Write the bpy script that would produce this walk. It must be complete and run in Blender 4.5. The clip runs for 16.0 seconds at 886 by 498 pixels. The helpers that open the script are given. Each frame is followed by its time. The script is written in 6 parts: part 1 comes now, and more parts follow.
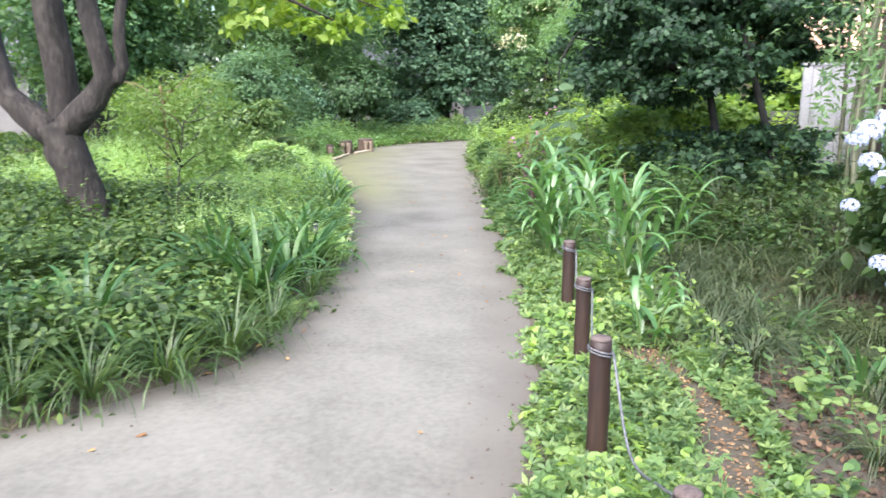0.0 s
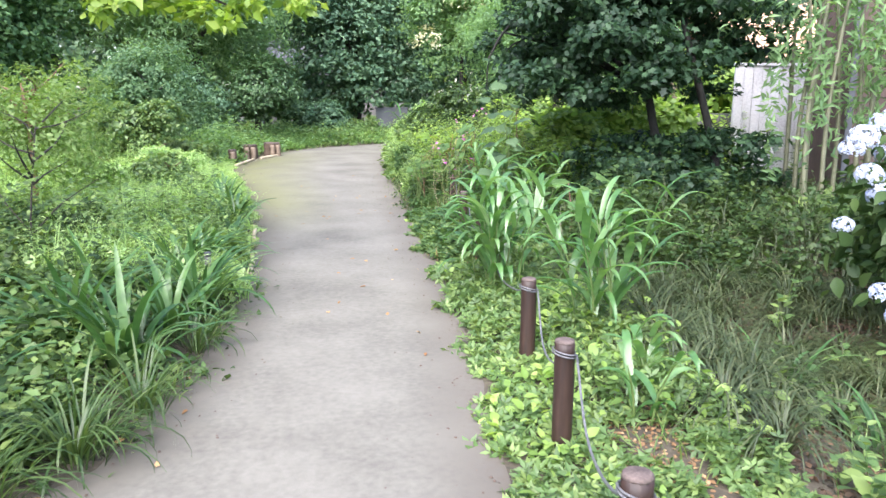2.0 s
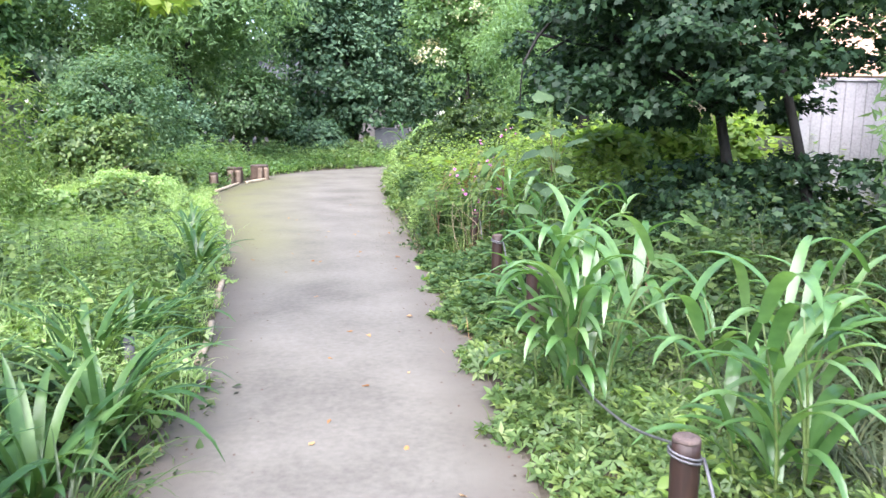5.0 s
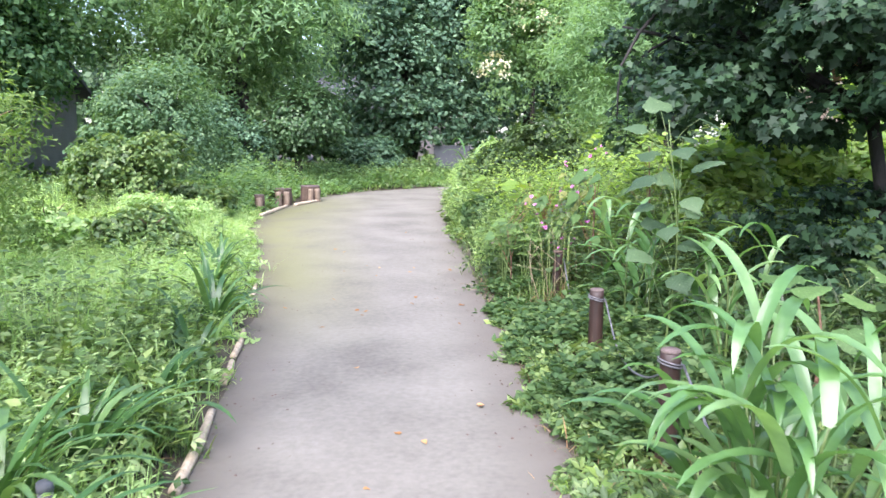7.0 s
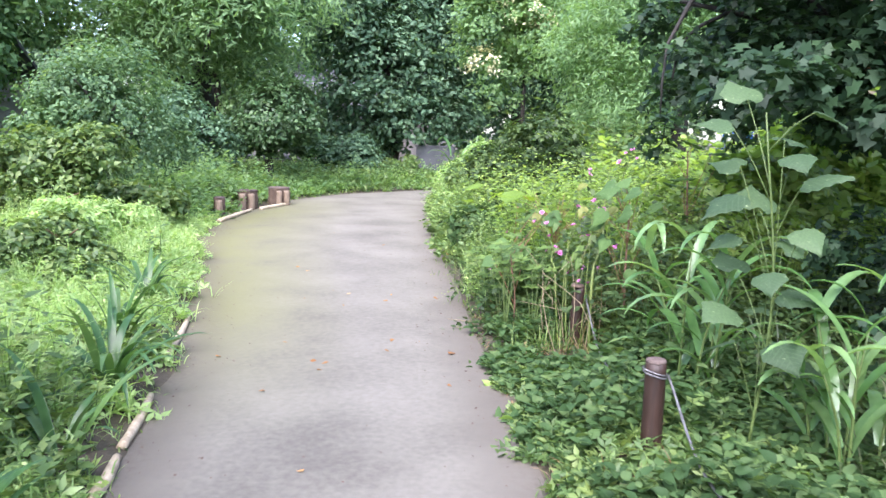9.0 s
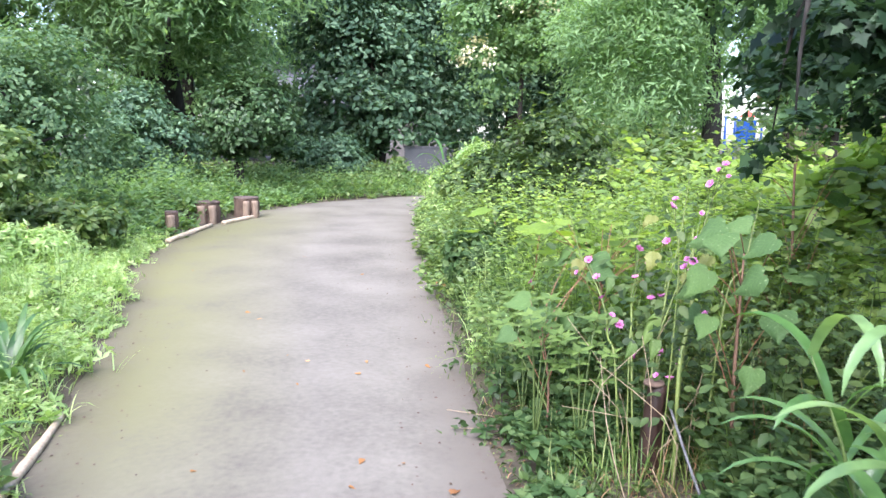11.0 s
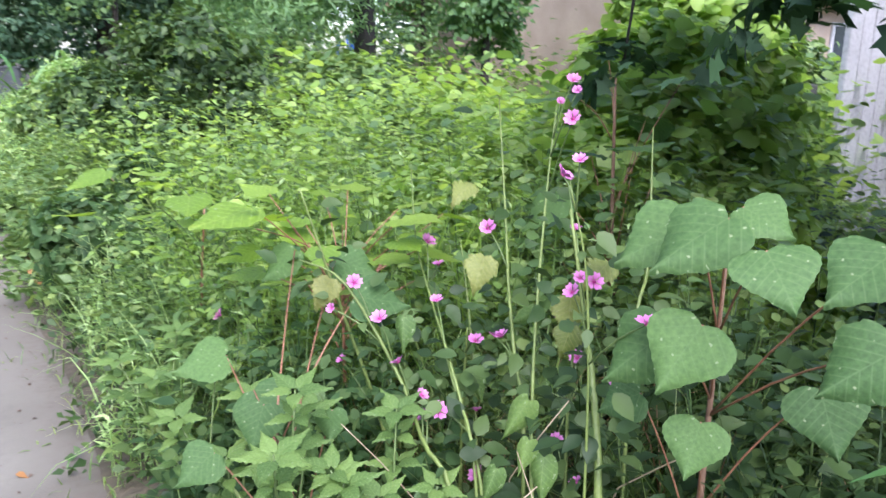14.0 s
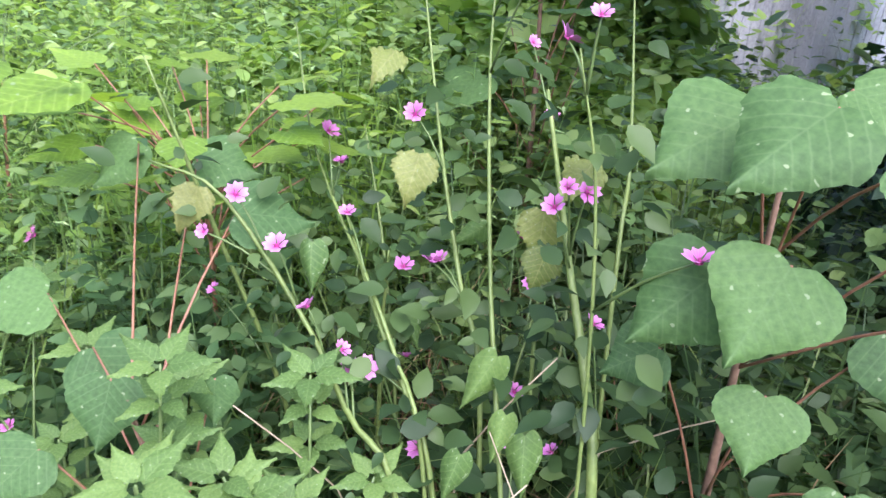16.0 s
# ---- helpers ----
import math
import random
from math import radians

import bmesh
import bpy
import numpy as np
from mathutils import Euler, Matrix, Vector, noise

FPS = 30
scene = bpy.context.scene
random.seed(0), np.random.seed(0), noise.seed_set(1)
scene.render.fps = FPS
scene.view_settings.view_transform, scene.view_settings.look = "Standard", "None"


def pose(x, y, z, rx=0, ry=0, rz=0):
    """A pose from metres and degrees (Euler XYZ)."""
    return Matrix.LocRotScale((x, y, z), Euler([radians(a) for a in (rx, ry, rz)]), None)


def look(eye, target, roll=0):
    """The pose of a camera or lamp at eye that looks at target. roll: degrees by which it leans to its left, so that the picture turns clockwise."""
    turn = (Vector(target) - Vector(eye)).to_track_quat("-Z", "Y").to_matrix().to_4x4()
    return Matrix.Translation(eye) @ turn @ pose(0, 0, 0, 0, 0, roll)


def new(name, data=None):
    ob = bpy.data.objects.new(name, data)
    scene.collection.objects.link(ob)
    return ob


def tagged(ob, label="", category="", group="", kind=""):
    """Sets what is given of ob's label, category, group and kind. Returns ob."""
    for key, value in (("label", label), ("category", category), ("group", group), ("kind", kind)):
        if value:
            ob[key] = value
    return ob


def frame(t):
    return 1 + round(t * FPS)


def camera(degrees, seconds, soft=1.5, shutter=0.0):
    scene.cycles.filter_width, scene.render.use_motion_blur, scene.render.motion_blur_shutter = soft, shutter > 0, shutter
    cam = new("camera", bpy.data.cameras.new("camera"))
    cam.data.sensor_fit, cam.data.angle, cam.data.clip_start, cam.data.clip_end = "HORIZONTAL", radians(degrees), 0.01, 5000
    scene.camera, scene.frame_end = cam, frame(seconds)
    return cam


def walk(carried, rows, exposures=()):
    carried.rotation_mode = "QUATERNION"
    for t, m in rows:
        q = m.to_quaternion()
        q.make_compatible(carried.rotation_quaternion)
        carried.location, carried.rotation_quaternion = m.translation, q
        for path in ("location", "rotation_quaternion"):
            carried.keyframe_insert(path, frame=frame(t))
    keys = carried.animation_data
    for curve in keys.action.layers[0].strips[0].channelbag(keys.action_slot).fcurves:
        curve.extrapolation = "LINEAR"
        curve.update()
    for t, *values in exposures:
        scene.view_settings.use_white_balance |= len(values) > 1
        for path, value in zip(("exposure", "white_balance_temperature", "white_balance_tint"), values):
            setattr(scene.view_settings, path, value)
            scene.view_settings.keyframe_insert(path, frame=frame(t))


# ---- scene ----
cam = camera(60.5, 16.0, soft=1.5, shutter=0.3)
PATH = [
    (0, (0.555, -2.597, 1.491), (0.459, -0.64, 1.091), -0.0),
    (0.5, (0.496, -2.311, 1.492), (0.572, -0.35, 1.105), 0.7),
    (1, (0.489, -2.012, 1.473), (0.623, -0.057, 1.074), 0.1),
    (1.5, (0.478, -1.725, 1.469), (0.588, 0.229, 1.057), 0.7),
    (2, (0.428, -1.444, 1.482), (0.561, 0.511, 1.085), 0.2),
    (2.5, (0.417, -1.108, 1.455), (0.542, 0.846, 1.05), -0.9),
    (3, (0.406, -0.774, 1.468), (0.484, 1.188, 1.086), -1.1),
    (3.2, (0.387, -0.647, 1.463), (0.456, 1.316, 1.086), -1.1),
    (5.3, (0.308, 0.746, 1.396), (0.459, 2.712, 1.061), 0.8),
    (5.5, (0.318, 0.894, 1.393), (0.436, 2.863, 1.06), 0.3),
    (6, (0.32, 1.233, 1.401), (0.349, 3.205, 1.068), 0.2),
    (6.5, (0.274, 1.61, 1.392), (0.255, 3.585, 1.076), 0.4),
    (7, (0.276, 1.999, 1.394), (0.271, 3.977, 1.095), 0.5),
    (7.5, (0.269, 2.366, 1.379), (0.308, 4.344, 1.082), 1.7),
    (8, (0.241, 2.727, 1.383), (0.315, 4.704, 1.092), 1.4),
    (8.5, (0.242, 3.1, 1.38), (0.324, 5.076, 1.082), 0.9),
    (9, (0.239, 3.46, 1.367), (0.285, 5.437, 1.07), 1.6),
    (9.2, (0.235, 3.617, 1.372), (0.279, 5.595, 1.082), 1.6),
    (11.3, (0.259, 5.48, 1.414), (0.346, 7.454, 1.105), 1.0),
    (11.5, (0.271, 5.616, 1.414), (0.391, 7.586, 1.095), 1.2),
    (12, (0.272, 5.966, 1.387), (0.442, 7.927, 1.031), 1.7),
    (12.5, (0.279, 6.292, 1.381), (0.591, 8.229, 0.993), 1.5),
    (13, (0.337, 6.61, 1.396), (0.799, 8.518, 1.014), 1.0),
    (13.5, (0.368, 6.886, 1.378), (1.091, 8.712, 0.999), 1.3),
    (14, (0.369, 7.108, 1.346), (1.359, 8.777, 0.861), 1.0),
    (14.5, (0.446, 7.289, 1.321), (1.536, 8.864, 0.747), 1.2),
    (15, (0.484, 7.395, 1.3), (1.616, 8.907, 0.642), 1.8),
    (15.5, (0.499, 7.49, 1.271), (1.669, 8.937, 0.541), 2.7),
    (16, (0.509, 7.568, 1.257), (1.767, 8.918, 0.484), 3.9),
]
walk(cam, [(t, look(e, g, r)) for t, e, g, r in PATH], exposures=[(0, 1.88, 6330, 15), (3, 1.96, 6280, 17), (7.5, 2.0, 6150, 22), (12.4, 1.97, 6050, 22), (13.2, 1.88, 6000, 21), (14.0, 1.68, 5900, 20), (16, 1.86, 5800, 22)])

# ---- light: a bright overcast summer sky ----
world = bpy.data.worlds.new("world")
scene.world = world
world.use_nodes = True
wn = world.node_tree
sky = wn.nodes.new("ShaderNodeTexSky")
sky.sky_type = "NISHITA"
sky.sun_disc = False
sky.sun_elevation, sky.sun_rotation = radians(51), radians(204)
sky.air_density, sky.dust_density, sky.ozone_density = 1.0, 1.5, 1.0
wn.links.new(sky.outputs[0], wn.nodes["Background"].inputs[0])
wn.nodes["Background"].inputs[1].default_value = 0.14
sun_data = bpy.data.lights.new("sun", "SUN")
sun_data.energy, sun_data.angle, sun_data.color = 3.3, radians(75), (1.0, 0.97, 0.92)
sun = new("sun", sun_data)
sun.matrix_world = look((0, 0, 0), (0.3, 0.665, -0.92))


# ---- materials ----
def nodes_of(name):
    mat = bpy.data.materials.new(name)
    mat.use_nodes = True
    t = mat.node_tree
    return mat, t, t.nodes, t.links, t.nodes["Principled BSDF"], t.nodes["Material Output"]


def ramp_node(n, stops):
    r = n.new("ShaderNodeValToRGB")
    els = r.color_ramp.elements
    while len(els) < len(stops):
        els.new(0.5)
    for e, (p, c) in zip(els, stops):
        e.position, e.color = p, (*c, 1)
    return r


def leaf_mat(name, dark, mid, light, rough=0.45, through_light=0.3, solo=False, veins=0.0, gloss=0.5):
    """Leaves that differ one from another, let some light through and carry a fine blotchy grain."""
    mat, t, n, l, b, out = nodes_of(name)
    rnd = n.new("ShaderNodeObjectInfo" if solo else "ShaderNodeNewGeometry")
    r = ramp_node(n, [(0.0, dark), (0.55, mid), (1.0, light)])
    l.new(rnd.outputs["Random" if solo else "Random Per Island"], r.inputs[0])
    tc = n.new("ShaderNodeTexCoord")
    no = n.new("ShaderNodeTexNoise")
    no.inputs["Scale"].default_value = 16 if solo else 1.4
    no.inputs["Detail"].default_value = 4
    l.new(tc.outputs["Object"], no.inputs["Vector"])
    tone = ramp_node(n, [(0.25, (0.68, 0.7, 0.66)), (0.75, (1.25, 1.2, 1.1))])
    l.new(no.outputs["Fac"], tone.inputs[0])
    mx = n.new("ShaderNodeMix")
    mx.data_type, mx.blend_type = "RGBA", "MULTIPLY"
    mx.inputs["Factor"].default_value = 0.8
    l.new(r.outputs[0], mx.inputs["A"])
    l.new(tone.outputs[0], mx.inputs["B"])
    l.new(mx.outputs["Result"], b.inputs["Base Color"])
    b.inputs["Roughness"].default_value = rough
    b.inputs["Specular IOR Level"].default_value = gloss
    if veins:
        sx = n.new("ShaderNodeSeparateXYZ")
        l.new(tc.outputs["Object"], sx.inputs[0])

        def op(kind, a, c):
            q = n.new("ShaderNodeMath")
            q.operation = kind
            for i, val in enumerate((a, c)):
                if isinstance(val, (int, float)):
                    q.inputs[i].default_value = val
                elif val is not None:
                    l.new(val, q.inputs[i])
            return q.outputs[0]

        ax = op("ABSOLUTE", sx.outputs[0], None)
        side = op("PINGPONG", op("SUBTRACT", sx.outputs[1], op("MULTIPLY", ax, 0.8)), 0.075)
        net = op("MINIMUM", op("MULTIPLY", side, 0.9), ax)
        vr = ramp_node(n, [(0.0, (1, 1, 1)), (0.016, (0, 0, 0))])
        l.new(net, vr.inputs[0])
        vm = n.new("ShaderNodeMix")
        vm.data_type = "RGBA"
        vm.inputs["B"].default_value = (light[0] * 1.35, light[1] * 1.2, light[2] * 1.4, 1)
        l.new(op("MULTIPLY", vr.outputs[0], veins), vm.inputs["Factor"])
        l.new(mx.outputs["Result"], vm.inputs["A"])
        spot = n.new("ShaderNodeTexNoise")
        spot.inputs["Scale"].default_value, spot.inputs["Detail"].default_value = 11, 1
        l.new(tc.outputs["Object"], spot.inputs["Vector"])
        sr = ramp_node(n, [(0.7, (0, 0, 0)), (0.73, (1, 1, 1))])
        l.new(spot.outputs["Fac"], sr.inputs[0])
        sm = n.new("ShaderNodeMix")
        sm.data_type = "RGBA"
        sm.inputs["B"].default_value = (0.3, 0.38, 0.2, 1)
        l.new(op("MULTIPLY", sr.outputs[0], 0.8), sm.inputs["Factor"])
        l.new(vm.outputs["Result"], sm.inputs["A"])
        l.new(sm.outputs["Result"], b.inputs["Base Color"])
    if solo:
        bump = n.new("ShaderNodeBump")
        bump.inputs["Strength"].default_value = 0.25
        bump.inputs["Distance"].default_value = 0.004
        l.new(no.outputs["Fac"], bump.inputs["Height"])
        l.new(bump.outputs[0], b.inputs["Normal"])
    tr = n.new("ShaderNodeBsdfTranslucent")
    warm = n.new("ShaderNodeMix")
    warm.data_type, warm.blend_type = "RGBA", "MULTIPLY"
    warm.inputs["Factor"].default_value = 1.0
    warm.inputs["B"].default_value = (1.5, 1.5, 0.7, 1)
    l.new(mx.outputs["Result"], warm.inputs["A"])
    l.new(warm.outputs["Result"], tr.inputs["Color"])
    ms = n.new("ShaderNodeMixShader")
    ms.inputs[0].default_value = through_light
    l.new(b.outputs[0], ms.inputs[1])
    l.new(tr.outputs[0], ms.inputs[2])
    l.new(ms.outputs[0], out.inputs[0])
    return mat


def rough_mat(name, stops, scale, rough=0.9, bump=0.4, fine=60, metal=0.0, stretch=(1, 1, 1), depth=0.01):
    """Bark, soil, timber, plaster: two scales of noise in colour, the finer one in relief."""
    mat, t, n, l, b, out = nodes_of(name)
    tc = n.new("ShaderNodeTexCoord")
    mp = n.new("ShaderNodeMapping")
    mp.inputs["Scale"].default_value = stretch
    l.new(tc.outputs["Object"], mp.inputs[0])
    a, f = n.new("ShaderNodeTexNoise"), n.new("ShaderNodeTexNoise")
    a.inputs["Scale"].default_value, f.inputs["Scale"].default_value = scale, fine
    a.inputs["Detail"].default_value, f.inputs["Detail"].default_value = 5, 6
    for q in (a, f):
        l.new(mp.outputs[0], q.inputs["Vector"])
    mixf = n.new("ShaderNodeMix")
    mixf.inputs["Factor"].default_value = 0.45
    l.new(a.outputs["Fac"], mixf.inputs["A"])
    l.new(f.outputs["Fac"], mixf.inputs["B"])
    r = ramp_node(n, stops)
    l.new(mixf.outputs["Result"], r.inputs[0])
    l.new(r.outputs[0], b.inputs["Base Color"])
    b.inputs["Roughness"].default_value, b.inputs["Metallic"].default_value = rough, metal
    bp = n.new("ShaderNodeBump")
    bp.inputs["Strength"].default_value, bp.inputs["Distance"].default_value = bump, depth
    l.new(f.outputs["Fac"], bp.inputs["Height"])
    l.new(bp.outputs[0], b.inputs["Normal"])
    return mat


def path_mat():
    """Trodden pale sandy clay: damp mottling, darker trampled margins, a film of moss on one side, fine grit."""
    mat, t, n, l, b, out = nodes_of("sandy_path")
    tc = n.new("ShaderNodeTexCoord")
    big, mid, grit = (n.new("ShaderNodeTexNoise") for _ in range(3))
    for q, s, d in ((big, 1.3, 8), (mid, 30, 8), (grit, 160, 3)):
        q.inputs["Scale"].default_value, q.inputs["Detail"].default_value = s, d
        l.new(tc.outputs["Object"], q.inputs["Vector"])
    r = ramp_node(n, [(0.32, (0.094, 0.087, 0.073)), (0.5, (0.143, 0.135, 0.113)), (0.7, (0.19, 0.18, 0.153))])
    m1 = n.new("ShaderNodeMix")
    m1.inputs["Factor"].default_value = 0.36
    l.new(big.outputs["Fac"], m1.inputs["A"])
    l.new(mid.outputs["Fac"], m1.inputs["B"])
    l.new(m1.outputs["Result"], r.inputs[0])
    moss = n.new("ShaderNodeAttribute")
    moss.attribute_name = "moss"
    mm = n.new("ShaderNodeMath")
    mm.operation = "MULTIPLY"
    mr = ramp_node(n, [(0.3, (0.25, 0.25, 0.25)), (0.52, (1, 1, 1))])
    l.new(m1.outputs["Result"], mr.inputs[0])
    l.new(mr.outputs[0], mm.inputs[0])
    l.new(moss.outputs["Fac"], mm.inputs[1])
    mx = n.new("ShaderNodeMix")
    mx.data_type = "RGBA"
    mx.inputs["B"].default_value = (0.135, 0.138, 0.05, 1)
    l.new(mm.outputs[0], mx.inputs["Factor"])
    l.new(r.outputs[0], mx.inputs["A"])
    dirt = n.new("ShaderNodeAttribute")
    dirt.attribute_name = "dirt"
    dm = n.new("ShaderNodeMix")
    dm.data_type = "RGBA"
    dm.inputs["B"].default_value = (0.085, 0.07, 0.056, 1)
    dmul = n.new("ShaderNodeMath")
    dmul.operation = "MULTIPLY"
    l.new(dirt.outputs["Fac"], dmul.inputs[0])
    l.new(mid.outputs["Fac"], dmul.inputs[1])
    l.new(dmul.outputs[0], dm.inputs["Factor"])
    l.new(mx.outputs["Result"], dm.inputs["A"])
    l.new(dm.outputs["Result"], b.inputs["Base Color"])
    b.inputs["Roughness"].default_value = 0.85
    add = n.new("ShaderNodeMath")
    l.new(grit.outputs["Fac"], add.inputs[0])
    l.new(mid.outputs["Fac"], add.inputs[1])
    bp = n.new("ShaderNodeBump")
    bp.inputs["Strength"].default_value, bp.inputs["Distance"].default_value = 0.22, 0.006
    l.new(add.outputs[0], bp.inputs["Height"])
    l.new(bp.outputs[0], b.inputs["Normal"])
    return mat


SOIL = rough_mat("leaf_littered_soil", [(0.3, (0.03, 0.026, 0.018)), (0.5, (0.06, 0.05, 0.034)), (0.7, (0.105, 0.085, 0.058))], 3.0, 0.95, 0.8, 40)
SAND = path_mat()
POSTM = rough_mat("brown_stained_post", [(0.3, (0.012, 0.006, 0.0045)), (0.5, (0.025, 0.0115, 0.008)), (0.75, (0.052, 0.027, 0.019))], 9, 0.55, 0.5, 50, 0, (1, 1, 0.12), 0.004)
POSTTOP = rough_mat("weathered_end_grain", [(0.3, (0.05, 0.034, 0.03)), (0.7, (0.14, 0.105, 0.092))], 30, 0.8, 0.4, 120)
ROPE = rough_mat("grey_wire_rope", [(0.3, (0.10, 0.10, 0.11)), (0.7, (0.26, 0.26, 0.27))], 40, 0.45, 0.6, 300, 0.6)
BARK = rough_mat("grey_brown_bark", [(0.3, (0.014, 0.011, 0.01)), (0.5, (0.04, 0.032, 0.027)), (0.75, (0.115, 0.095, 0.08))], 5, 0.9, 1.0, 26, 0, (1, 1, 0.35), 0.03)
DARKBARK = rough_mat("dark_bark", [(0.3, (0.012, 0.01, 0.009)), (0.7, (0.06, 0.05, 0.042))], 6, 0.9, 0.9, 30, 0, (1, 1, 0.3), 0.02)
BLACKBARK = rough_mat("near_black_bark", [(0.3, (0.008, 0.008, 0.007)), (0.7, (0.03, 0.027, 0.024))], 6, 0.9, 0.9, 30, 0, (1, 1, 0.3), 0.02)
PALEWOOD = rough_mat("bleached_timber", [(0.3, (0.24, 0.18, 0.12)), (0.55, (0.48, 0.4, 0.29)), (0.75, (0.6, 0.52, 0.4))], 8, 0.8, 0.5, 60, 0, (1, 1, 0.2), 0.004)
LOGSIDE = rough_mat("pale_log_side", [(0.3, (0.10, 0.075, 0.055)), (0.55, (0.24, 0.18, 0.13)), (0.75, (0.34, 0.27, 0.2))], 8, 0.8, 0.5, 60, 0, (1, 1, 0.2), 0.004)
LOGTOP = rough_mat("dark_log_top", [(0.3, (0.045, 0.03, 0.022)), (0.7, (0.14, 0.095, 0.07))], 12, 0.9, 0.6, 60)
TWIG = rough_mat("brown_twig", [(0.3, (0.09, 0.05, 0.03)), (0.7, (0.24, 0.14, 0.09))], 20, 0.8, 0.3, 80)
REDSTALK = rough_mat("reddish_stalk", [(0.3, (0.16, 0.06, 0.035)), (0.7, (0.32, 0.16, 0.09))], 30, 0.5, 0.2, 90)
STEM = rough_mat("green_stem", [(0.3, (0.05, 0.085, 0.022)), (0.7, (0.13, 0.19, 0.055))], 14, 0.5, 0.2, 80)
MALLOWSTEM = rough_mat("yellow_green_mallow_stem", [(0.3, (0.075, 0.115, 0.025)), (0.7, (0.185, 0.24, 0.065))], 14, 0.5, 0.3, 80)
BAMBOO = rough_mat("grey_green_cane", [(0.3, (0.08, 0.085, 0.05)), (0.7, (0.2, 0.2, 0.13))], 8, 0.5, 0.2, 60)
DRYSTEM = rough_mat("dry_straw", [(0.3, (0.2, 0.15, 0.09)), (0.7, (0.42, 0.34, 0.23))], 20, 0.8, 0.2, 80)
WHITEWALL = rough_mat("stained_white_panel", [(0.3, (0.26, 0.26, 0.275)), (0.5, (0.46, 0.46, 0.48)), (0.75, (0.62, 0.62, 0.64))], 1.8, 0.6, 0.15, 30)
PALEWALL = rough_mat("weathered_pale_plaster", [(0.3, (0.16, 0.155, 0.155)), (0.5, (0.26, 0.25, 0.25)), (0.75, (0.36, 0.35, 0.345))], 1.8, 0.8, 0.15, 30)
BLOCK = rough_mat("grey_block", [(0.3, (0.09, 0.09, 0.092)), (0.7, (0.19, 0.185, 0.185))], 3, 0.9, 0.4, 60)
ROOFM = rough_mat("peach_roof", [(0.3, (0.5, 0.29, 0.18)), (0.7, (0.68, 0.44, 0.3))], 2, 0.75, 0.3, 40)
GREYPANEL = rough_mat("weathered_grey_board", [(0.3, (0.06, 0.064, 0.075)), (0.7, (0.12, 0.125, 0.14))], 2, 0.8, 0.2, 30)
BLUEP = rough_mat("faded_blue_plastic", [(0.3, (0.008, 0.055, 0.28)), (0.7, (0.02, 0.11, 0.42))], 3, 0.4, 0.1, 30)
REDP = rough_mat("faded_red_plastic", [(0.3, (0.55, 0.05, 0.03)), (0.7, (0.75, 0.11, 0.06))], 3, 0.4, 0.1, 30)
BEIGE = rough_mat("beige_plaster", [(0.3, (0.3, 0.23, 0.18)), (0.7, (0.46, 0.37, 0.3))], 2.5, 0.9, 0.3, 60)
DARKGLASS = rough_mat("dark_window_glass", [(0.3, (0.02, 0.025, 0.03)), (0.7, (0.05, 0.06, 0.07))], 2, 0.15, 0.0, 30)
BROWNWOOD = rough_mat("brown_boarding", [(0.3, (0.06, 0.04, 0.035)), (0.7, (0.13, 0.09, 0.075))], 4, 0.8, 0.4, 50, 0, (1, 1, 0.2))


def petal_mat():
    """Purple-pink petals, paler at the rim, with dark veins that run out from the throat."""
    mat, t, n, l, b, out = nodes_of("pink_petal")
    tc, sx, oi = n.new("ShaderNodeTexCoord"), n.new("ShaderNodeSeparateXYZ"), n.new("ShaderNodeObjectInfo")
    l.new(tc.outputs["Object"], sx.inputs[0])

    def op(kind, p, q=None):
        m = n.new("ShaderNodeMath")
        m.operation = kind
        for i, val in enumerate((p, q)):
            if isinstance(val, (int, float)):
                m.inputs[i].default_value = val
            elif val is not None:
                l.new(val, m.inputs[i])
        return m.outputs[0]

    ang = op("ARCTAN2", sx.outputs[1], sx.outputs[0])
    vein = op("POWER", op("ABSOLUTE", op("SINE", op("MULTIPLY", ang, 12.5))), 5.0)
    rad = op("SQRT", op("ADD", op("MULTIPLY", sx.outputs[0], sx.outputs[0]), op("MULTIPLY", sx.outputs[1], sx.outputs[1])))
    tone = ramp_node(n, [(0.15, (0.22, 0.025, 0.13)), (0.45, (0.48, 0.13, 0.37)), (1.0, (0.55, 0.22, 0.47))])
    l.new(rad, tone.inputs[0])
    mx = n.new("ShaderNodeMix")
    mx.data_type = "RGBA"
    mx.inputs["B"].default_value = (0.27, 0.04, 0.17, 1)
    l.new(op("MULTIPLY", vein, op("SUBTRACT", 1.05, rad)), mx.inputs["Factor"])
    l.new(tone.outputs[0], mx.inputs["A"])
    l.new(mx.outputs["Result"], b.inputs["Base Color"])
    b.inputs["Roughness"].default_value = 0.6
    return mat


PINK = petal_mat()
MAGENTA = leaf_mat("magenta_throat", (0.25, 0.02, 0.13), (0.32, 0.03, 0.18), (0.4, 0.05, 0.22), 0.6, 0.1)
BLUEWHITE = leaf_mat("pale_blue_floret", (0.33, 0.39, 0.70), (0.46, 0.51, 0.76), (0.64, 0.67, 0.82), 0.6, 0.2)
CREAM = leaf_mat("cream_blossom", (0.5, 0.48, 0.3), (0.62, 0.6, 0.42), (0.72, 0.7, 0.55), 0.6, 0.2)
L_COVER = leaf_mat("ground_cover_leaf", (0.066, 0.125, 0.0441), (0.116, 0.2, 0.0686), (0.209, 0.29, 0.098), 0.42, 0.35, gloss=0.4)
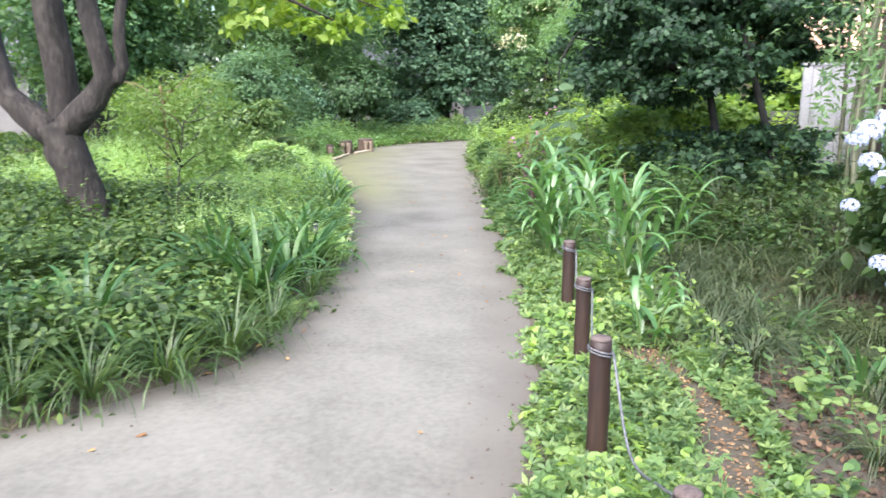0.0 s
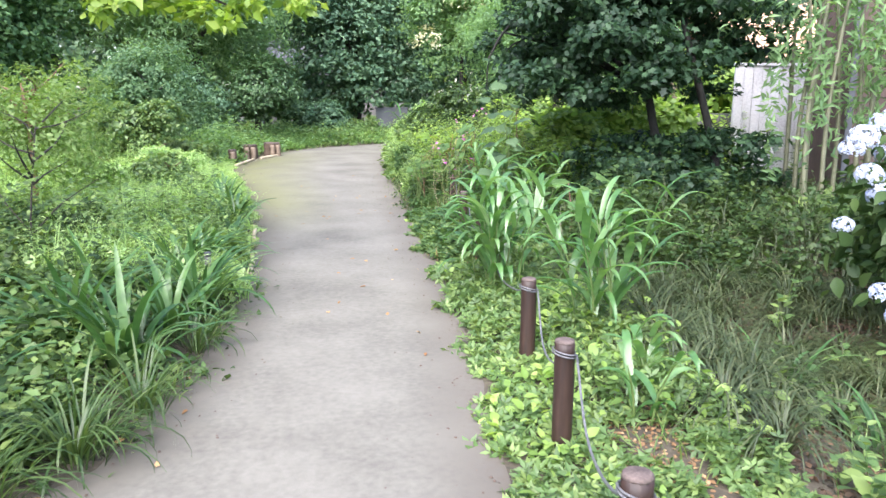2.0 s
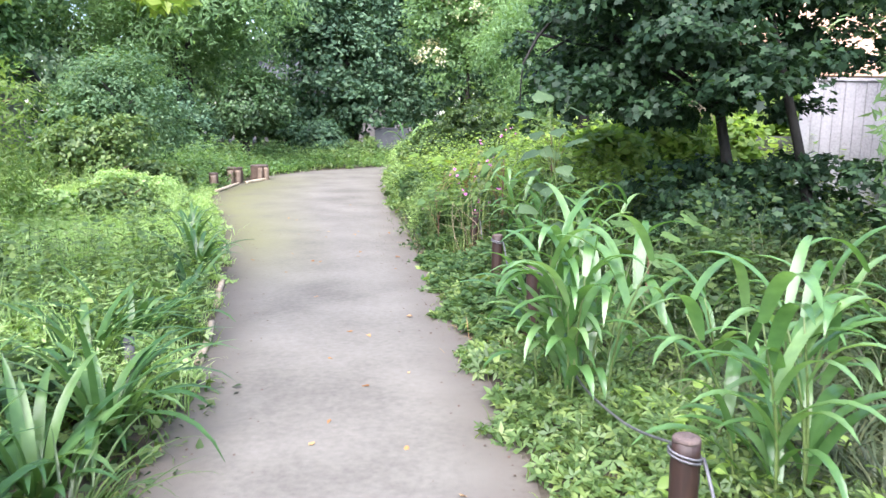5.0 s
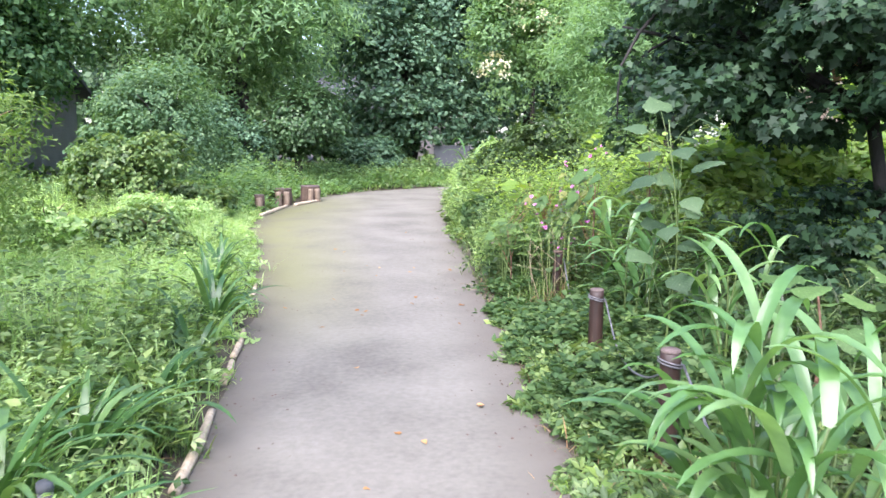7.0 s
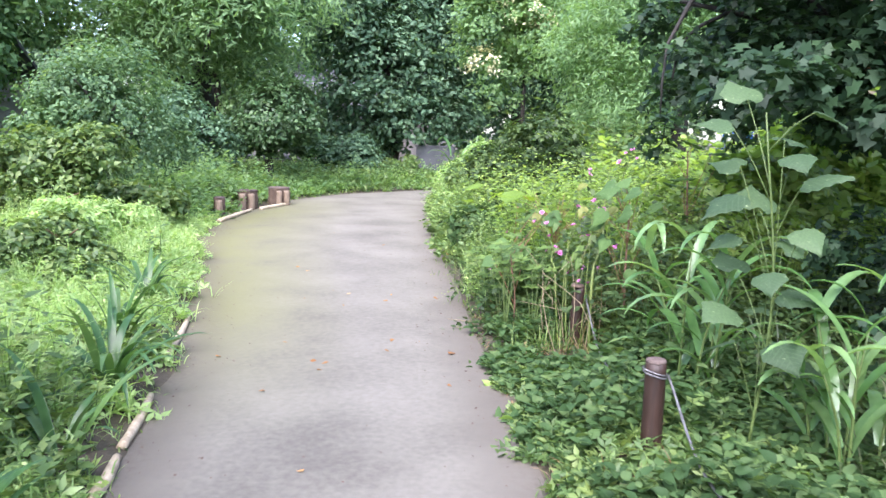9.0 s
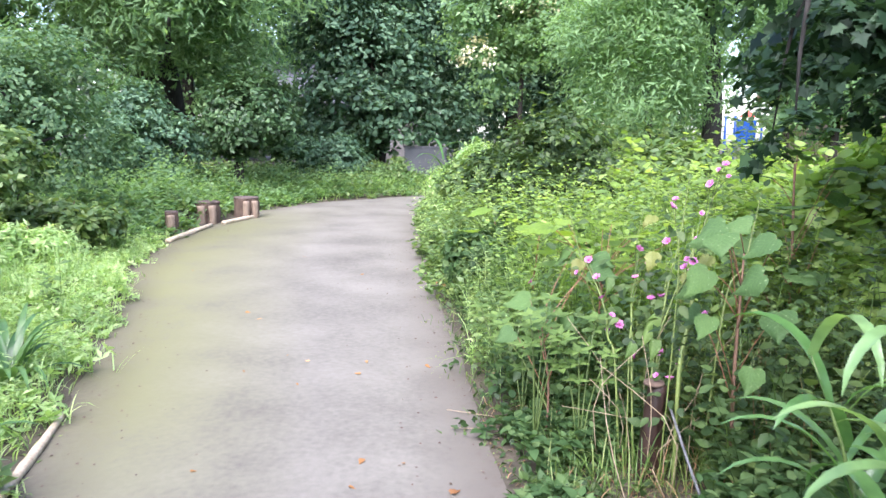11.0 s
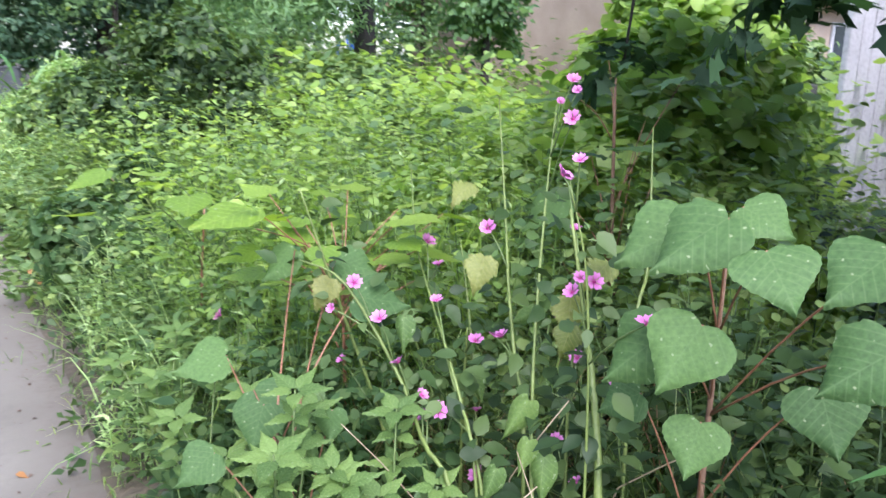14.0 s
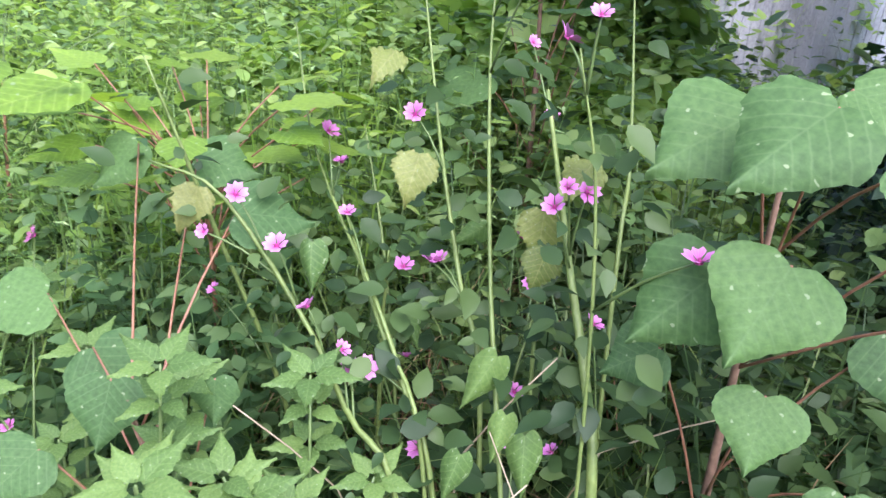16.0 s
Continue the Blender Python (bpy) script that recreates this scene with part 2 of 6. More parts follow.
# dark green leaves, also given to shaded beds with their shade in the colour
L_DARK = leaf_mat("dark_and_shaded_leaf", (0.022, 0.047, 0.018), (0.046, 0.087, 0.03), (0.09, 0.143, 0.046), 0.45, 0.3, gloss=0.25)
L_LIGHT = leaf_mat("pale_weed_leaf", (0.199, 0.33, 0.121), (0.306, 0.466, 0.194), (0.466, 0.604, 0.306), 0.5, 0.45)
L_GRASS = leaf_mat("grass_blade", (0.045, 0.105, 0.022), (0.095, 0.175, 0.04), (0.2, 0.26, 0.08), 0.45, 0.3)
L_SEDGE = leaf_mat("sedge_blade", (0.0306, 0.05, 0.0196), (0.051, 0.075, 0.0294), (0.1, 0.118, 0.055), 0.45, 0.2, gloss=0.45)
L_LITTER = leaf_mat("dark_litter", (0.035, 0.022, 0.014), (0.07, 0.042, 0.026), (0.15, 0.09, 0.052), 0.85, 0.05)
L_DRY = leaf_mat("dry_litter", (0.12, 0.065, 0.03), (0.23, 0.135, 0.07), (0.38, 0.26, 0.15), 0.85, 0.1)
L_STRAP = leaf_mat("strap_leaf", (0.035, 0.095, 0.03), (0.06, 0.14, 0.045), (0.11, 0.2, 0.07), 0.28, 0.3, True)
L_TUFT = leaf_mat("fine_tuft_blade", (0.035, 0.075, 0.022), (0.06, 0.11, 0.034), (0.105, 0.16, 0.055), 0.35, 0.35, True)
L_REED = leaf_mat("reed_blade", (0.07, 0.165, 0.05), (0.11, 0.23, 0.082), (0.19, 0.32, 0.14), 0.24, 0.35, True, gloss=0.8)
L_BIG = leaf_mat("large_soft_leaf", (0.055, 0.115, 0.04), (0.072, 0.142, 0.047), (0.1, 0.185, 0.06), 0.6, 0.3, True, 0.42, gloss=0.25)
# darker copy of the large leaf, shade put into its colour for one sapling
L_DULL = leaf_mat("dull_shaded_leaf", (0.035, 0.07, 0.035), (0.05, 0.095, 0.045), (0.075, 0.13, 0.06), 0.6, 0.25, True, 0.4, gloss=0.3)
L_YOUNG = leaf_mat("yellow_green_leaf", (0.12, 0.22, 0.025), (0.17, 0.28, 0.035), (0.24, 0.36, 0.06), 0.45, 0.4, True, 0.55)
L_SICK = leaf_mat("yellowing_leaf", (0.115, 0.162, 0.035), (0.173, 0.212, 0.049), (0.238, 0.255, 0.084), 0.6, 0.35, True, 0.55)
L_FRESH = leaf_mat("fresh_small_leaf", (0.07, 0.135, 0.038), (0.1, 0.178, 0.048), (0.145, 0.235, 0.065), 0.55, 0.35, True, 0.55, gloss=0.3)
L_MALLOW = leaf_mat("mallow_leaf", (0.036, 0.079, 0.03), (0.063, 0.125, 0.048), (0.13, 0.205, 0.083), 0.5, 0.35, gloss=0.2)
# yellow-green leaves brightened so that their colour carries sunlight
L_VINE = leaf_mat("sun_brightened_leaf", (0.16, 0.275, 0.0701), (0.258, 0.395, 0.102), (0.365, 0.494, 0.153), 0.45, 0.5)
L_MAPLE = leaf_mat("dark_lobed_leaf", (0.012, 0.034, 0.018), (0.024, 0.06, 0.03), (0.05, 0.105, 0.048), 0.55, 0.3, gloss=0.35)
L_BUSH = leaf_mat("bush_leaf", (0.07, 0.15, 0.07), (0.14, 0.265, 0.12), (0.241, 0.393, 0.175), 0.6, 0.35, gloss=0.35)
L_GREY = leaf_mat("grey_green_bush_leaf", (0.055, 0.12, 0.06), (0.105, 0.2, 0.1), (0.185, 0.29, 0.155), 0.6, 0.4, gloss=0.3)
L_LAUREL = leaf_mat("glossy_evergreen_leaf", (0.0333, 0.0808, 0.0333), (0.0712, 0.142, 0.0617), (0.123, 0.209, 0.095), 0.42, 0.25, gloss=0.4)
L_BLUE = leaf_mat("bluish_dark_leaf", (0.045, 0.105, 0.066), (0.1, 0.195, 0.122), (0.195, 0.32, 0.2), 0.6, 0.3, gloss=0.35)
L_FEATHER = leaf_mat("feathery_leaf", (0.105, 0.202, 0.0972), (0.173, 0.299, 0.143), (0.247, 0.39, 0.194), 0.6, 0.48, gloss=0.35)
L_YTREE = leaf_mat("young_tree_leaf", (0.105, 0.189, 0.045), (0.161, 0.265, 0.07), (0.241, 0.331, 0.12), 0.5, 0.45)
L_CHERRY = leaf_mat("backlit_cherry_leaf", (0.13, 0.23, 0.03), (0.2, 0.31, 0.045), (0.3, 0.4, 0.08), 0.45, 0.45)

# ---- mesh helpers ----
rng = np.random.default_rng(11)


def mesh_of(name, verts, faces, mat, smooth=False):
    """A mesh from arrays of points and of equal-sided faces."""
    verts, faces = np.asarray(verts, np.float32), np.asarray(faces, np.int32)
    me = bpy.data.meshes.new(name)
    k = faces.shape[1]
    me.vertices.add(len(verts))
    me.vertices.foreach_set("co", verts.ravel())
    me.loops.add(faces.size)
    me.loops.foreach_set("vertex_index", faces.ravel())
    me.polygons.add(len(faces))
    me.polygons.foreach_set("loop_start", np.arange(len(faces), dtype=np.int32) * k)
    if smooth:
        me.polygons.foreach_set("use_smooth", np.ones(len(faces), dtype=bool))
    me.update(calc_edges=True)
    me.materials.append(mat)
    return me


def thing(name, at, label, category, group="", kind=""):
    ob = new(name)
    ob.location = at
    ob.empty_display_size = 0.1
    return tagged(ob, label, category, group, kind)


def hang(name, me, parent, label="", at=None):
    ob = new(name, me)
    ob.parent = parent
    if at is not None:
        ob.matrix_basis = at
    return tagged(ob, label)


def part(name, bm, material, parent, label="", at=None):
    me = bpy.data.meshes.new(name)
    bm.to_mesh(me)
    bm.free()
    me.materials.append(material)
    return hang(name, me, parent, label, at)


def box(bm, lo, hi, bevel=0.0):
    m = Matrix.Translation([(a + b) / 2 for a, b in zip(lo, hi)]) @ Matrix.Diagonal([*(b - a for a, b in zip(lo, hi)), 1])
    made = bmesh.ops.create_cube(bm, size=1, matrix=m)
    if bevel:
        bmesh.ops.bevel(bm, geom=list({e for v in made["verts"] for e in v.link_edges}), offset=bevel, segments=2, affect="EDGES")
    return bm


def spline(pts, n):
    """A smooth line of n points through a few given ones."""
    p = np.asarray(pts, float)
    if len(p) < 3:
        return p[0] + (p[-1] - p[0]) * np.linspace(0, 1, n)[:, None]
    q = np.vstack([2 * p[0] - p[1], p, 2 * p[-1] - p[-2]])
    u = np.linspace(0, len(p) - 1 - 1e-6, n)
    i, f = u.astype(int), (u % 1)[:, None]
    a, b, c, d = q[i], q[i + 1], q[i + 2], q[i + 3]
    return 0.5 * (2 * b + (c - a) * f + (2 * a - 5 * b + 4 * c - d) * f**2 + (3 * b - a - 3 * c + d) * f**3)


def tube_arrays(pts, radii, n=10, sides=8, rough=0.0):
    """A round, tapered limb along a smooth line, its surface a little uneven."""
    c = spline(pts, n)
    r = np.interp(np.linspace(0, 1, n), np.linspace(0, 1, len(radii)), radii)
    d = np.gradient(c, axis=0)
    d /= np.linalg.norm(d, axis=1)[:, None] + 1e-9
    side = np.cross(d, [0.31, 0.17, 0.93] if abs(d[:, 2]).mean() < 0.8 else [0.9, 0.3, 0.1])
    side /= np.linalg.norm(side, axis=1)[:, None]
    up = np.cross(side, d)
    a = np.arange(sides) * 2 * math.pi / sides
    rr = r[:, None] * (1 + rough * (rng.random((n, sides)) - 0.5) * 2)
    v = c[:, None] + rr[..., None] * (np.cos(a)[None, :, None] * side[:, None] + np.sin(a)[None, :, None] * up[:, None])
    v = np.vstack([v.reshape(-1, 3), c[:1], c[-1:]])
    i, j = np.meshgrid(np.arange(n - 1), np.arange(sides), indexing="ij")
    k = (j + 1) % sides
    quads = np.stack([i * sides + j, i * sides + k, (i + 1) * sides + k, (i + 1) * sides + j], -1).reshape(-1, 4)
    tris = np.vstack([quads[:, [0, 1, 2]], quads[:, [0, 2, 3]]])
    js = np.arange(sides)
    ks = (js + 1) % sides
    caps = np.vstack([np.stack([np.full(sides, n * sides), ks, js], -1), np.stack([np.full(sides, n * sides + 1), (n - 1) * sides + js, (n - 1) * sides + ks], -1)])
    return v, np.vstack([tris, caps])


def tube(name, pts, radii, mat, parent, label="", n=10, sides=8, rough=0.0):
    return hang(name, mesh_of(name, *tube_arrays(pts, radii, n, sides, rough), mat, True), parent, label)


def tubes(name, lines, mat, parent, label="", n=6, sides=5):
    """Many thin stalks, joined."""
    vs, fs, k = [], [], 0
    for pts, radii in lines:
        v, f = tube_arrays(pts, radii, n, sides)
        vs.append(v), fs.append(f + k)
        k += len(v)
    return hang(name, mesh_of(name, np.vstack(vs), np.vstack(fs), mat, True), parent, label)


# leaf shapes, one metre long along y, facing z
OVATE = (np.array([(0, 0, 0), (-0.3, 0.38, 0.07), (0, 0.42, -0.02), (0.3, 0.38, 0.07), (0, 1, -0.1)]), np.array([(0, 2, 1), (0, 3, 2), (1, 2, 4), (2, 3, 4)]))
NARROW = (np.array([(0, 0, 0), (-0.13, 0.4, 0.05), (0, 0.45, -0.02), (0.13, 0.4, 0.05), (0, 1, -0.18)]), np.array([(0, 2, 1), (0, 3, 2), (1, 2, 4), (2, 3, 4)]))
FINE = (np.array([(0, 0, 0), (-0.2, 0.14, 0.04), (0.2, 0.14, 0.04), (-0.31, 0.36, 0.06), (0, 0.36, -0.01), (0.31, 0.36, 0.06), (-0.22, 0.66, 0.02), (0, 0.66, -0.05), (0.22, 0.66, 0.02), (0, 1, -0.16)]),
        np.array([(0, 4, 1), (0, 2, 4), (1, 4, 3), (2, 5, 4), (3, 4, 7), (3, 7, 6), (4, 5, 8), (4, 8, 7), (6, 7, 9), (7, 8, 9)]))
DIAMOND = (np.array([(0, 0, 0), (-0.32, 0.45, 0.08), (0.32, 0.45, 0.08), (0, 1, -0.06)]), np.array([(0, 2, 1), (1, 2, 3)]))
LOBED = (np.array([(0, 0.3, 0), (0, 0, 0), (-0.34, -0.02, -0.03), (-0.2, 0.26, 0.02), (-0.5, 0.46, -0.05), (-0.27, 0.52, 0.03), (0, 0.95, -0.08), (0.27, 0.52, 0.03), (0.5, 0.46, -0.05), (0.2, 0.26, 0.02), (0.34, -0.02, -0.03)]),
         np.array([(0, i, i + 1) for i in range(1, 10)] + [(0, 10, 1)])[:, ::-1])
ROUND = (np.array([(0, 0.12, 0)] + [((0.42 + 0.05 * (i % 2)) * math.sin(a), 0.5 - (0.48 + 0.05 * (i % 2)) * math.cos(a), 0.04 * math.cos(2 * a)) for i, a in enumerate(np.linspace(0.35, 2 * math.pi - 0.35, 9))]),
         np.array([(0, i, i + 1) for i in range(1, 9)]))
TREFOIL = (np.array([(0, 0, 0)] + [p for a in (-1.15, 0.0, 1.15) for p in ((0.45 * math.sin(a - 0.42), 0.45 * math.cos(a - 0.42), 0.03), (0.92 * math.sin(a), 0.92 * math.cos(a), -0.06), (0.45 * math.sin(a + 0.42), 0.45 * math.cos(a + 0.42), 0.03))]),
           np.array([q for k in (1, 4, 7) for q in ((0, k + 1, k), (0, k + 2, k + 1))]))


def leaves(shape, at, facing, size, spin=None):
    """Copies of one leaf shape, each with its place, the way it faces and its length."""
    tv, tf = shape
    at, facing = np.asarray(at, float), np.asarray(facing, float)
    n = len(at)
    z = facing / (np.linalg.norm(facing, axis=1)[:, None] + 1e-9)
    ref = rng.normal(size=(n, 3)) if spin is None else spin
    y = ref - (ref * z).sum(1)[:, None] * z
    y /= np.linalg.norm(y, axis=1)[:, None] + 1e-9
    x = np.cross(y, z)
    s = np.broadcast_to(np.asarray(size, float), (n,))[:, None, None]
    v = at[:, None] + s * (tv[None, :, :1] * x[:, None] + tv[None, :, 1:2] * y[:, None] + tv[None, :, 2:] * z[:, None])
    f = tf[None] + (np.arange(n) * len(tv))[:, None, None]
    return v.reshape(-1, 3), f.reshape(-1, 3)


def blades(base, azim, lean, length, width, droop, seg=5):
    """Long bending blades with a fold along the middle."""
    base = np.asarray(base, float)
    n = len(base)
    u = np.linspace(0, 1, seg + 1)[None, :]
    ang = np.asarray(lean)[:, None] + np.asarray(droop)[:, None] * u**1.6
    step = np.asarray(length)[:, None] / seg
    hx = np.cumsum(np.hstack([np.zeros((n, 1)), np.sin(ang[:, 1:]) * step]), 1)
    hz = np.cumsum(np.hstack([np.zeros((n, 1)), np.cos(ang[:, 1:]) * step]), 1)
    ca, sa = np.cos(azim)[:, None], np.sin(azim)[:, None]
    mid = np.stack([base[:, :1] + hx * ca, base[:, 1:2] + hx * sa, base[:, 2:] + hz], -1)
    w = np.asarray(width)[:, None] * np.clip(np.sin(math.pi * (0.16 + 0.84 * u)) ** 0.7, 0.02, 1) / 2
    side = np.stack([-sa * w, ca * w, np.zeros_like(w) + w * 0.35], -1)
    other = np.stack([sa * w, -ca * w, np.zeros_like(w) + w * 0.35], -1)
    v = np.stack([mid + side, mid, mid + other], 2).reshape(-1, 3)
    per = 3 * (seg + 1)
    f = []
    for i in range(seg):
        a = 3 * i
        for c in (0, 1):
            f += [(a + c, a + c + 1, a + c + 4), (a + c, a + c + 4, a + c + 3)]
    f = np.array(f)[None] + (np.arange(n) * per)[:, None, None]
    return v, f.reshape(-1, 3)


WAVES = [(rng.normal(size=2) * s, rng.random() * 7, w) for s, w in ((0.5, 1), (0.9, 0.8), (1.7, 0.6), (3.1, 0.4), (5.3, 0.25)) for _ in range(3)]


def fnoise(x, y):
    """Smooth uneven field, about 0 to 1."""
    s = sum(w * np.sin(k[0] * x + k[1] * y + p) for k, p, w in WAVES)
    return np.clip(0.5 + s / 6.0, 0, 1)


# ---- the lie of the land ----
LEFT_EDGE = np.array([(-9, -3.4), (-5, -1.6), (-3, -0.4), (-1.56, 0.43), (-1.13, 0.9), (-0.72, 1.45), (-0.62, 2.4), (-0.6, 3.1), (-0.7, 4.5), (-0.88, 6.0), (-1.12, 7.7), (-1.45, 8.95), (-1.98, 11.0), (-2.5, 12.6), (-2.75, 14.3), (-2.8, 16.0), (-2.47, 18.5), (-1.6, 20.4), (-0.5, 21.6), (0.6, 22.6), (3.0, 23.4)])
RIGHT_EDGE = np.array([(0.55, -8), (0.6, -2.5), (0.68, 0.0), (0.82, 1.1), (0.85, 3.4), (0.78, 5.0), (0.62, 7.5), (0.52, 9.5), (0.4, 12), (0.32, 15), (0.3, 17.5), (0.35, 19.6), (0.9, 20.7), (3.0, 21.2)])


def left_x(y):
    return np.interp(y, LEFT_EDGE[:, 1], LEFT_EDGE[:, 0])


def right_x(y):
    return np.interp(y, RIGHT_EDGE[:, 1], RIGHT_EDGE[:, 0])


def land(x, y):
    """Height of the ground: level by the path, a ditch beyond the posts, a low bank on the other side."""
    x, y = np.asarray(x, float), np.asarray(y, float)
    out_r, out_l = x - right_x(y), left_x(y) - x
    on = (out_r < 0) & (out_l < 0) & (y < 23)
    ditch = -0.38 * np.clip((x - 1.9) / 0.9, 0, 1) ** 1.5 * np.clip((5.5 - y) / 2.5, 0, 1) * np.clip((7.0 - x) / 2.0, 0, 1)
    bank = 0.07 * np.clip(out_l / 0.5, 0, 1) + 0.05 * np.clip(out_r / 0.4, 0, 1)
    return np.where(on, -0.02, ditch + bank * np.clip((60 - abs(x)) / 40, 0, 1) + 0.03 * (fnoise(x * 2, y * 2) - 0.5) * ((out_l > 0.3) | (out_r > 0.3)))


gx = np.concatenate([[-600, -200, -80, -40, -25, -16, -12], np.arange(-9, 9.01, 0.15), [12, 16, 25, 40, 80, 200, 600]])
gy = np.concatenate([[-600, -200, -80, -40, -20, -12, -8], np.arange(-5, 25.01, 0.15), [28, 34, 45, 70, 120, 250, 600]])
GX, GY = np.meshgrid(gx, gy, indexing="ij")
ii, jj = np.meshgrid(np.arange(len(gx) - 1), np.arange(len(gy) - 1), indexing="ij")
w = len(gy)
gf = np.stack([ii * w + jj, (ii + 1) * w + jj, (ii + 1) * w + jj + 1, ii * w + jj + 1], -1).reshape(-1, 4)
ground = new("ground", mesh_of("ground", np.stack([GX, GY, land(GX, GY)], -1).reshape(-1, 3), gf, SOIL, True))
tagged(ground, "brown leaf-littered soil under the planting", "ground", kind="structure")

# the path: a sheet between its two edges, slightly crowned and uneven
NS, NA = 260, 26
py = np.concatenate([np.linspace(-8, 20.9, NS - 40), np.linspace(21.0, 22.6, 40)])
lx = left_x(np.minimum(py, 22.6))
rx = np.where(py < 20.6, right_x(np.minimum(py, 20.6)), np.interp(py, [20.6, 21.2, 22.6], [0.85, 3.0, 3.4]))
lx = np.where(py < -3.3, -9 - (py + 3.3) * -0.2, lx)
rag = 0.012 * np.sin(py * 5.1) + 0.012 * np.sin(py * 11.7 + 1) + 0.008 * np.sin(py * 29)
ua = np.linspace(0, 1, NA)[None]
PX = (lx + rag - 0.14)[:, None] * (1 - ua) + (rx + np.roll(rag, 17) + 0.12)[:, None] * ua
PY = np.repeat(py[:, None], NA, 1)
PZ = 0.012 * np.sin(math.pi * ua) + 0.004 * (fnoise(PX * 3, PY * 3) - 0.5) - 0.012 * (abs(ua - 0.5) > 0.47)
a, b_ = np.meshgrid(np.arange(NS - 1), np.arange(NA - 1), indexing="ij")
pf = np.stack([a * NA + b_, a * NA + b_ + 1, (a + 1) * NA + b_ + 1, (a + 1) * NA + b_], -1).reshape(-1, 4)
path_mesh = mesh_of("path", np.stack([PX, PY, PZ + 0.004], -1).reshape(-1, 3), pf, SAND, True)
moss = np.clip(1.1 - ua * 1.9, 0, 0.85) * np.clip((PY - 6.5) / 2.5, 0, 1) * np.clip((19.5 - PY) / 3, 0, 1)
dirt = np.clip(1 - np.minimum((PX - PX[:, :1]), (PX[:, -1:] - PX)) / 0.46, 0, 1) * 1.7
for nm, val in (("moss", moss), ("dirt", dirt)):
    at_ = path_mesh.attributes.new(nm, "FLOAT", "POINT")
    at_.data.foreach_set("value", np.broadcast_to(val, PX.shape).astype(np.float32).ravel())
tagged(new("path", path_mesh), "pale grey sandy trodden footpath, mossy along one edge", "footpath", kind="structure")


# ---- planting ----
STRAPS = [(-0.9, 3.7, 34, 0.68), (-1.2, 4.3, 26, 0.64), (-0.98, 2.5, 32, 0.68), (-1.35, 2.75, 24, 0.66), (-0.95, 3.15, 22, 0.55), (-1.75, 1.6, 20, 0.62), (-2.2, 1.55, 18, 0.6), (-1.34, 7.2, 18, 0.58), (-1.6, 7.95, 18, 0.52), (-1.9, 9.2, 20, 0.58), (-1.12, 5.4, 12, 0.5), (-1.2, 6.35, 14, 0.5), (-1.15, 4.8, 28, 0.6), (-1.5, 3.5, 18, 0.62)]
TUFTS = [(-0.86, 1.5, 90), (-1.08, 1.12, 80), (-0.76, 2.0, 60), (-1.66, 0.72, 60), (-2.2, 0.4, 60), (-1.9, 0.5, 70), (-2.6, 0.12, 70), (-1.36, 0.86, 70), (-0.72, 2.85, 44)]


def clear_clumps(x, y):
    return np.min([np.hypot(x - c[0], y - c[1]) for c in STRAPS] + [np.hypot(x - c[0], y - c[1]) * 0.8 for c in TUFTS], axis=0) > 0.15


def scatter(n, x0, x1, y0, y1, keep=None):
    x, y = rng.uniform(x0, x1, n), rng.uniform(y0, y1, n)
    if keep is not None:
        k = keep(x, y)
        x, y = x[k], y[k]
    return x, y


def bed(x, y, h0, h1):
    """Uneven height of a bed of weeds."""
    q = np.clip((fnoise(x * 1.5 + 3, y * 1.5 - 2) - 0.28) / 0.44, 0, 1)
    away = np.maximum(x - right_x(y), left_x(y) - x)
    return (h0 + (h1 - h0) * q * q * (3 - 2 * q)) * np.clip(0.36 + 0.64 * away / np.where((x < 0) & (y < 5.5), 1.5, 0.75), 0.36, 1)


def leaf_cover(name, x, y, h0, h1, size, shape, mat, label, category="ground cover", spread=0.9, low=0.35):
    """A bed of small leaves that nobody could count."""
    top = bed(x, y, h0, h1)
    z = land(x, y) + top * (1 - (1 - low) * rng.random(len(x)) ** 1.5)
    f = np.stack([rng.normal(0, spread, len(x)), rng.normal(-0.15, spread, len(x)), np.full(len(x), 1.0)], -1)
    s = size * rng.uniform(0.55, 1.35, len(x))
    ob = new(name, mesh_of(name, *leaves(shape, np.stack([x, y, z], -1), f, s), mat))
    return tagged(ob, label, category, kind="stuff")


def blade_cover(name, x, y, h0, h1, width, mat, label, droop=1.1, lean=0.35, seg=4, category="grass", flow=None):
    n = len(x)
    az = rng.uniform(0, 2 * math.pi, n) if flow is None else rng.normal(flow, 0.8, n)
    ln = bed(x, y, h0, h1) * rng.uniform(0.6, 1.25, n)
    v, f = blades(np.stack([x, y, land(x, y) - 0.01], -1), az, abs(rng.normal(0, lean, n)), ln, width * rng.uniform(0.6, 1.3, n), rng.uniform(0.3, 1.7, n) * droop, seg)
    return tagged(new(name, mesh_of(name, v, f, mat)), label, category, kind="stuff")


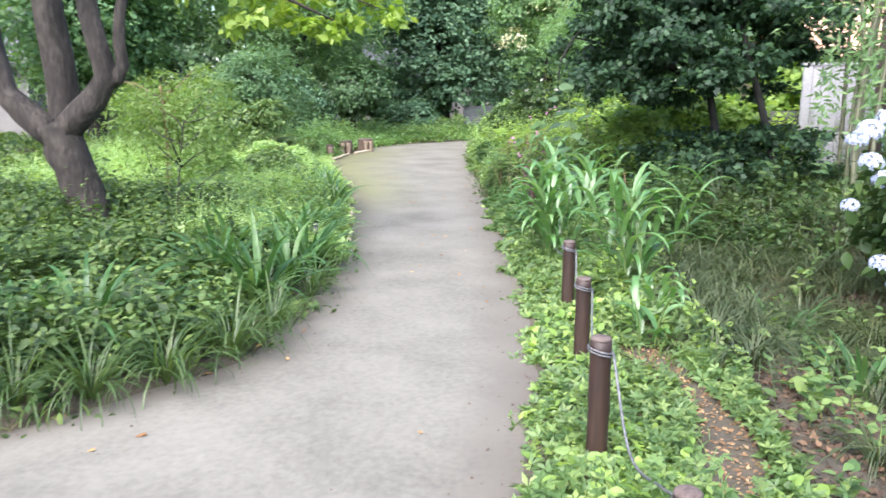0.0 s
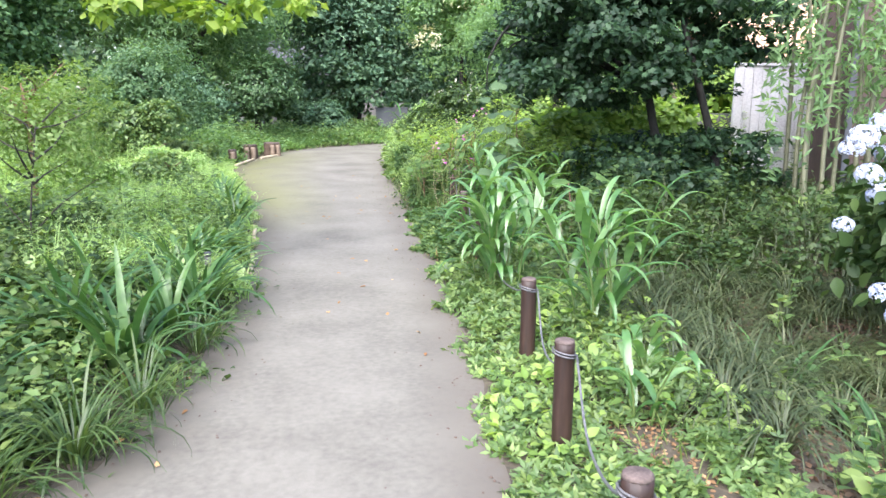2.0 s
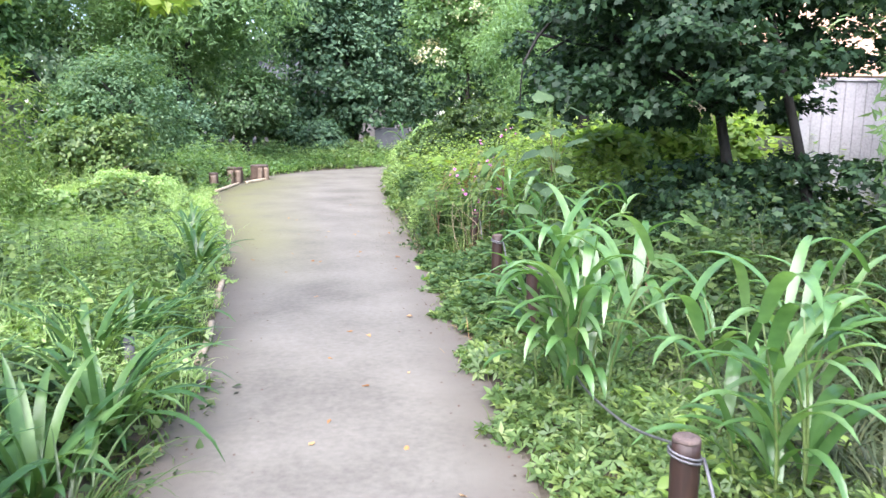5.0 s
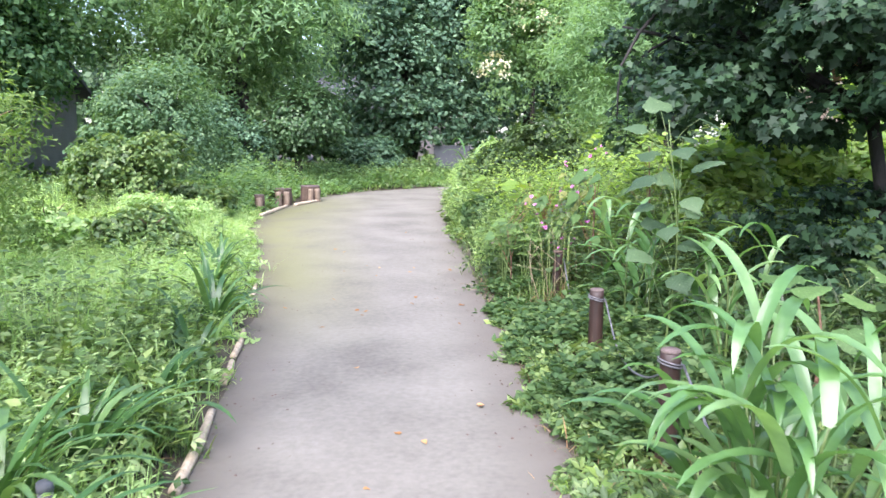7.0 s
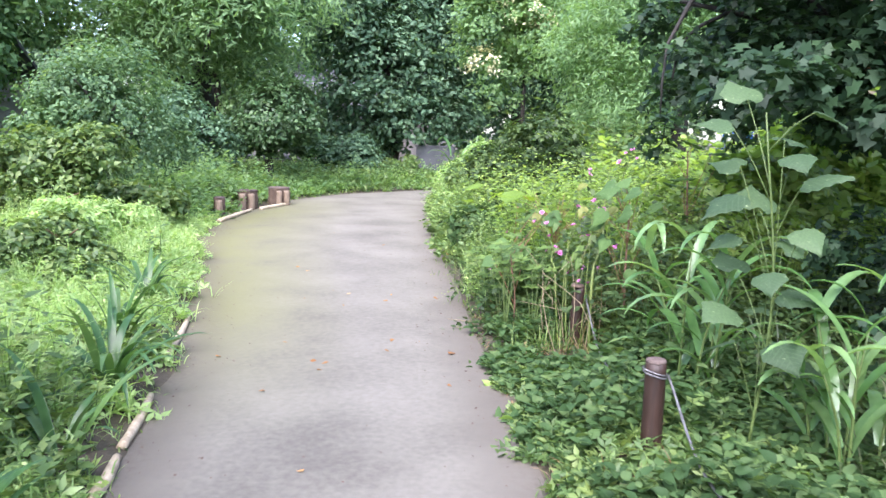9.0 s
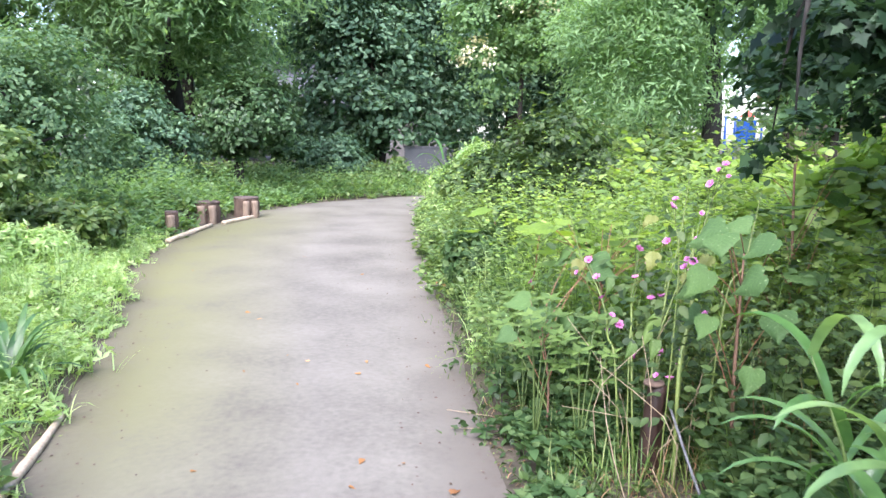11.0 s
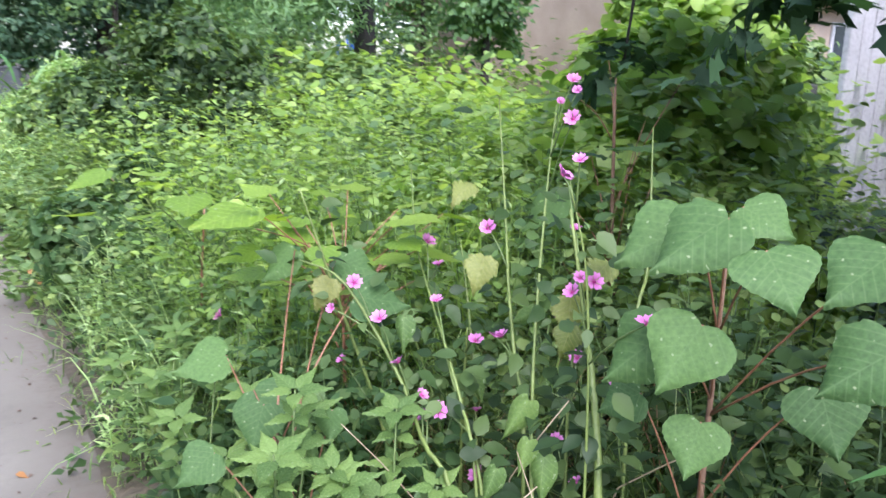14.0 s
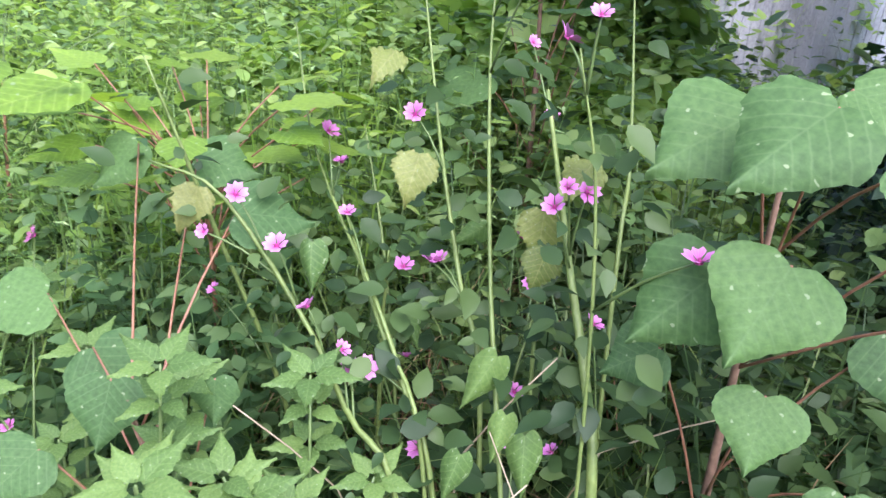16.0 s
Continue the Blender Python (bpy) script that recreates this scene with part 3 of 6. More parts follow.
def stalk_weeds(name, x, y, h0, h1, size, shape, mat, label, per=9, lean=0.25, category="weeds"):
    """Upright weeds: each stalk carries leaves up its length, so the bed's top is ragged."""
    n = len(x)
    h = bed(x, y, h0, h1) * rng.uniform(0.45, 1.35, n)
    lx_, ly_ = rng.normal(0, lean, n), rng.normal(0, lean, n)
    u = np.tile(np.linspace(0.25, 1.0, per), n) + rng.uniform(-0.05, 0.05, n * per)
    i = np.repeat(np.arange(n), per)
    p = np.stack([x[i] + lx_[i] * h[i] * u**1.5, y[i] + ly_[i] * h[i] * u**1.5, land(x, y)[i] + h[i] * u], -1)
    az = np.tile(np.arange(per) * 2.4, n) + rng.uniform(0, 6.3, n)[i]
    out = np.stack([np.cos(az), np.sin(az), rng.normal(0.0, 0.35, n * per)], -1)
    f = np.stack([-0.35 * out[:, 0] + rng.normal(0, 0.3, len(az)), -0.35 * out[:, 1] + rng.normal(0, 0.3, len(az)), np.ones(len(az))], -1)
    s = size * rng.uniform(0.6, 1.3, n * per) * (1.15 - 0.5 * u)
    v, t = leaves(shape, p, f, s, out)
    bv, bf = blades(np.stack([x, y, land(x, y)], -1), np.arctan2(ly_, lx_), np.hypot(lx_, ly_) * 0.5, h, np.full(n, 0.006), np.hypot(lx_, ly_), 3)
    return tagged(new(name, mesh_of(name, np.vstack([v, bv]), np.vstack([t, bf + len(v)]), mat)), label, category, kind="stuff")


def patchy(lo, hi, seed):
    """Keeps only drifts of a plant, so that kinds grow in patches."""
    return lambda x, y: (fnoise(x * 1.3 + seed, y * 1.3 - seed) > lo) & (fnoise(x * 1.3 + seed, y * 1.3 - seed) < hi)


def off_left(lo, hi):
    return lambda x, y: (left_x(y) - x > lo + 0.03 + 0.1 * ((y > 4.5) & (y < 9.2)) + 0.07 * np.sin(y * 7) + 0.05 * np.sin(y * 17)) & (left_x(y) - x < hi) & clear_clumps(x, y)


def off_right(lo, hi):
    return lambda x, y: (x - right_x(y) > lo + 0.08 * np.sin(y * 6.3) + 0.05 * np.sin(y * 15)) & (x - right_x(y) < hi)


# left bank: dark leafy cover by the first bend, pale feathery weeds further on
both = lambda *fs: (lambda x, y: np.logical_and.reduce([f(x, y) for f in fs]))
# pale beds stop short of the forked tree; dark leaves there carry its shade
clear_of_tree = lambda x, y: (y > 7.4 + 0.5 * np.sin(x * 3)) | (x > -2.1 + 0.2 * np.sin(y * 4))
leaf_cover("leafy_ground_cover", *scatter(34000, -7.5, -0.4, -2.5, 6.0, off_left(0.0, 5.6)), 0.08, 0.34, 0.06, OVATE, L_COVER, "mixed green leafy weeds covering the bank")
stalk_weeds("upright_bank_weeds", *scatter(5200, -7.0, -0.6, -1.5, 6.5, both(off_left(0.25, 5.0), patchy(0.42, 1, 5))), 0.25, 0.5, 0.085, OVATE, L_COVER, "upright green weeds standing on the bank")
stalk_weeds("dark_bank_weeds", *scatter(8200, -7.0, -0.6, -1.0, 7.4, both(off_left(0.2, 5.0), patchy(0, 0.56, 9), lambda x, y: (y < 4.2) | (x < -2.1))), 0.2, 0.45, 0.10, FINE, L_DARK, "dark broad-leaved weeds on the bank")
blade_cover("bank_grass", *scatter(20000, -6.5, -0.4, -1.8, 6.5, off_left(-0.05, 4.5)), 0.2, 0.5, 0.009, L_GRASS, "long green grass among the weeds on the bank", 1.3, 0.45)
leaf_cover("tree_shade_cover", *scatter(20000, -6.5, -1.0, -1.5, 6.5, both(off_left(0.1, 5.0), lambda x, y: x < -1.3 - 0.25 * np.sin(y * 2.1) - 0.35 * np.clip(y - 2, 0, 3))), 0.16, 0.42, 0.075, FINE, L_DARK, "dark green broad-leaved cover under the forked tree")
leaf_cover("edge_leaves", *scatter(3400, -4.5, -0.4, -1.8, 4.8, off_left(-0.2, 0.12)), 0.03, 0.14, 0.05, OVATE, L_DARK, "small dark leaves creeping over the path's edge")
blade_cover("edge_grass", *scatter(5200, -3.2, -0.4, -1.8, 9.5, off_left(-0.16, 0.16)), 0.14, 0.34, 0.009, L_GRASS, "dark green grass hanging over the path's edge", 2.2, 0.7)
blade_cover("dry_bank_grass", *scatter(2600, -3.2, -0.4, -0.8, 5.0, off_left(-0.02, 0.35)), 0.12, 0.3, 0.007, L_DRY, "dry straw-coloured grass at the bank's foot", 1.8, 0.6)
stalk_weeds("pale_weed_bed", *scatter(10400, -7.5, -0.6, 3.6, 14.8, both(off_left(0.04, 5.2), clear_of_tree)), 0.25, 0.6, 0.065, NARROW, L_LIGHT, "pale yellow-green feathery weeds beside the path", 12)
leaf_cover("clover_like_weeds", *scatter(27000, -7.5, -0.6, 3.8, 14.8, both(off_left(-0.02, 5.0), clear_of_tree)), 0.10, 0.36, 0.065, TREFOIL, L_LIGHT, "green three-lobed weeds among the feathery growth")
stalk_weeds("leafy_weed_drifts", *scatter(4600, -7.0, -0.6, 5.0, 14.8, both(off_left(0.05, 4.5), patchy(0.5, 1, 2))), 0.3, 0.68, 0.10, OVATE, L_COVER, "drifts of green broad-leaved weeds")
blade_cover("pale_grass", *scatter(29000, -7.5, -0.6, 3.8, 14.8, both(off_left(-0.06, 4.8), clear_of_tree)), 0.25, 0.66, 0.007, L_LIGHT, "pale seeding grass standing in the weed bed", 0.9, 0.35)
stalk_weeds("lush_weed_bank", *scatter(5200, -9, 0.5, 14.2, 21.5, off_left(0.15, 5.0)), 0.3, 0.75, 0.12, OVATE, L_FEATHER, "lush green weeds round the log stools")
leaf_cover("low_weed_bank", *scatter(22000, -9, 0.5, 14.2, 24.5, off_left(0.0, 6.0)), 0.08, 0.4, 0.10, OVATE, L_COVER, "low green weeds behind the log stools")
far_side = lambda x, y: y > np.interp(x, [-4, -2.5, -1.6, -0.5, 0.6, 3], [17.5, 18.8, 20.5, 21.7, 22.7, 23.5])
stalk_weeds("far_verge_weeds", *scatter(4000, -4, 4.5, 18.5, 26, far_side), 0.15, 0.5, 0.12, OVATE, L_FEATHER, "green weeds along the far verge", 7)
blade_cover("far_verge_grass", *scatter(14000, -4, 4.5, 17.5, 26, far_side), 0.2, 0.5, 0.018, L_LIGHT, "fresh pale grass along the far verge")

clear_posts = lambda x, y: np.min([np.hypot(x - a + 0.03, y - b + 0.15) for a, b in ((1.14, -0.63), (1.03, 0.26), (1.125, 1.48), (1.165, 2.53), (1.18, 4.94), (1.17, 6.38), (1.19, 8.09))], axis=0) > 0.26

leaf_cover("outer_weeds", *scatter(62000, -15, 15, -12, 30, lambda x, y: ((left_x(y) - x > 4.4) | (x - right_x(y) > 4.0) | (y > 24) | ((y < -1.7) & (x - right_x(y) > 0.15)) | ((y < -2.2) & (left_x(y) - x > 0.5))) & (y > -9)), 0.05, 0.3, 0.2, OVATE, L_COVER, "rough green weeds beyond the planting")

# right side: bright leaf carpet at the posts, sedges in the ditch, deeper weeds further on
track = lambda x, y: ~((abs(x - 1.5 - 0.12 * np.sin(y * 2.2)) < 0.1 + 0.04 * np.sin(y * 5)) & (y < 1.6))
leaf_cover("bright_leaf_carpet", *scatter(25000, 0.6, 2.3, -1.8, 7.6, both(off_right(0.0, 1.1), track)), 0.04, 0.2, 0.055, TREFOIL, L_COVER, "bright green three-lobed leaf carpet round the posts", spread=0.7)
stalk_weeds("carpet_shoots", *scatter(2600, 0.6, 2.5, -1.8, 7.6, both(off_right(0.1, 1.1), track, patchy(0.35, 1, 4), clear_posts)), 0.1, 0.28, 0.065, TREFOIL, L_COVER, "leafy shoots rising from the carpet by the posts", 6, 0.4)
leaf_cover("pale_leaf_carpet", *scatter(4200, 0.6, 2.3, -1.8, 7.6, both(off_right(0.02, 1.2), track, patchy(0.45, 1, 7))), 0.08, 0.24, 0.06, FINE, L_VINE, "yellow-green young leaves in the carpet by the posts", spread=0.6)
blade_cover("verge_grass", *scatter(16000, 0.3, 2.4, -1.8, 20, off_right(-0.06, 0.8)), 0.1, 0.3, 0.006, L_GRASS, "short green grass along the path's edge", 1.4, 0.5)
cx_, cy_ = scatter(330, 1.9, 5.4, -1.6, 4.6, patchy(0.27, 1, 1))
k_ = np.repeat(np.arange(len(cx_)), 75)
az_ = rng.uniform(0, 2 * math.pi, len(k_))
rr_ = abs(rng.normal(0, 0.05, len(k_)))
sx_, sy_ = cx_[k_] + rr_ * np.cos(az_), cy_[k_] + rr_ * np.sin(az_)
sv, sf = blades(np.stack([sx_, sy_, land(sx_, sy_) - 0.01], -1), az_ + rng.normal(0, 0.4, len(k_)), rng.uniform(0.05, 0.6, len(k_)), (0.3 + 0.26 * rng.random(len(cx_)))[k_] * rng.uniform(0.7, 1.2, len(k_)), rng.uniform(0.005, 0.011, len(k_)), rng.uniform(1.7, 3.1, len(k_)), 5)
tagged(new("ditch_sedge", mesh_of("ditch_sedge", sv, sf, L_SEDGE)), "tufts of dull grey-green arching sedge in the ditch", "sedge", kind="stuff")
leaf_cover("ditch_litter", *scatter(30000, 1.7, 5.5, -1.8, 5.0), 0.01, 0.06, 0.038, OVATE, L_LITTER, "brown dry leaf litter in the ditch", "leaf litter", 0.6)
stalk_weeds("ditch_weeds", *scatter(520, 1.8, 5.4, -1.8, 5.0, patchy(0, 0.36, 1)), 0.2, 0.45, 0.09, FINE, L_COVER, "scattered green weeds in the ditch", 7)
leaf_cover("track_litter", *scatter(2600, 1.25, 1.8, -1.8, 1.9), 0.004, 0.012, 0.028, OVATE, L_DRY, "tan dry leaves on a trodden side track", "leaf litter", 0.25)
# dark leaf and blade colours put the lobed tree's shade into this growth
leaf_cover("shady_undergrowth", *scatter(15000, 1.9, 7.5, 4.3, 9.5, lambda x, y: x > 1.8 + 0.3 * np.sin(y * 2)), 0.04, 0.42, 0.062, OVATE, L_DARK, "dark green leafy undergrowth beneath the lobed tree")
blade_cover("dry_verge_grass", *scatter(1500, 0.6, 1.7, 4.6, 9.2, off_right(-0.02, 0.5)), 0.15, 0.35, 0.005, L_DRY, "dry straw stems among the weeds by the posts", 1.6, 0.8)
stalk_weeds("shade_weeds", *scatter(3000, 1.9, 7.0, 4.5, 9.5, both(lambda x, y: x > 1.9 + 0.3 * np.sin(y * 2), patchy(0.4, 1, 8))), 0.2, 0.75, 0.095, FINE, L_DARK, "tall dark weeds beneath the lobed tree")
blade_cover("shady_grass", *scatter(4200, 1.9, 6.0, 4.4, 8.5), 0.3, 0.6, 0.011, L_SEDGE, "loose dark grass beneath the lobed tree", 1.3)
leaf_cover("post_side_weeds", *scatter(13000, 0.5, 2.6, 5.0, 8.2, both(off_right(0.0, 2.0), clear_posts)), 0.05, 0.2, 0.046, FINE, L_MALLOW, "dense green weeds round the later posts")
stalk_weeds("post_side_shoots", *scatter(3800, 0.6, 3.0, 5.0, 8.0, both(off_right(0.1, 2.4), clear_posts)), 0.1, 0.3, 0.085, FINE, L_MALLOW, "upright leafy weeds round the later posts", 8)
clear_sap = lambda x, y: np.hypot(x - 1.12, (y - 9.0) * 0.8) > 0.42
low_near = lambda x, y: rng.random(len(x)) < np.clip((x - right_x(y)) / 0.3, 0.3, 1)
open_core = lambda x, y: ~((x > 1.0) & (x < 1.75) & (y > 7.7) & (y < 8.75)) | (rng.random(len(x)) < 0.25)
# deep green leaves, their colour also carrying the shade low in the patch
leaf_cover("tall_weed_bed", *scatter(30000, 0.45, 4.2, 7.9, 13.0, both(off_right(0.0, 4.0), low_near, open_core)), 0.06, 0.34, 0.045, OVATE, L_DARK, "deep green mixed weeds under the flower patch")
blade_cover("patch_grass", *scatter(1200, 0.75, 1.75, 7.9, 9.4, off_right(0.1, 2.2)), 0.3, 0.7, 0.005, L_GRASS, "thin grass standing among the flowers", 0.9, 0.4)
blade_cover("patch_dry_grass", *scatter(420, 0.8, 2.2, 7.7, 9.2, off_right(0.15, 1.6)), 0.25, 0.6, 0.004, L_DRY, "dry straw-coloured grass among the flowers", 1.2, 0.6)
stalk_weeds("tall_green_weeds", *scatter(5200, 0.6, 4.5, 8.25, 14.0, both(off_right(0.12, 4.2), low_near, patchy(0.36, 1, 6), clear_sap, open_core, lambda x, y: (x > right_x(y) + 0.65) | (y > 9.2))), 0.22, 0.75, 0.06, FINE, L_COVER, "tall leafy green weeds behind the flowers", 12)
stalk_weeds("pale_patch_edge", *scatter(700, 0.5, 1.6, 9.2, 12.4, both(off_right(0.14, 1.0), clear_sap, patchy(0.4, 1, 12))), 0.25, 0.7, 0.06, NARROW, L_LIGHT, "pale feathery weeds between the flowers and the path", 13)
blade_cover("patch_pale_grass", *scatter(2600, 0.6, 3.2, 8.9, 12.4, both(off_right(0.1, 2.6), clear_sap)), 0.35, 0.85, 0.005, L_LIGHT, "thin pale grass standing behind the flowers", 1.0, 0.35)
stalk_weeds("edge_nettles", *scatter(480, 0.5, 1.6, 8.15, 9.3, both(off_right(0.1, 0.7), low_near)), 0.22, 0.7, 0.075, FINE, L_MALLOW, "dull green nettle-like weeds along the patch's edge", 11)
stalk_weeds("sun_toned_weeds", *scatter(4300, 1.0, 4.8, 9.1, 12.8, both(clear_sap, off_right(0.4, 9))), 0.3, 0.85, 0.062, FINE, L_VINE, "yellow-green broad-leaved weeds behind the flowers", 11, 0.35)
stalk_weeds("mallow_leaf_growth", *scatter(260, 1.1, 2.5, 8.7, 9.6, clear_sap), 0.5, 0.85, 0.055, ROUND, L_COVER, "rounded dull green mallow leaves among the flower stems", 15, 0.3)
# dark leaf colour stands for the shade right of the large-leaved sapling
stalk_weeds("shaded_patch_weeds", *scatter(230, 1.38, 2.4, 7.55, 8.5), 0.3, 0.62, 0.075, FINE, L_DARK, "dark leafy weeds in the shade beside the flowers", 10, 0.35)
stalk_weeds("feathery_weed_tops", *scatter(2600, 0.6, 4.5, 8.9, 14.5, both(off_right(0.25, 4.2), patchy(0, 0.56, 6), clear_sap)), 0.3, 0.75, 0.06, NARROW, L_LIGHT, "pale feathery tops of the tall weeds", 14)
stalk_weeds("path_side_weeds", *scatter(6500, 0.2, 3.4, 11.0, 20.6, both(off_right(0.08, 3.0), patchy(0.33, 1, 3))), 0.2, 0.8, 0.10, OVATE, L_COVER, "tall green weeds spilling towards the path's bend", 11)
leaf_cover("path_side_low_weeds", *scatter(16000, 0.2, 3.0, 11.0, 20.6, off_right(-0.02, 2.6)), 0.1, 0.5, 0.07, OVATE, L_COVER, "low green weeds along the path's bend")
stalk_weeds("path_side_pale_weeds", *scatter(3000, 0.2, 2.4, 13.5, 20.5, off_right(0.05, 1.2)), 0.25, 0.8, 0.09, NARROW, L_LIGHT, "pale green weeds beside the path's bend", 12)
before_fence = lambda x, y: (y > 10.7) | (x < 0.3 + 1.85 * (y - 7.5))
stalk_weeds("sun_toned_vine_bed", *scatter(5200, 2.3, 9.5, 9.2, 17.5, lambda x, y: (x > 2.3 + 0.4 * np.sin(y * 1.3)) & before_fence(x, y)), 0.5, 1.0, 0.13, ROUND, L_VINE, "sunlit yellow-green vines sprawling over low scrub", 7, 0.35, "vine")
leaf_cover("vine_floor", *scatter(12000, 2.3, 9.5, 9.2, 17.5, before_fence), 0.2, 0.7, 0.11, OVATE, L_COVER, "green vines low in the scrub", "vine")
stalk_weeds("back_scrub", *scatter(4200, 2.5, 14, 15.5, 26), 0.6, 1.5, 0.2, OVATE, L_COVER, "green scrub below the back trees", 8, 0.3, "scrub")


def limb_lines(base, top, n, reach, r0):
    """Branching limbs from the upper trunk outwards."""
    out = []
    base, top = np.asarray(base, float), np.asarray(top, float)
    for i in range(n):
        u = rng.uniform(0.35, 1.0)
        s = base + (top - base) * u
        az = rng.uniform(0, 2 * math.pi)
        e = s + np.array([math.cos(az) * reach, math.sin(az) * reach, reach * rng.uniform(0.3, 0.9)]) * rng.uniform(0.6, 1.1)
        m = (s + e) / 2 + rng.normal(0, 0.08 * reach, 3)
        out.append(((s, m, e), (r0 * (1.1 - u * 0.6), r0 * 0.5, r0 * 0.15)))
    return out


def crown_points(lobes, count, clump=26, spread=0.16, droop=0.0):
    """Leaves in clumps over uneven lobes, denser outside than in, with gaps between."""
    vol = np.array([(l[3] * l[4] + l[4] * l[5] + l[3] * l[5]) for l in lobes])
    ps, fs = [], []
    for l, v in zip(lobes, vol / vol.sum()):
        nc = max(3, int(count * v / clump))
        d = rng.normal(size=(nc, 3))
        d /= np.linalg.norm(d, axis=1)[:, None]
        d[:, 2] = np.where(d[:, 2] < -0.75, -d[:, 2], d[:, 2])
        r = rng.uniform(0.45, 1.0, nc) ** 0.45 * (0.86 + 0.28 * fnoise(d[:, 0] * 5 + l[0], d[:, 1] * 5 + d[:, 2] * 4 + l[1]))
        rad = np.array(l[3:6])
        c = np.array(l[:3]) + d * r[:, None] * rad
        k = rng.integers(clump // 2, clump + clump // 2, nc)
        idx = np.repeat(np.arange(nc), k)
        o = rng.normal(size=(len(idx), 3)) * spread * rad.mean() * np.array([1, 1, 0.55])
        o[:, 2] -= droop * np.linalg.norm(o[:, :2], axis=1)
        ps.append(c[idx] + o)
        fs.append(d[idx] * 0.9 + np.array([0, 0, 0.75]) + rng.normal(0, 0.55, (len(idx), 3)))
    return np.vstack(ps), np.vstack(fs)


def tree(name, at, label, category, trunk, radii, lobes, count, size, shape, leaf, bark, limbs=7, reach=1.2, extra=(), group="", droop=0.0, clump=26, spread=0.16):
    """A tree or bush: trunk, limbs and a crown of leaves. All places are relative to its foot."""
    t = thing(name, at, label, category, group)
    tube("trunk", trunk, radii, bark, t, n=14, sides=10, rough=0.07)
    for pts, rr in list(extra) + limb_lines(trunk[len(trunk) // 2], trunk[-1], limbs, reach, radii[-1] * 0.9 + 0.01):
        tube("limb", pts, rr, bark, t, n=8, sides=6, rough=0.06)
    p, f = crown_points(lobes, count, clump, spread, droop)
    p[:, 2] = np.maximum(p[:, 2], 0.03)
    hang("crown", mesh_of("crown", *leaves(shape, p, f, size * rng.uniform(0.6, 1.3, len(p))), leaf), t)
    return t


def lobes_in(n, cx, cy, cz, rx, ry, rz, s0=0.35, s1=0.6):
    """Several smaller lobes that together fill a larger, uneven crown."""
    out = []
    for _ in range(n):
        d = rng.normal(size=3)
        d /= np.linalg.norm(d)
        k = rng.uniform(0.25, 0.75)
        s = rng.uniform(s0, s1)
        out.append((cx + d[0] * k * rx, cy + d[1] * k * ry, cz + d[2] * k * rz, rx * s, ry * s, rz * s))
    return out


# the old forked cherry on the bank, with a leafy branch reaching over the path
# its high crown lobes are unseen, shifted towards the start to shade the bank
tree("cherry_tree", (-3.4, 4.85, 0), "old forked tree with rough grey-brown bark on the bank", "tree",
     [(0.05, 0, -0.05), (-0.02, 0, 0.45), (-0.18, 0, 0.95), (-0.25, 0, 1.2)], [0.24, 0.19, 0.2, 0.19],
     [(2.35, 0.45, 2.1, 0.42, 0.4, 0.13), (1.85, 0.3, 2.2, 0.5, 0.45, 0.16), (2.85, 0.6, 2.3, 0.4, 0.4, 0.14), (1.4, 0.3, 2.5, 0.5, 0.5, 0.2), (2.3, 0.6, 2.55, 0.6, 0.5, 0.2)]
     + lobes_in(10, -0.6, -2.4, 4.7, 2.2, 1.8, 0.8, 0.35, 0.55) + lobes_in(3, 0.2, -0.6, 4.5, 1.2, 1.0, 0.5, 0.35, 0.5), 13000, 0.11, OVATE, L_CHERRY, BARK, 0, 0.9,
     extra=[([(-0.25, 0, 1.05), (-0.55, 0, 1.3), (-0.85, 0.05, 1.7), (-0.95, 0.1, 3.0), (-1.2, 0.3, 4.2)], (0.16, 0.15, 0.13, 0.1, 0.04)),
            ([(-0.2, 0, 1.1), (0.05, 0, 1.35), (0.3, 0, 1.62), (0.22, 0, 2.0), (0.12, 0.05, 2.6), (0.1, 0.1, 4.2)], (0.16, 0.14, 0.12, 0.1, 0.06)),
            ([(0.3, 0, 1.6), (0.46, 0, 1.72), (0.44, 0.02, 2.1), (0.52, 0.1, 2.6), (0.7, 0.3, 3.8)], (0.09, 0.07, 0.06, 0.05, 0.02)),
            ([(0.12, 0.05, 2.5), (0.8, 0.2, 2.85), (1.6, 0.35, 2.6), (2.5, 0.5, 2.2)], (0.06, 0.05, 0.03, 0.008)), ([(1.6, 0.35, 2.6), (2.2, 0.5, 2.6), (2.9, 0.65, 2.35)], (0.025, 0.018, 0.006)),
            ([(-0.24, 0.1, 1.0), (-0.22, 0.12, 1.6), (-0.3, 0.1, 2.6), (-0.3, 0.1, 4.4)], (0.17, 0.16, 0.15, 0.06))])
tree("sapling", (-2.35, 4.5, 0.05), "thin bare-stemmed sapling with small pale leaves", "sapling", [(0, 0, 0), (0.02, 0, 0.5), (0.1, 0.05, 1.2)], [0.011, 0.008, 0.004],
     [(0.1, 0.1, 1.1, 0.5, 0.5, 0.4), (0.2, 0, 0.7, 0.4, 0.3, 0.2)], 900, 0.045, OVATE, L_YTREE, DARKBARK, 9, 0.45, clump=8,
     extra=[([(0, 0, 0.35), (0.25, 0, 0.6), (0.55, 0, 0.8)], (0.006, 0.005, 0.002)), ([(0, 0, 0.4), (-0.2, 0, 0.7), (-0.3, 0, 1.1)], (0.006, 0.005, 0.002))])
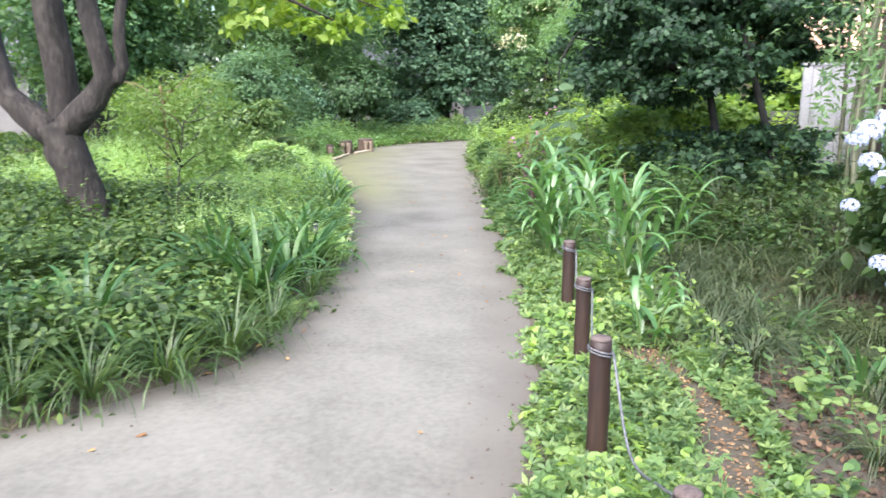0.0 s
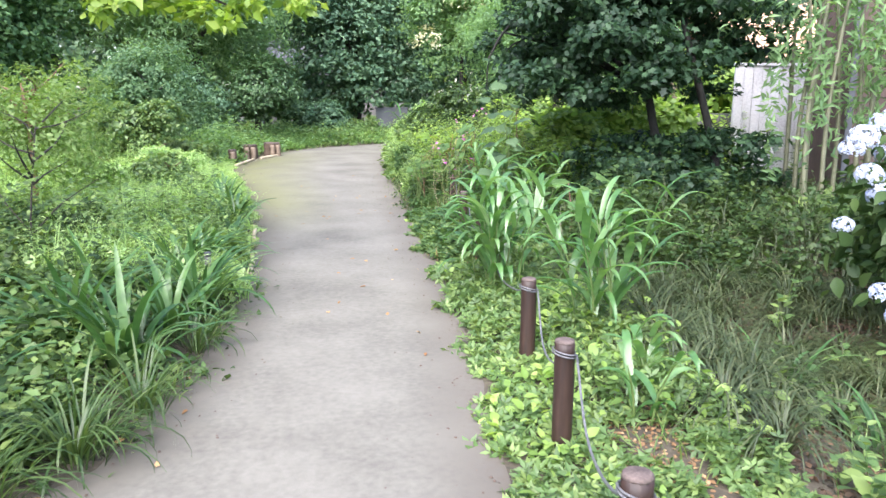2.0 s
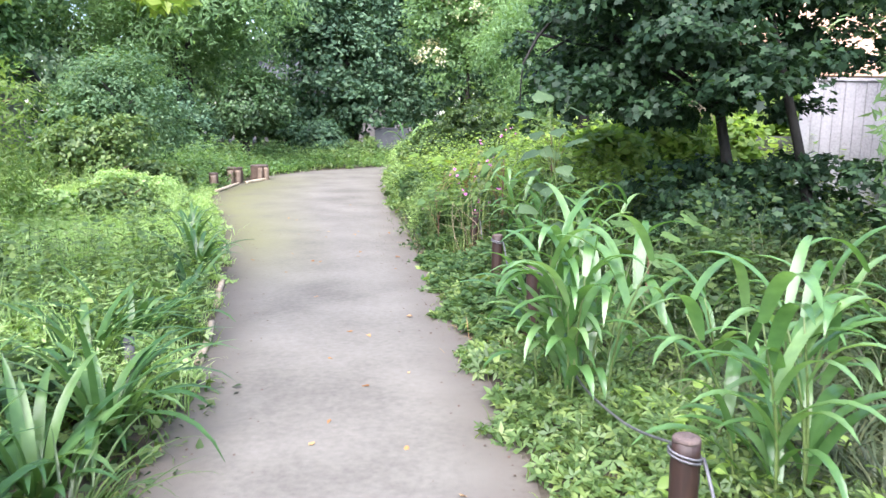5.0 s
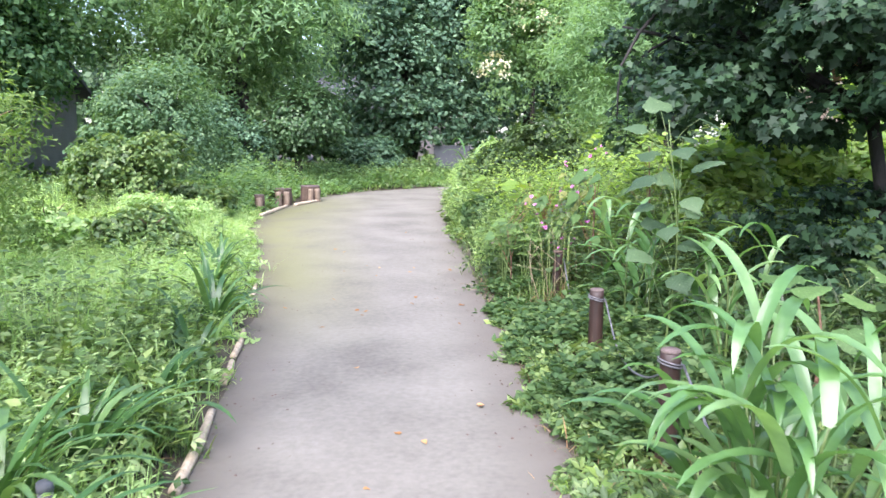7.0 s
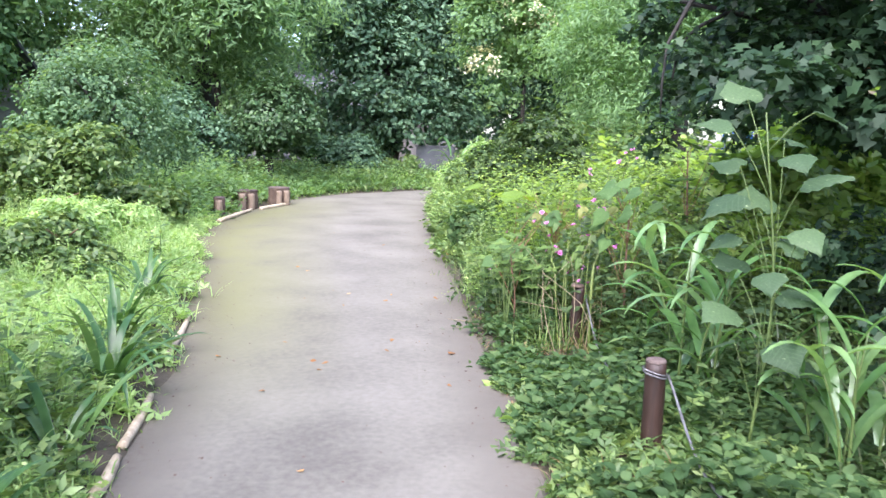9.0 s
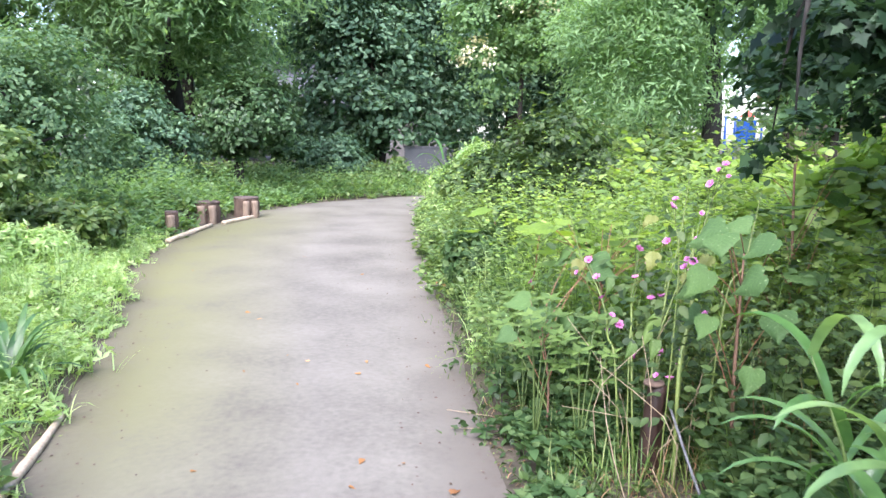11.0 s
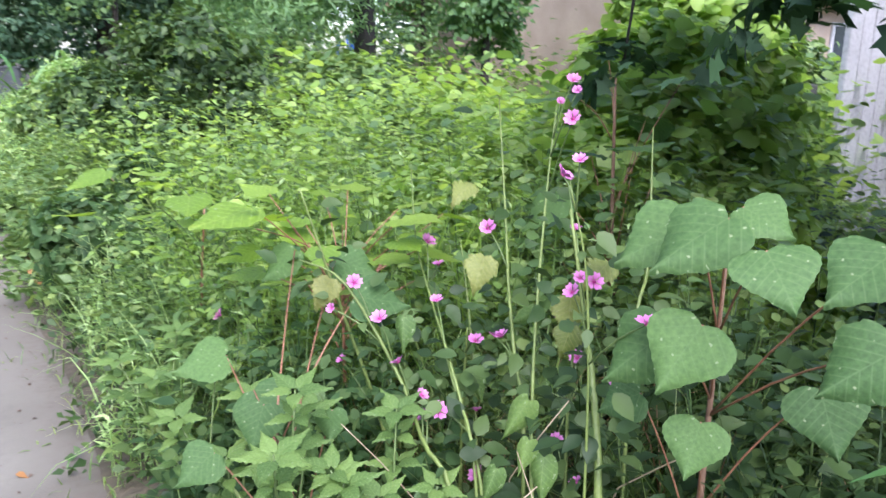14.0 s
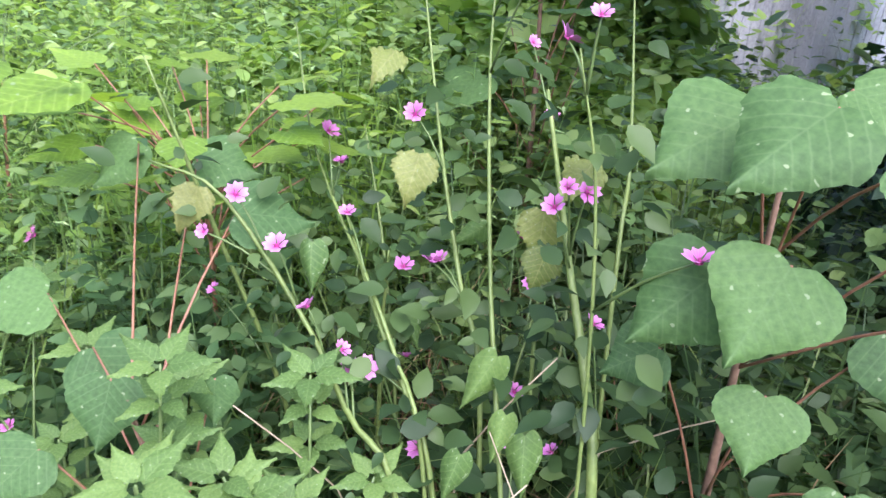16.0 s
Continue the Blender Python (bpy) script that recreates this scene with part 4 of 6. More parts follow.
tree("young_tree", (-3.9, 8.0, 0), "young tree with yellow-green leaves tinged pink", "tree", [(0, 0, 0), (0.05, 0, 0.7), (0, 0, 1.6)], [0.05, 0.035, 0.015],
     lobes_in(26, 0.15, 0, 1.0, 1.55, 1.2, 1.1, 0.2, 0.38), 12500, 0.07, NARROW, L_YTREE, TWIG, 8, 0.7, clump=14, spread=0.22)

# bushes beyond the bank
BUSHES = "bushes along the path"
tree("round_bush", (-4.5, 14.4, 0), "large rounded bush with small grey-green leaves", "bush", [(0, 0, 0), (0.1, 0, 0.6), (0, 0, 1.4)], [0.1, 0.07, 0.03],
     [(0.1, 0.2, 1.45, 1.1, 1.1, 1.15)] + lobes_in(22, 0, 0.2, 1.3, 1.6, 1.4, 1.3, 0.18, 0.32), 28000, 0.07, OVATE, L_GREY, DARKBARK, 6, 0.8, group=BUSHES, spread=0.1)
tree("round_bush", (-4.2, 12.5, 0), "loose bright green bush in front of a larger one", "bush", [(0, 0, 0), (0, 0, 0.4), (0, 0, 0.8)], [0.05, 0.04, 0.02],
     lobes_in(8, 0, 0, 0.75, 0.95, 0.8, 0.7, 0.3, 0.5), 9000, 0.08, OVATE, L_COVER, DARKBARK, 5, 0.5, group=BUSHES, spread=0.13)
tree("evergreen_bush", (-3.35, 20.8, 0), "glossy dark evergreen bush with a bare dark foot", "bush", [(0, 0, 0), (0, 0, 0.8), (0, 0, 1.6)], [0.12, 0.09, 0.04],
     [(0.25, -0.2, 1.65, 0.95, 0.9, 0.85)] + lobes_in(7, 0, 0, 1.45, 1.35, 1.1, 1.0, 0.3, 0.5), 17000, 0.11, OVATE, L_LAUREL, DARKBARK, 5, 0.8, group=BUSHES, spread=0.11)
tree("evergreen_bush", (-4.9, 19.6, 0), "dull dark green bush between two others", "bush", [(0, 0, 0), (0, 0, 0.6), (0, 0, 1.2)], [0.1, 0.08, 0.03],
     lobes_in(8, 0, 0, 1.0, 1.1, 1.0, 1.0, 0.35, 0.55), 10000, 0.10, OVATE, L_BLUE, DARKBARK, 5, 0.7, group=BUSHES)
tree("low_bush", (-1.85, 23.2, 0), "low grey-green bush at the far verge", "bush", [(0, 0, 0), (0, 0, 0.4), (0, 0, 0.8)], [0.06, 0.05, 0.02],
     lobes_in(7, 0, 0, 0.8, 0.95, 0.8, 0.6, 0.35, 0.55), 8000, 0.10, OVATE, L_BLUE, DARKBARK, 4, 0.5, group=BUSHES)
tree("low_bush", (-0.6, 23.8, 0), "small bright green bush at the far verge", "bush", [(0, 0, 0), (0, 0, 0.3), (0, 0, 0.6)], [0.04, 0.03, 0.02],
     lobes_in(5, 0, 0, 0.5, 0.6, 0.5, 0.4, 0.35, 0.55), 3500, 0.10, OVATE, L_COVER, DARKBARK, 4, 0.3, group=BUSHES)
# two added bushes, their dark leaves standing in for shade under the far trees
for x, y, r in ((-3.0, 26.2, 1.15), (-1.7, 26.6, 0.9)):
    tree("evergreen_bush", (x, y, 0), "added dark evergreen bush filling a shaded gap under far trees", "bush", [(0, 0, 0), (0, 0, 0.7), (0, 0, 1.4)], [0.08, 0.06, 0.03],
         lobes_in(9, 0, 0, 0.95, r, 0.9, 0.95, 0.32, 0.5), 9000, 0.11, OVATE, L_LAUREL, DARKBARK, 4, 0.6, group=BUSHES)
tree("vine_bush", (1.75, 12.9, 0), "mound of climbing vines over a dark bush", "bush", [(0, 0, 0), (0, 0, 0.5), (0, 0, 0.9)], [0.06, 0.05, 0.02],
     lobes_in(13, -0.1, 0.1, 0.8, 1.0, 1.0, 0.8, 0.3, 0.5), 15000, 0.075, OVATE, L_DARK, DARKBARK, 6, 0.6, group=BUSHES, spread=0.12)

MOUNDS = "weedy mounds beside the path"
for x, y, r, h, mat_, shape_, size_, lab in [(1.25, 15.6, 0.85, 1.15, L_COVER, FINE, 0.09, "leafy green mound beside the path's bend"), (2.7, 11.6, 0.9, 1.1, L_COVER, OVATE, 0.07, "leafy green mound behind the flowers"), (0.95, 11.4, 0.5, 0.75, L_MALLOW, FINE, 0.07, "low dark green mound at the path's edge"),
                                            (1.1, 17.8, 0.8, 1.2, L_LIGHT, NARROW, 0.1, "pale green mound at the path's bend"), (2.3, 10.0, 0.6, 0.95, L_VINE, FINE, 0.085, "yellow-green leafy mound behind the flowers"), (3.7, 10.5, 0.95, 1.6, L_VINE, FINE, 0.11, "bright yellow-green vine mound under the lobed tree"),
                                            (4.7, 10.6, 0.8, 1.5, L_VINE, ROUND, 0.11, "bright yellow-green vine mound by the block wall"), (3.0, 9.7, 0.7, 1.3, L_VINE, ROUND, 0.1, "tall yellow-green vine mound, leaf colour raised for light"), (2.7, 8.9, 0.5, 0.95, L_VINE, FINE, 0.09, "yellow-green bushy mound in the shade"), (-3.35, 13.3, 0.6, 0.66, L_COVER, FINE, 0.09, "leafy mound before the log stools"), (-3.3, 10.7, 0.65, 0.7, L_LIGHT, NARROW, 0.08, "feathery pale mound in the weed bed"), (-2.7, 9.6, 0.5, 0.6, L_COVER, OVATE, 0.07, "low green mound in the weed bed"), (-3.9, 9.9, 0.6, 0.65, L_LIGHT, FINE, 0.08, "dense green mound in the weed bed"), (-3.2, 12.0, 0.5, 0.55, L_LIGHT, NARROW, 0.08, "small feathery mound beside the path"), (6.4, 12.4, 1.1, 2.2, L_VINE, ROUND, 0.13, "tall vine hump before the house"), (7.7, 12.9, 1.0, 2.0, L_COVER, FINE, 0.12, "green vine hump behind the panel fence"), (2.9, 14.0, 1.0, 1.4, L_COVER, FINE, 0.1, "tall leafy mound below the slender trees")]:
    tree("weed_mound", (x, y, 0.02), lab, "bush", [(0, 0, 0), (0.03, 0, h * 0.4), (0, 0, h * 0.75)], [0.03, 0.02, 0.008],
         lobes_in(9, 0, 0, h * 0.52, r, r, h * 0.52, 0.28, 0.5), int(9000 * r), size_, shape_, mat_, TWIG, 5, 0.4 * r, group=MOUNDS, spread=0.16, clump=16)

# the big trees that close the view
BACK = "trees closing the view"
tree("broad_tree", (-1.0, 27.5, 0), "tall broad tree with dense dark bluish leaves", "tree", [(0, 0, 0), (0.1, 0, 2), (-0.1, 0, 5), (0, 0, 8)], [0.3, 0.26, 0.2, 0.06],
     lobes_in(32, 0, 0, 4.9, 3.7, 2.6, 4.6, 0.26, 0.44) + [(-2.4, -0.8, 1.8, 1.2, 1.0, 0.9), (-0.9, -1.1, 1.9, 1.2, 1.0, 0.9), (0.5, -1.2, 1.9, 1.3, 1.0, 0.9), (1.9, -0.6, 1.8, 1.1, 0.9, 1.0)], 70000, 0.18, OVATE, L_BLUE, DARKBARK, 10, 2.2, group=BACK, droop=0.3, spread=0.14)
tree("broad_tree", (-6.4, 26.0, 0), "spreading tree with drooping feathery leaves", "tree", [(0, 0, 0), (0.2, 0, 2), (0, -0.5, 4), (0, -1, 7)], [0.28, 0.24, 0.2, 0.06],
     lobes_in(34, 0.8, -3.8, 5.2, 5.3, 4.5, 2.9, 0.24, 0.42) + [(2.6, -3.0, 3.0, 1.3, 1.2, 0.7), (1.0, -3.4, 3.1, 1.3, 1.2, 0.7)], 64000, 0.19, NARROW, L_FEATHER, DARKBARK, 8, 2.2, group=BACK, droop=0.8, spread=0.15,
     extra=[([(0, -0.3, 3), (1.0, -3, 3.1), (2.0, -6, 3.4)], (0.12, 0.09, 0.03)), ([(0, 0, 2.6), (-2, -3, 3.2), (-3.4, -6, 3.6)], (0.12, 0.09, 0.03))])
tree("broad_tree", (-10.5, 19.0, 0), "tall dark tree beyond the bank", "tree", [(0, 0, 0), (0.2, 0, 2), (0, 0, 6)], [0.26, 0.22, 0.06],
     lobes_in(24, 0.2, 0, 4.4, 3.8, 3.4, 4.0, 0.3, 0.48), 44000, 0.17, OVATE, L_BUSH, DARKBARK, 8, 2.0, group=BACK, droop=0.3)
tree("broad_tree", (-11.5, 11.5, 0), "tall tree behind the young bank trees", "tree", [(0, 0, 0), (0.2, 0, 2), (0, 0, 6)], [0.24, 0.2, 0.06],
     lobes_in(18, 0, 0, 4.8, 3.4, 3.4, 3.4, 0.3, 0.48), 30000, 0.17, OVATE, L_BLUE, DARKBARK, 8, 2.0, group=BACK)
tree("broad_tree", (-7.5, 31.0, 0), "dark tree filling the gap behind the bushes", "tree", [(0, 0, 0), (0.2, 0, 2), (0, 0, 6)], [0.26, 0.22, 0.06],
     lobes_in(20, 0, 0, 4.6, 4.2, 2.6, 4.4, 0.3, 0.48), 26000, 0.2, OVATE, L_BUSH, DARKBARK, 8, 2.0, group=BACK)
blossomed = tree("slender_tree", (2.7, 24.2, 0), "slender tree with pale green leaves and cream blossom", "tree", [(0, 0, 0), (0.05, 0, 1.6), (0.1, 0, 4.5)], [0.09, 0.07, 0.02],
     lobes_in(18, 0.0, 0, 4.0, 1.8, 1.5, 2.7, 0.3, 0.48), 24000, 0.13, OVATE, L_FEATHER, DARKBARK, 8, 1.1, group=BACK, spread=0.18)
cp_, cf_ = crown_points([(-0.9, -1.0, 5.2, 0.7, 0.6, 0.7), (-1.1, -1.0, 3.2, 0.5, 0.4, 0.4), (0.1, -1.1, 4.3, 0.5, 0.5, 0.4)], 900, 22, 0.25)
hang("blossom", mesh_of("blossom", *leaves(DIAMOND, cp_, cf_, 0.1), CREAM), blossomed, "cream blossom sprays")
tree("slender_tree", (4.6, 20.0, 0), "slender tree with light feathery leaves", "tree", [(0, 0, 0), (0.1, 0, 1.8), (0, 0, 5)], [0.1, 0.08, 0.02],
     lobes_in(20, 0.0, 0, 3.7, 2.2, 2.0, 2.9, 0.3, 0.46), 34000, 0.13, NARROW, L_FEATHER, DARKBARK, 10, 1.4, group=BACK, spread=0.18)
tree("slender_tree", (3.95, 15.1, 0), "light green fine-leaved tree with a dark stem above vines", "tree", [(0, 0, 0), (0.1, 0, 1.8), (-0.2, 0, 4.4)], [0.15, 0.12, 0.03],
     lobes_in(24, -0.4, -0.2, 3.0, 1.9, 1.5, 1.9, 0.26, 0.42), 28000, 0.1, NARROW, L_FEATHER, BLACKBARK, 9, 1.2, group=BACK, spread=0.18)
tree("slender_tree", (5.75, 15.3, 0), "loose green tree before the house wall", "tree", [(0, 0, 0), (0.05, 0, 1.4), (0.1, 0, 3.6)], [0.07, 0.05, 0.02],
     lobes_in(16, 0.1, 0, 2.6, 1.1, 1.0, 1.6, 0.25, 0.4), 12000, 0.1, OVATE, L_BUSH, DARKBARK, 8, 0.9, group=BACK, spread=0.2)
tree("slender_tree", (6.9, 19.0, 0), "thin tree with sparse leaves before the play frame", "tree", [(0, 0, 0), (0.05, 0, 1.4), (0, 0, 4)], [0.07, 0.05, 0.02],
     lobes_in(12, 0.0, 0, 3.1, 1.4, 1.2, 2.3, 0.25, 0.4), 9000, 0.11, OVATE, L_FEATHER, DARKBARK, 9, 1.1, group=BACK, spread=0.24)
tree("broad_tree", (6.6, 30.5, 0), "tall green tree beside the play frame", "tree", [(0, 0, 0), (0.2, 0, 2), (0, 0, 7)], [0.28, 0.24, 0.06],
     lobes_in(22, 0, 0, 5.2, 3.2, 3.0, 4.4, 0.3, 0.48), 34000, 0.19, OVATE, L_BUSH, DARKBARK, 8, 2.0, group=BACK)
tree("broad_tree", (3.2, 31.0, 0), "tall dark tree in the gap behind the path's bend", "tree", [(0, 0, 0), (0.2, 0, 2), (0, 0, 7)], [0.28, 0.24, 0.06],
     lobes_in(20, 0, 0, 4.6, 3.0, 2.6, 4.6, 0.3, 0.48), 28000, 0.19, OVATE, L_BLUE, DARKBARK, 8, 2.0, group=BACK)
tree("broad_tree", (15.5, 29.0, 0), "tall green tree behind the house", "tree", [(0, 0, 0), (0.2, 0, 2), (0, 0, 7)], [0.28, 0.24, 0.06],
     lobes_in(20, 0, 0, 5.4, 3.6, 3.2, 4.4, 0.3, 0.48), 28000, 0.2, OVATE, L_BUSH, DARKBARK, 8, 2.0, group=BACK)


def woods(name, n, cx, cy, r0, r1, a0, a1, height, label):
    """A far belt of trees, in mounds of different heights, thin where the play frame shows between them."""
    a, r = rng.uniform(a0, a1, n), rng.uniform(r0, r1, n)
    keep = abs(a - 1.11) > 0.035
    a, r, n = a[keep], r[keep], int(keep.sum())
    top = height * (0.55 + 0.45 * np.sin(a * 23) ** 2 * fnoise(a * 9, a * 4) * 2)
    z = top * rng.random(n) ** 0.7
    o = rng.normal(size=(n, 3)) * 0.3
    p = np.stack([cx + r * np.cos(a), cy + r * np.sin(a), z], -1) + o
    f = np.stack([-np.cos(a), -np.sin(a), np.full(n, 0.8)], -1) + rng.normal(0, 0.5, (n, 3))
    # dark evergreen leaf colour stands in for the near-black shade between the trees
    return tagged(new(name, mesh_of(name, *leaves(OVATE, p, f, 0.42 * rng.uniform(0.6, 1.3, n)), L_LAUREL)), label, "woods", kind="stuff")


woods("far_woods", 52000, 0, 10, 27, 33, 0.25, 2.95, 9, "belt of green trees beyond the place")
woods("side_woods", 16000, 0, 10, 20, 26, 2.7, 3.9, 7, "belt of green trees beyond the bank")
woods("rear_woods", 16000, 0, 10, 34, 40, 3.9, 6.4, 4.5, "belt of green trees behind the start")

# the dark lobed-leaf tree over the ditch, on two stems, its leaves in flat layers
SPRAYS = []
for _ in range(78):
    az_, u_ = rng.uniform(0, 2 * math.pi), math.sqrt(rng.uniform(0.02, 1))
    SPRAYS.append((-0.15 + 2.0 * u_ * math.cos(az_), 0.0 + 1.15 * u_ * math.sin(az_), rng.uniform(1.35, 3.6) + 0.25 * (1 - u_), rng.uniform(0.35, 0.7), rng.uniform(0.35, 0.6), rng.uniform(0.06, 0.16)))
SPRAYS += [(rng.uniform(-0.9, 1.15), rng.uniform(-1.1, 0.2), rng.uniform(0.15, 1.0), rng.uniform(0.25, 0.5), rng.uniform(0.25, 0.45), rng.uniform(0.06, 0.14)) for _ in range(40)]
SPRAYS = [s_ for s_ in SPRAYS if s_[0] > -1.5 and (s_[2] < 1.05 or s_[2] > 1.5) and not (s_[1] > 0.15 and 1.05 < s_[2] < 1.75)]
SPRAYS += [(-1.75 + 0.5 * i + 0.15 * (j % 2), 0.35 * ((i + j) % 3) - 0.6, 1.7 + 0.5 * j + 0.22 * math.sin(i * 2.3 + j), 0.42, 0.4, 0.12) for i in range(6) for j in range(4)]
# a low bough that reaches towards the path and hangs over the flower patch
SPRAYS += [s_ for s_ in [(rng.uniform(-1.5, -0.3), rng.uniform(0.7, 1.9), rng.uniform(1.8, 3.1), rng.uniform(0.3, 0.5), rng.uniform(0.3, 0.45), rng.uniform(0.08, 0.16)) for _ in range(22)] if s_[0] > -2.4 + 0.62 * s_[1]]
BOUGH = [(rng.uniform(-2.15, -1.35), rng.uniform(-0.35, 0.65), rng.uniform(1.6, 2.7), rng.uniform(0.14, 0.24), rng.uniform(0.14, 0.24), rng.uniform(0.08, 0.14)) for _ in range(14)]
BOUGH += [(-1.92, 0.55, 1.32, 0.1, 0.1, 0.12), (-1.95, 0.5, 1.58, 0.13, 0.12, 0.14), (-2.15, -0.13, 1.42, 0.14, 0.14, 0.1), (-1.75, 0.1, 1.5, 0.16, 0.14, 0.1), (-1.6, -0.2, 1.45, 0.14, 0.14, 0.1)]
lobed = tree("lobed_leaf_tree", (3.75, 8.1, 0), "dark spreading tree with large lobed leaves and two stems", "tree",
     [(0.2, 0, 0), (0.04, 0, 0.9), (-0.12, 0.0, 1.6), (-0.5, 0, 3.2)], [0.07, 0.058, 0.05, 0.025],
     SPRAYS, 40000, 0.086, LOBED, L_MAPLE, BLACKBARK, 12, 1.3,
     extra=[([(0.75, -0.5, 0), (0.62, -0.5, 0.7), (0.36, -0.55, 1.5), (0.1, -0.5, 2.4), (0.0, -0.3, 3.6)], (0.06, 0.052, 0.046, 0.04, 0.015)),
            ([(-0.1, 0, 1.5), (-0.9, 0.2, 2.0), (-2.0, 0.5, 2.3)], (0.05, 0.035, 0.01)), ([(-0.9, 0.2, 2.0), (-1.6, 0.1, 2.5), (-2.1, -0.1, 2.0), (-2.15, -0.13, 1.5)], (0.03, 0.022, 0.012, 0.004)), ([(-1.6, 0.3, 2.2), (-1.85, 0.5, 2.0), (-1.92, 0.55, 1.35)], (0.014, 0.01, 0.003)), ([(-0.12, 0, 1.6), (-0.6, 0.9, 2.2), (-0.9, 1.6, 2.6)], (0.04, 0.03, 0.01))], spread=0.2, clump=18, droop=0.3)

bp2, bf2 = crown_points(BOUGH, 1500, 14, 0.3, 0.5)
hang("bough_leaves", mesh_of("bough_leaves", *leaves(LOBED, bp2, bf2, 0.062 * rng.uniform(0.6, 1.25, len(bp2))), L_MAPLE), lobed, "small dark leaves on a hanging bough")

# bamboo and hanging growth at the ditch's far side
bam = thing("bamboo_clump", (5.35, 7.0, -0.02), "clump of thin grey-green bamboo stalks with hanging leaves", "bamboo")
for _ in range(11):
    bx, by = rng.uniform(-0.35, 0.6), rng.uniform(-0.3, 0.4)
    tube("stalk", [(bx, by, 0), (bx + rng.normal(0, 0.04), by, 1.4), (bx + rng.normal(0, 0.15), by, 3.2)], (0.03, 0.026, 0.012), BAMBOO, bam, n=12, sides=6, rough=0.05)
bp_, bf_ = crown_points([(0.1, 0, 2.5, 0.8, 0.7, 0.9), (0.5, -0.3, 1.7, 0.4, 0.4, 0.7), (-0.3, 0.2, 2.9, 0.8, 0.7, 0.6)], 2000, 20, 0.2, 1.2)
# long strands of narrow leaves that trail down from the stalks
for _ in range(13):
    hx, hy_, top_, low_ = rng.uniform(-0.75, 0.35), rng.uniform(-0.5, 0.2), rng.uniform(1.9, 3.0), rng.uniform(0.5, 1.5)
    hz = np.linspace(top_, low_, 34)
    hp = np.stack([hx + 0.05 * np.sin(hz * 3 + hx * 9) + rng.normal(0, 0.02, 34), hy_ + rng.normal(0, 0.02, 34), hz], -1)
    hf = rng.normal(size=(34, 3)) * 0.5 + np.array([-0.4, -0.8, 0.2])
    bp_, bf_ = np.vstack([bp_, hp]), np.vstack([bf_, hf * 0.6 + np.array([0, -0.6, 0])])
hang("foliage", mesh_of("foliage", *leaves(NARROW, bp_, bf_, 0.14), L_FEATHER), bam)


# weeping branches that hang in from beside the shed
wt = thing("weeping_tree", (7.1, 5.4, 0), "weeping tree with thin trailing grey-green twigs", "tree")
tube("trunk", [(0, 0, -0.1), (-0.1, 0, 1.6), (-0.4, 0, 3.2)], (0.13, 0.11, 0.08), DARKBARK, wt, n=12, sides=9, rough=0.07)
wp, wf, wl = [], [], []
for i in range(5):
    ex, ey = -2.7 + 0.45 * i, -0.5 + 0.3 * i * (-1) ** i
    bough = [(-0.35, 0, 2.9), (-1.2 + 0.1 * i, ey * 0.5, 3.75), (ex, ey, 3.35)]
    tube("limb", bough, (0.05, 0.035, 0.01), DARKBARK, wt, n=10, sides=6, rough=0.05)
    bc = spline(bough, 20)
    for _ in range(11):
        q = bc[rng.integers(6, 20)] + rng.normal(0, 0.12, 3) * [1, 1, 0.3]
        low = rng.uniform(1.95, 2.6)
        dx_ = rng.normal(0, 0.1, 2)
        line = [tuple(q), (q[0] + dx_[0] * 0.5, q[1] + dx_[1] * 0.5, (q[2] + low) / 2), (q[0] + dx_[0], q[1] + dx_[1], low)]
        wl.append((line, (0.004, 0.003, 0.0015)))
        c_ = spline(line, 38)
        wp.append(c_ + rng.normal(0, 0.025, c_.shape))
        wf.append(rng.normal(size=c_.shape) * 0.6 + [-0.5, -0.7, 0.1])
tubes("twig", wl, STEM, wt)
hang("foliage", mesh_of("foliage", *leaves(NARROW, np.vstack(wp), np.vstack(wf), 0.1 * rng.uniform(0.6, 1.3, sum(map(len, wp))), np.array([0, 0, -1.0]) + rng.normal(0, 0.5, (sum(map(len, wp)), 3))), L_FEATHER), wt)


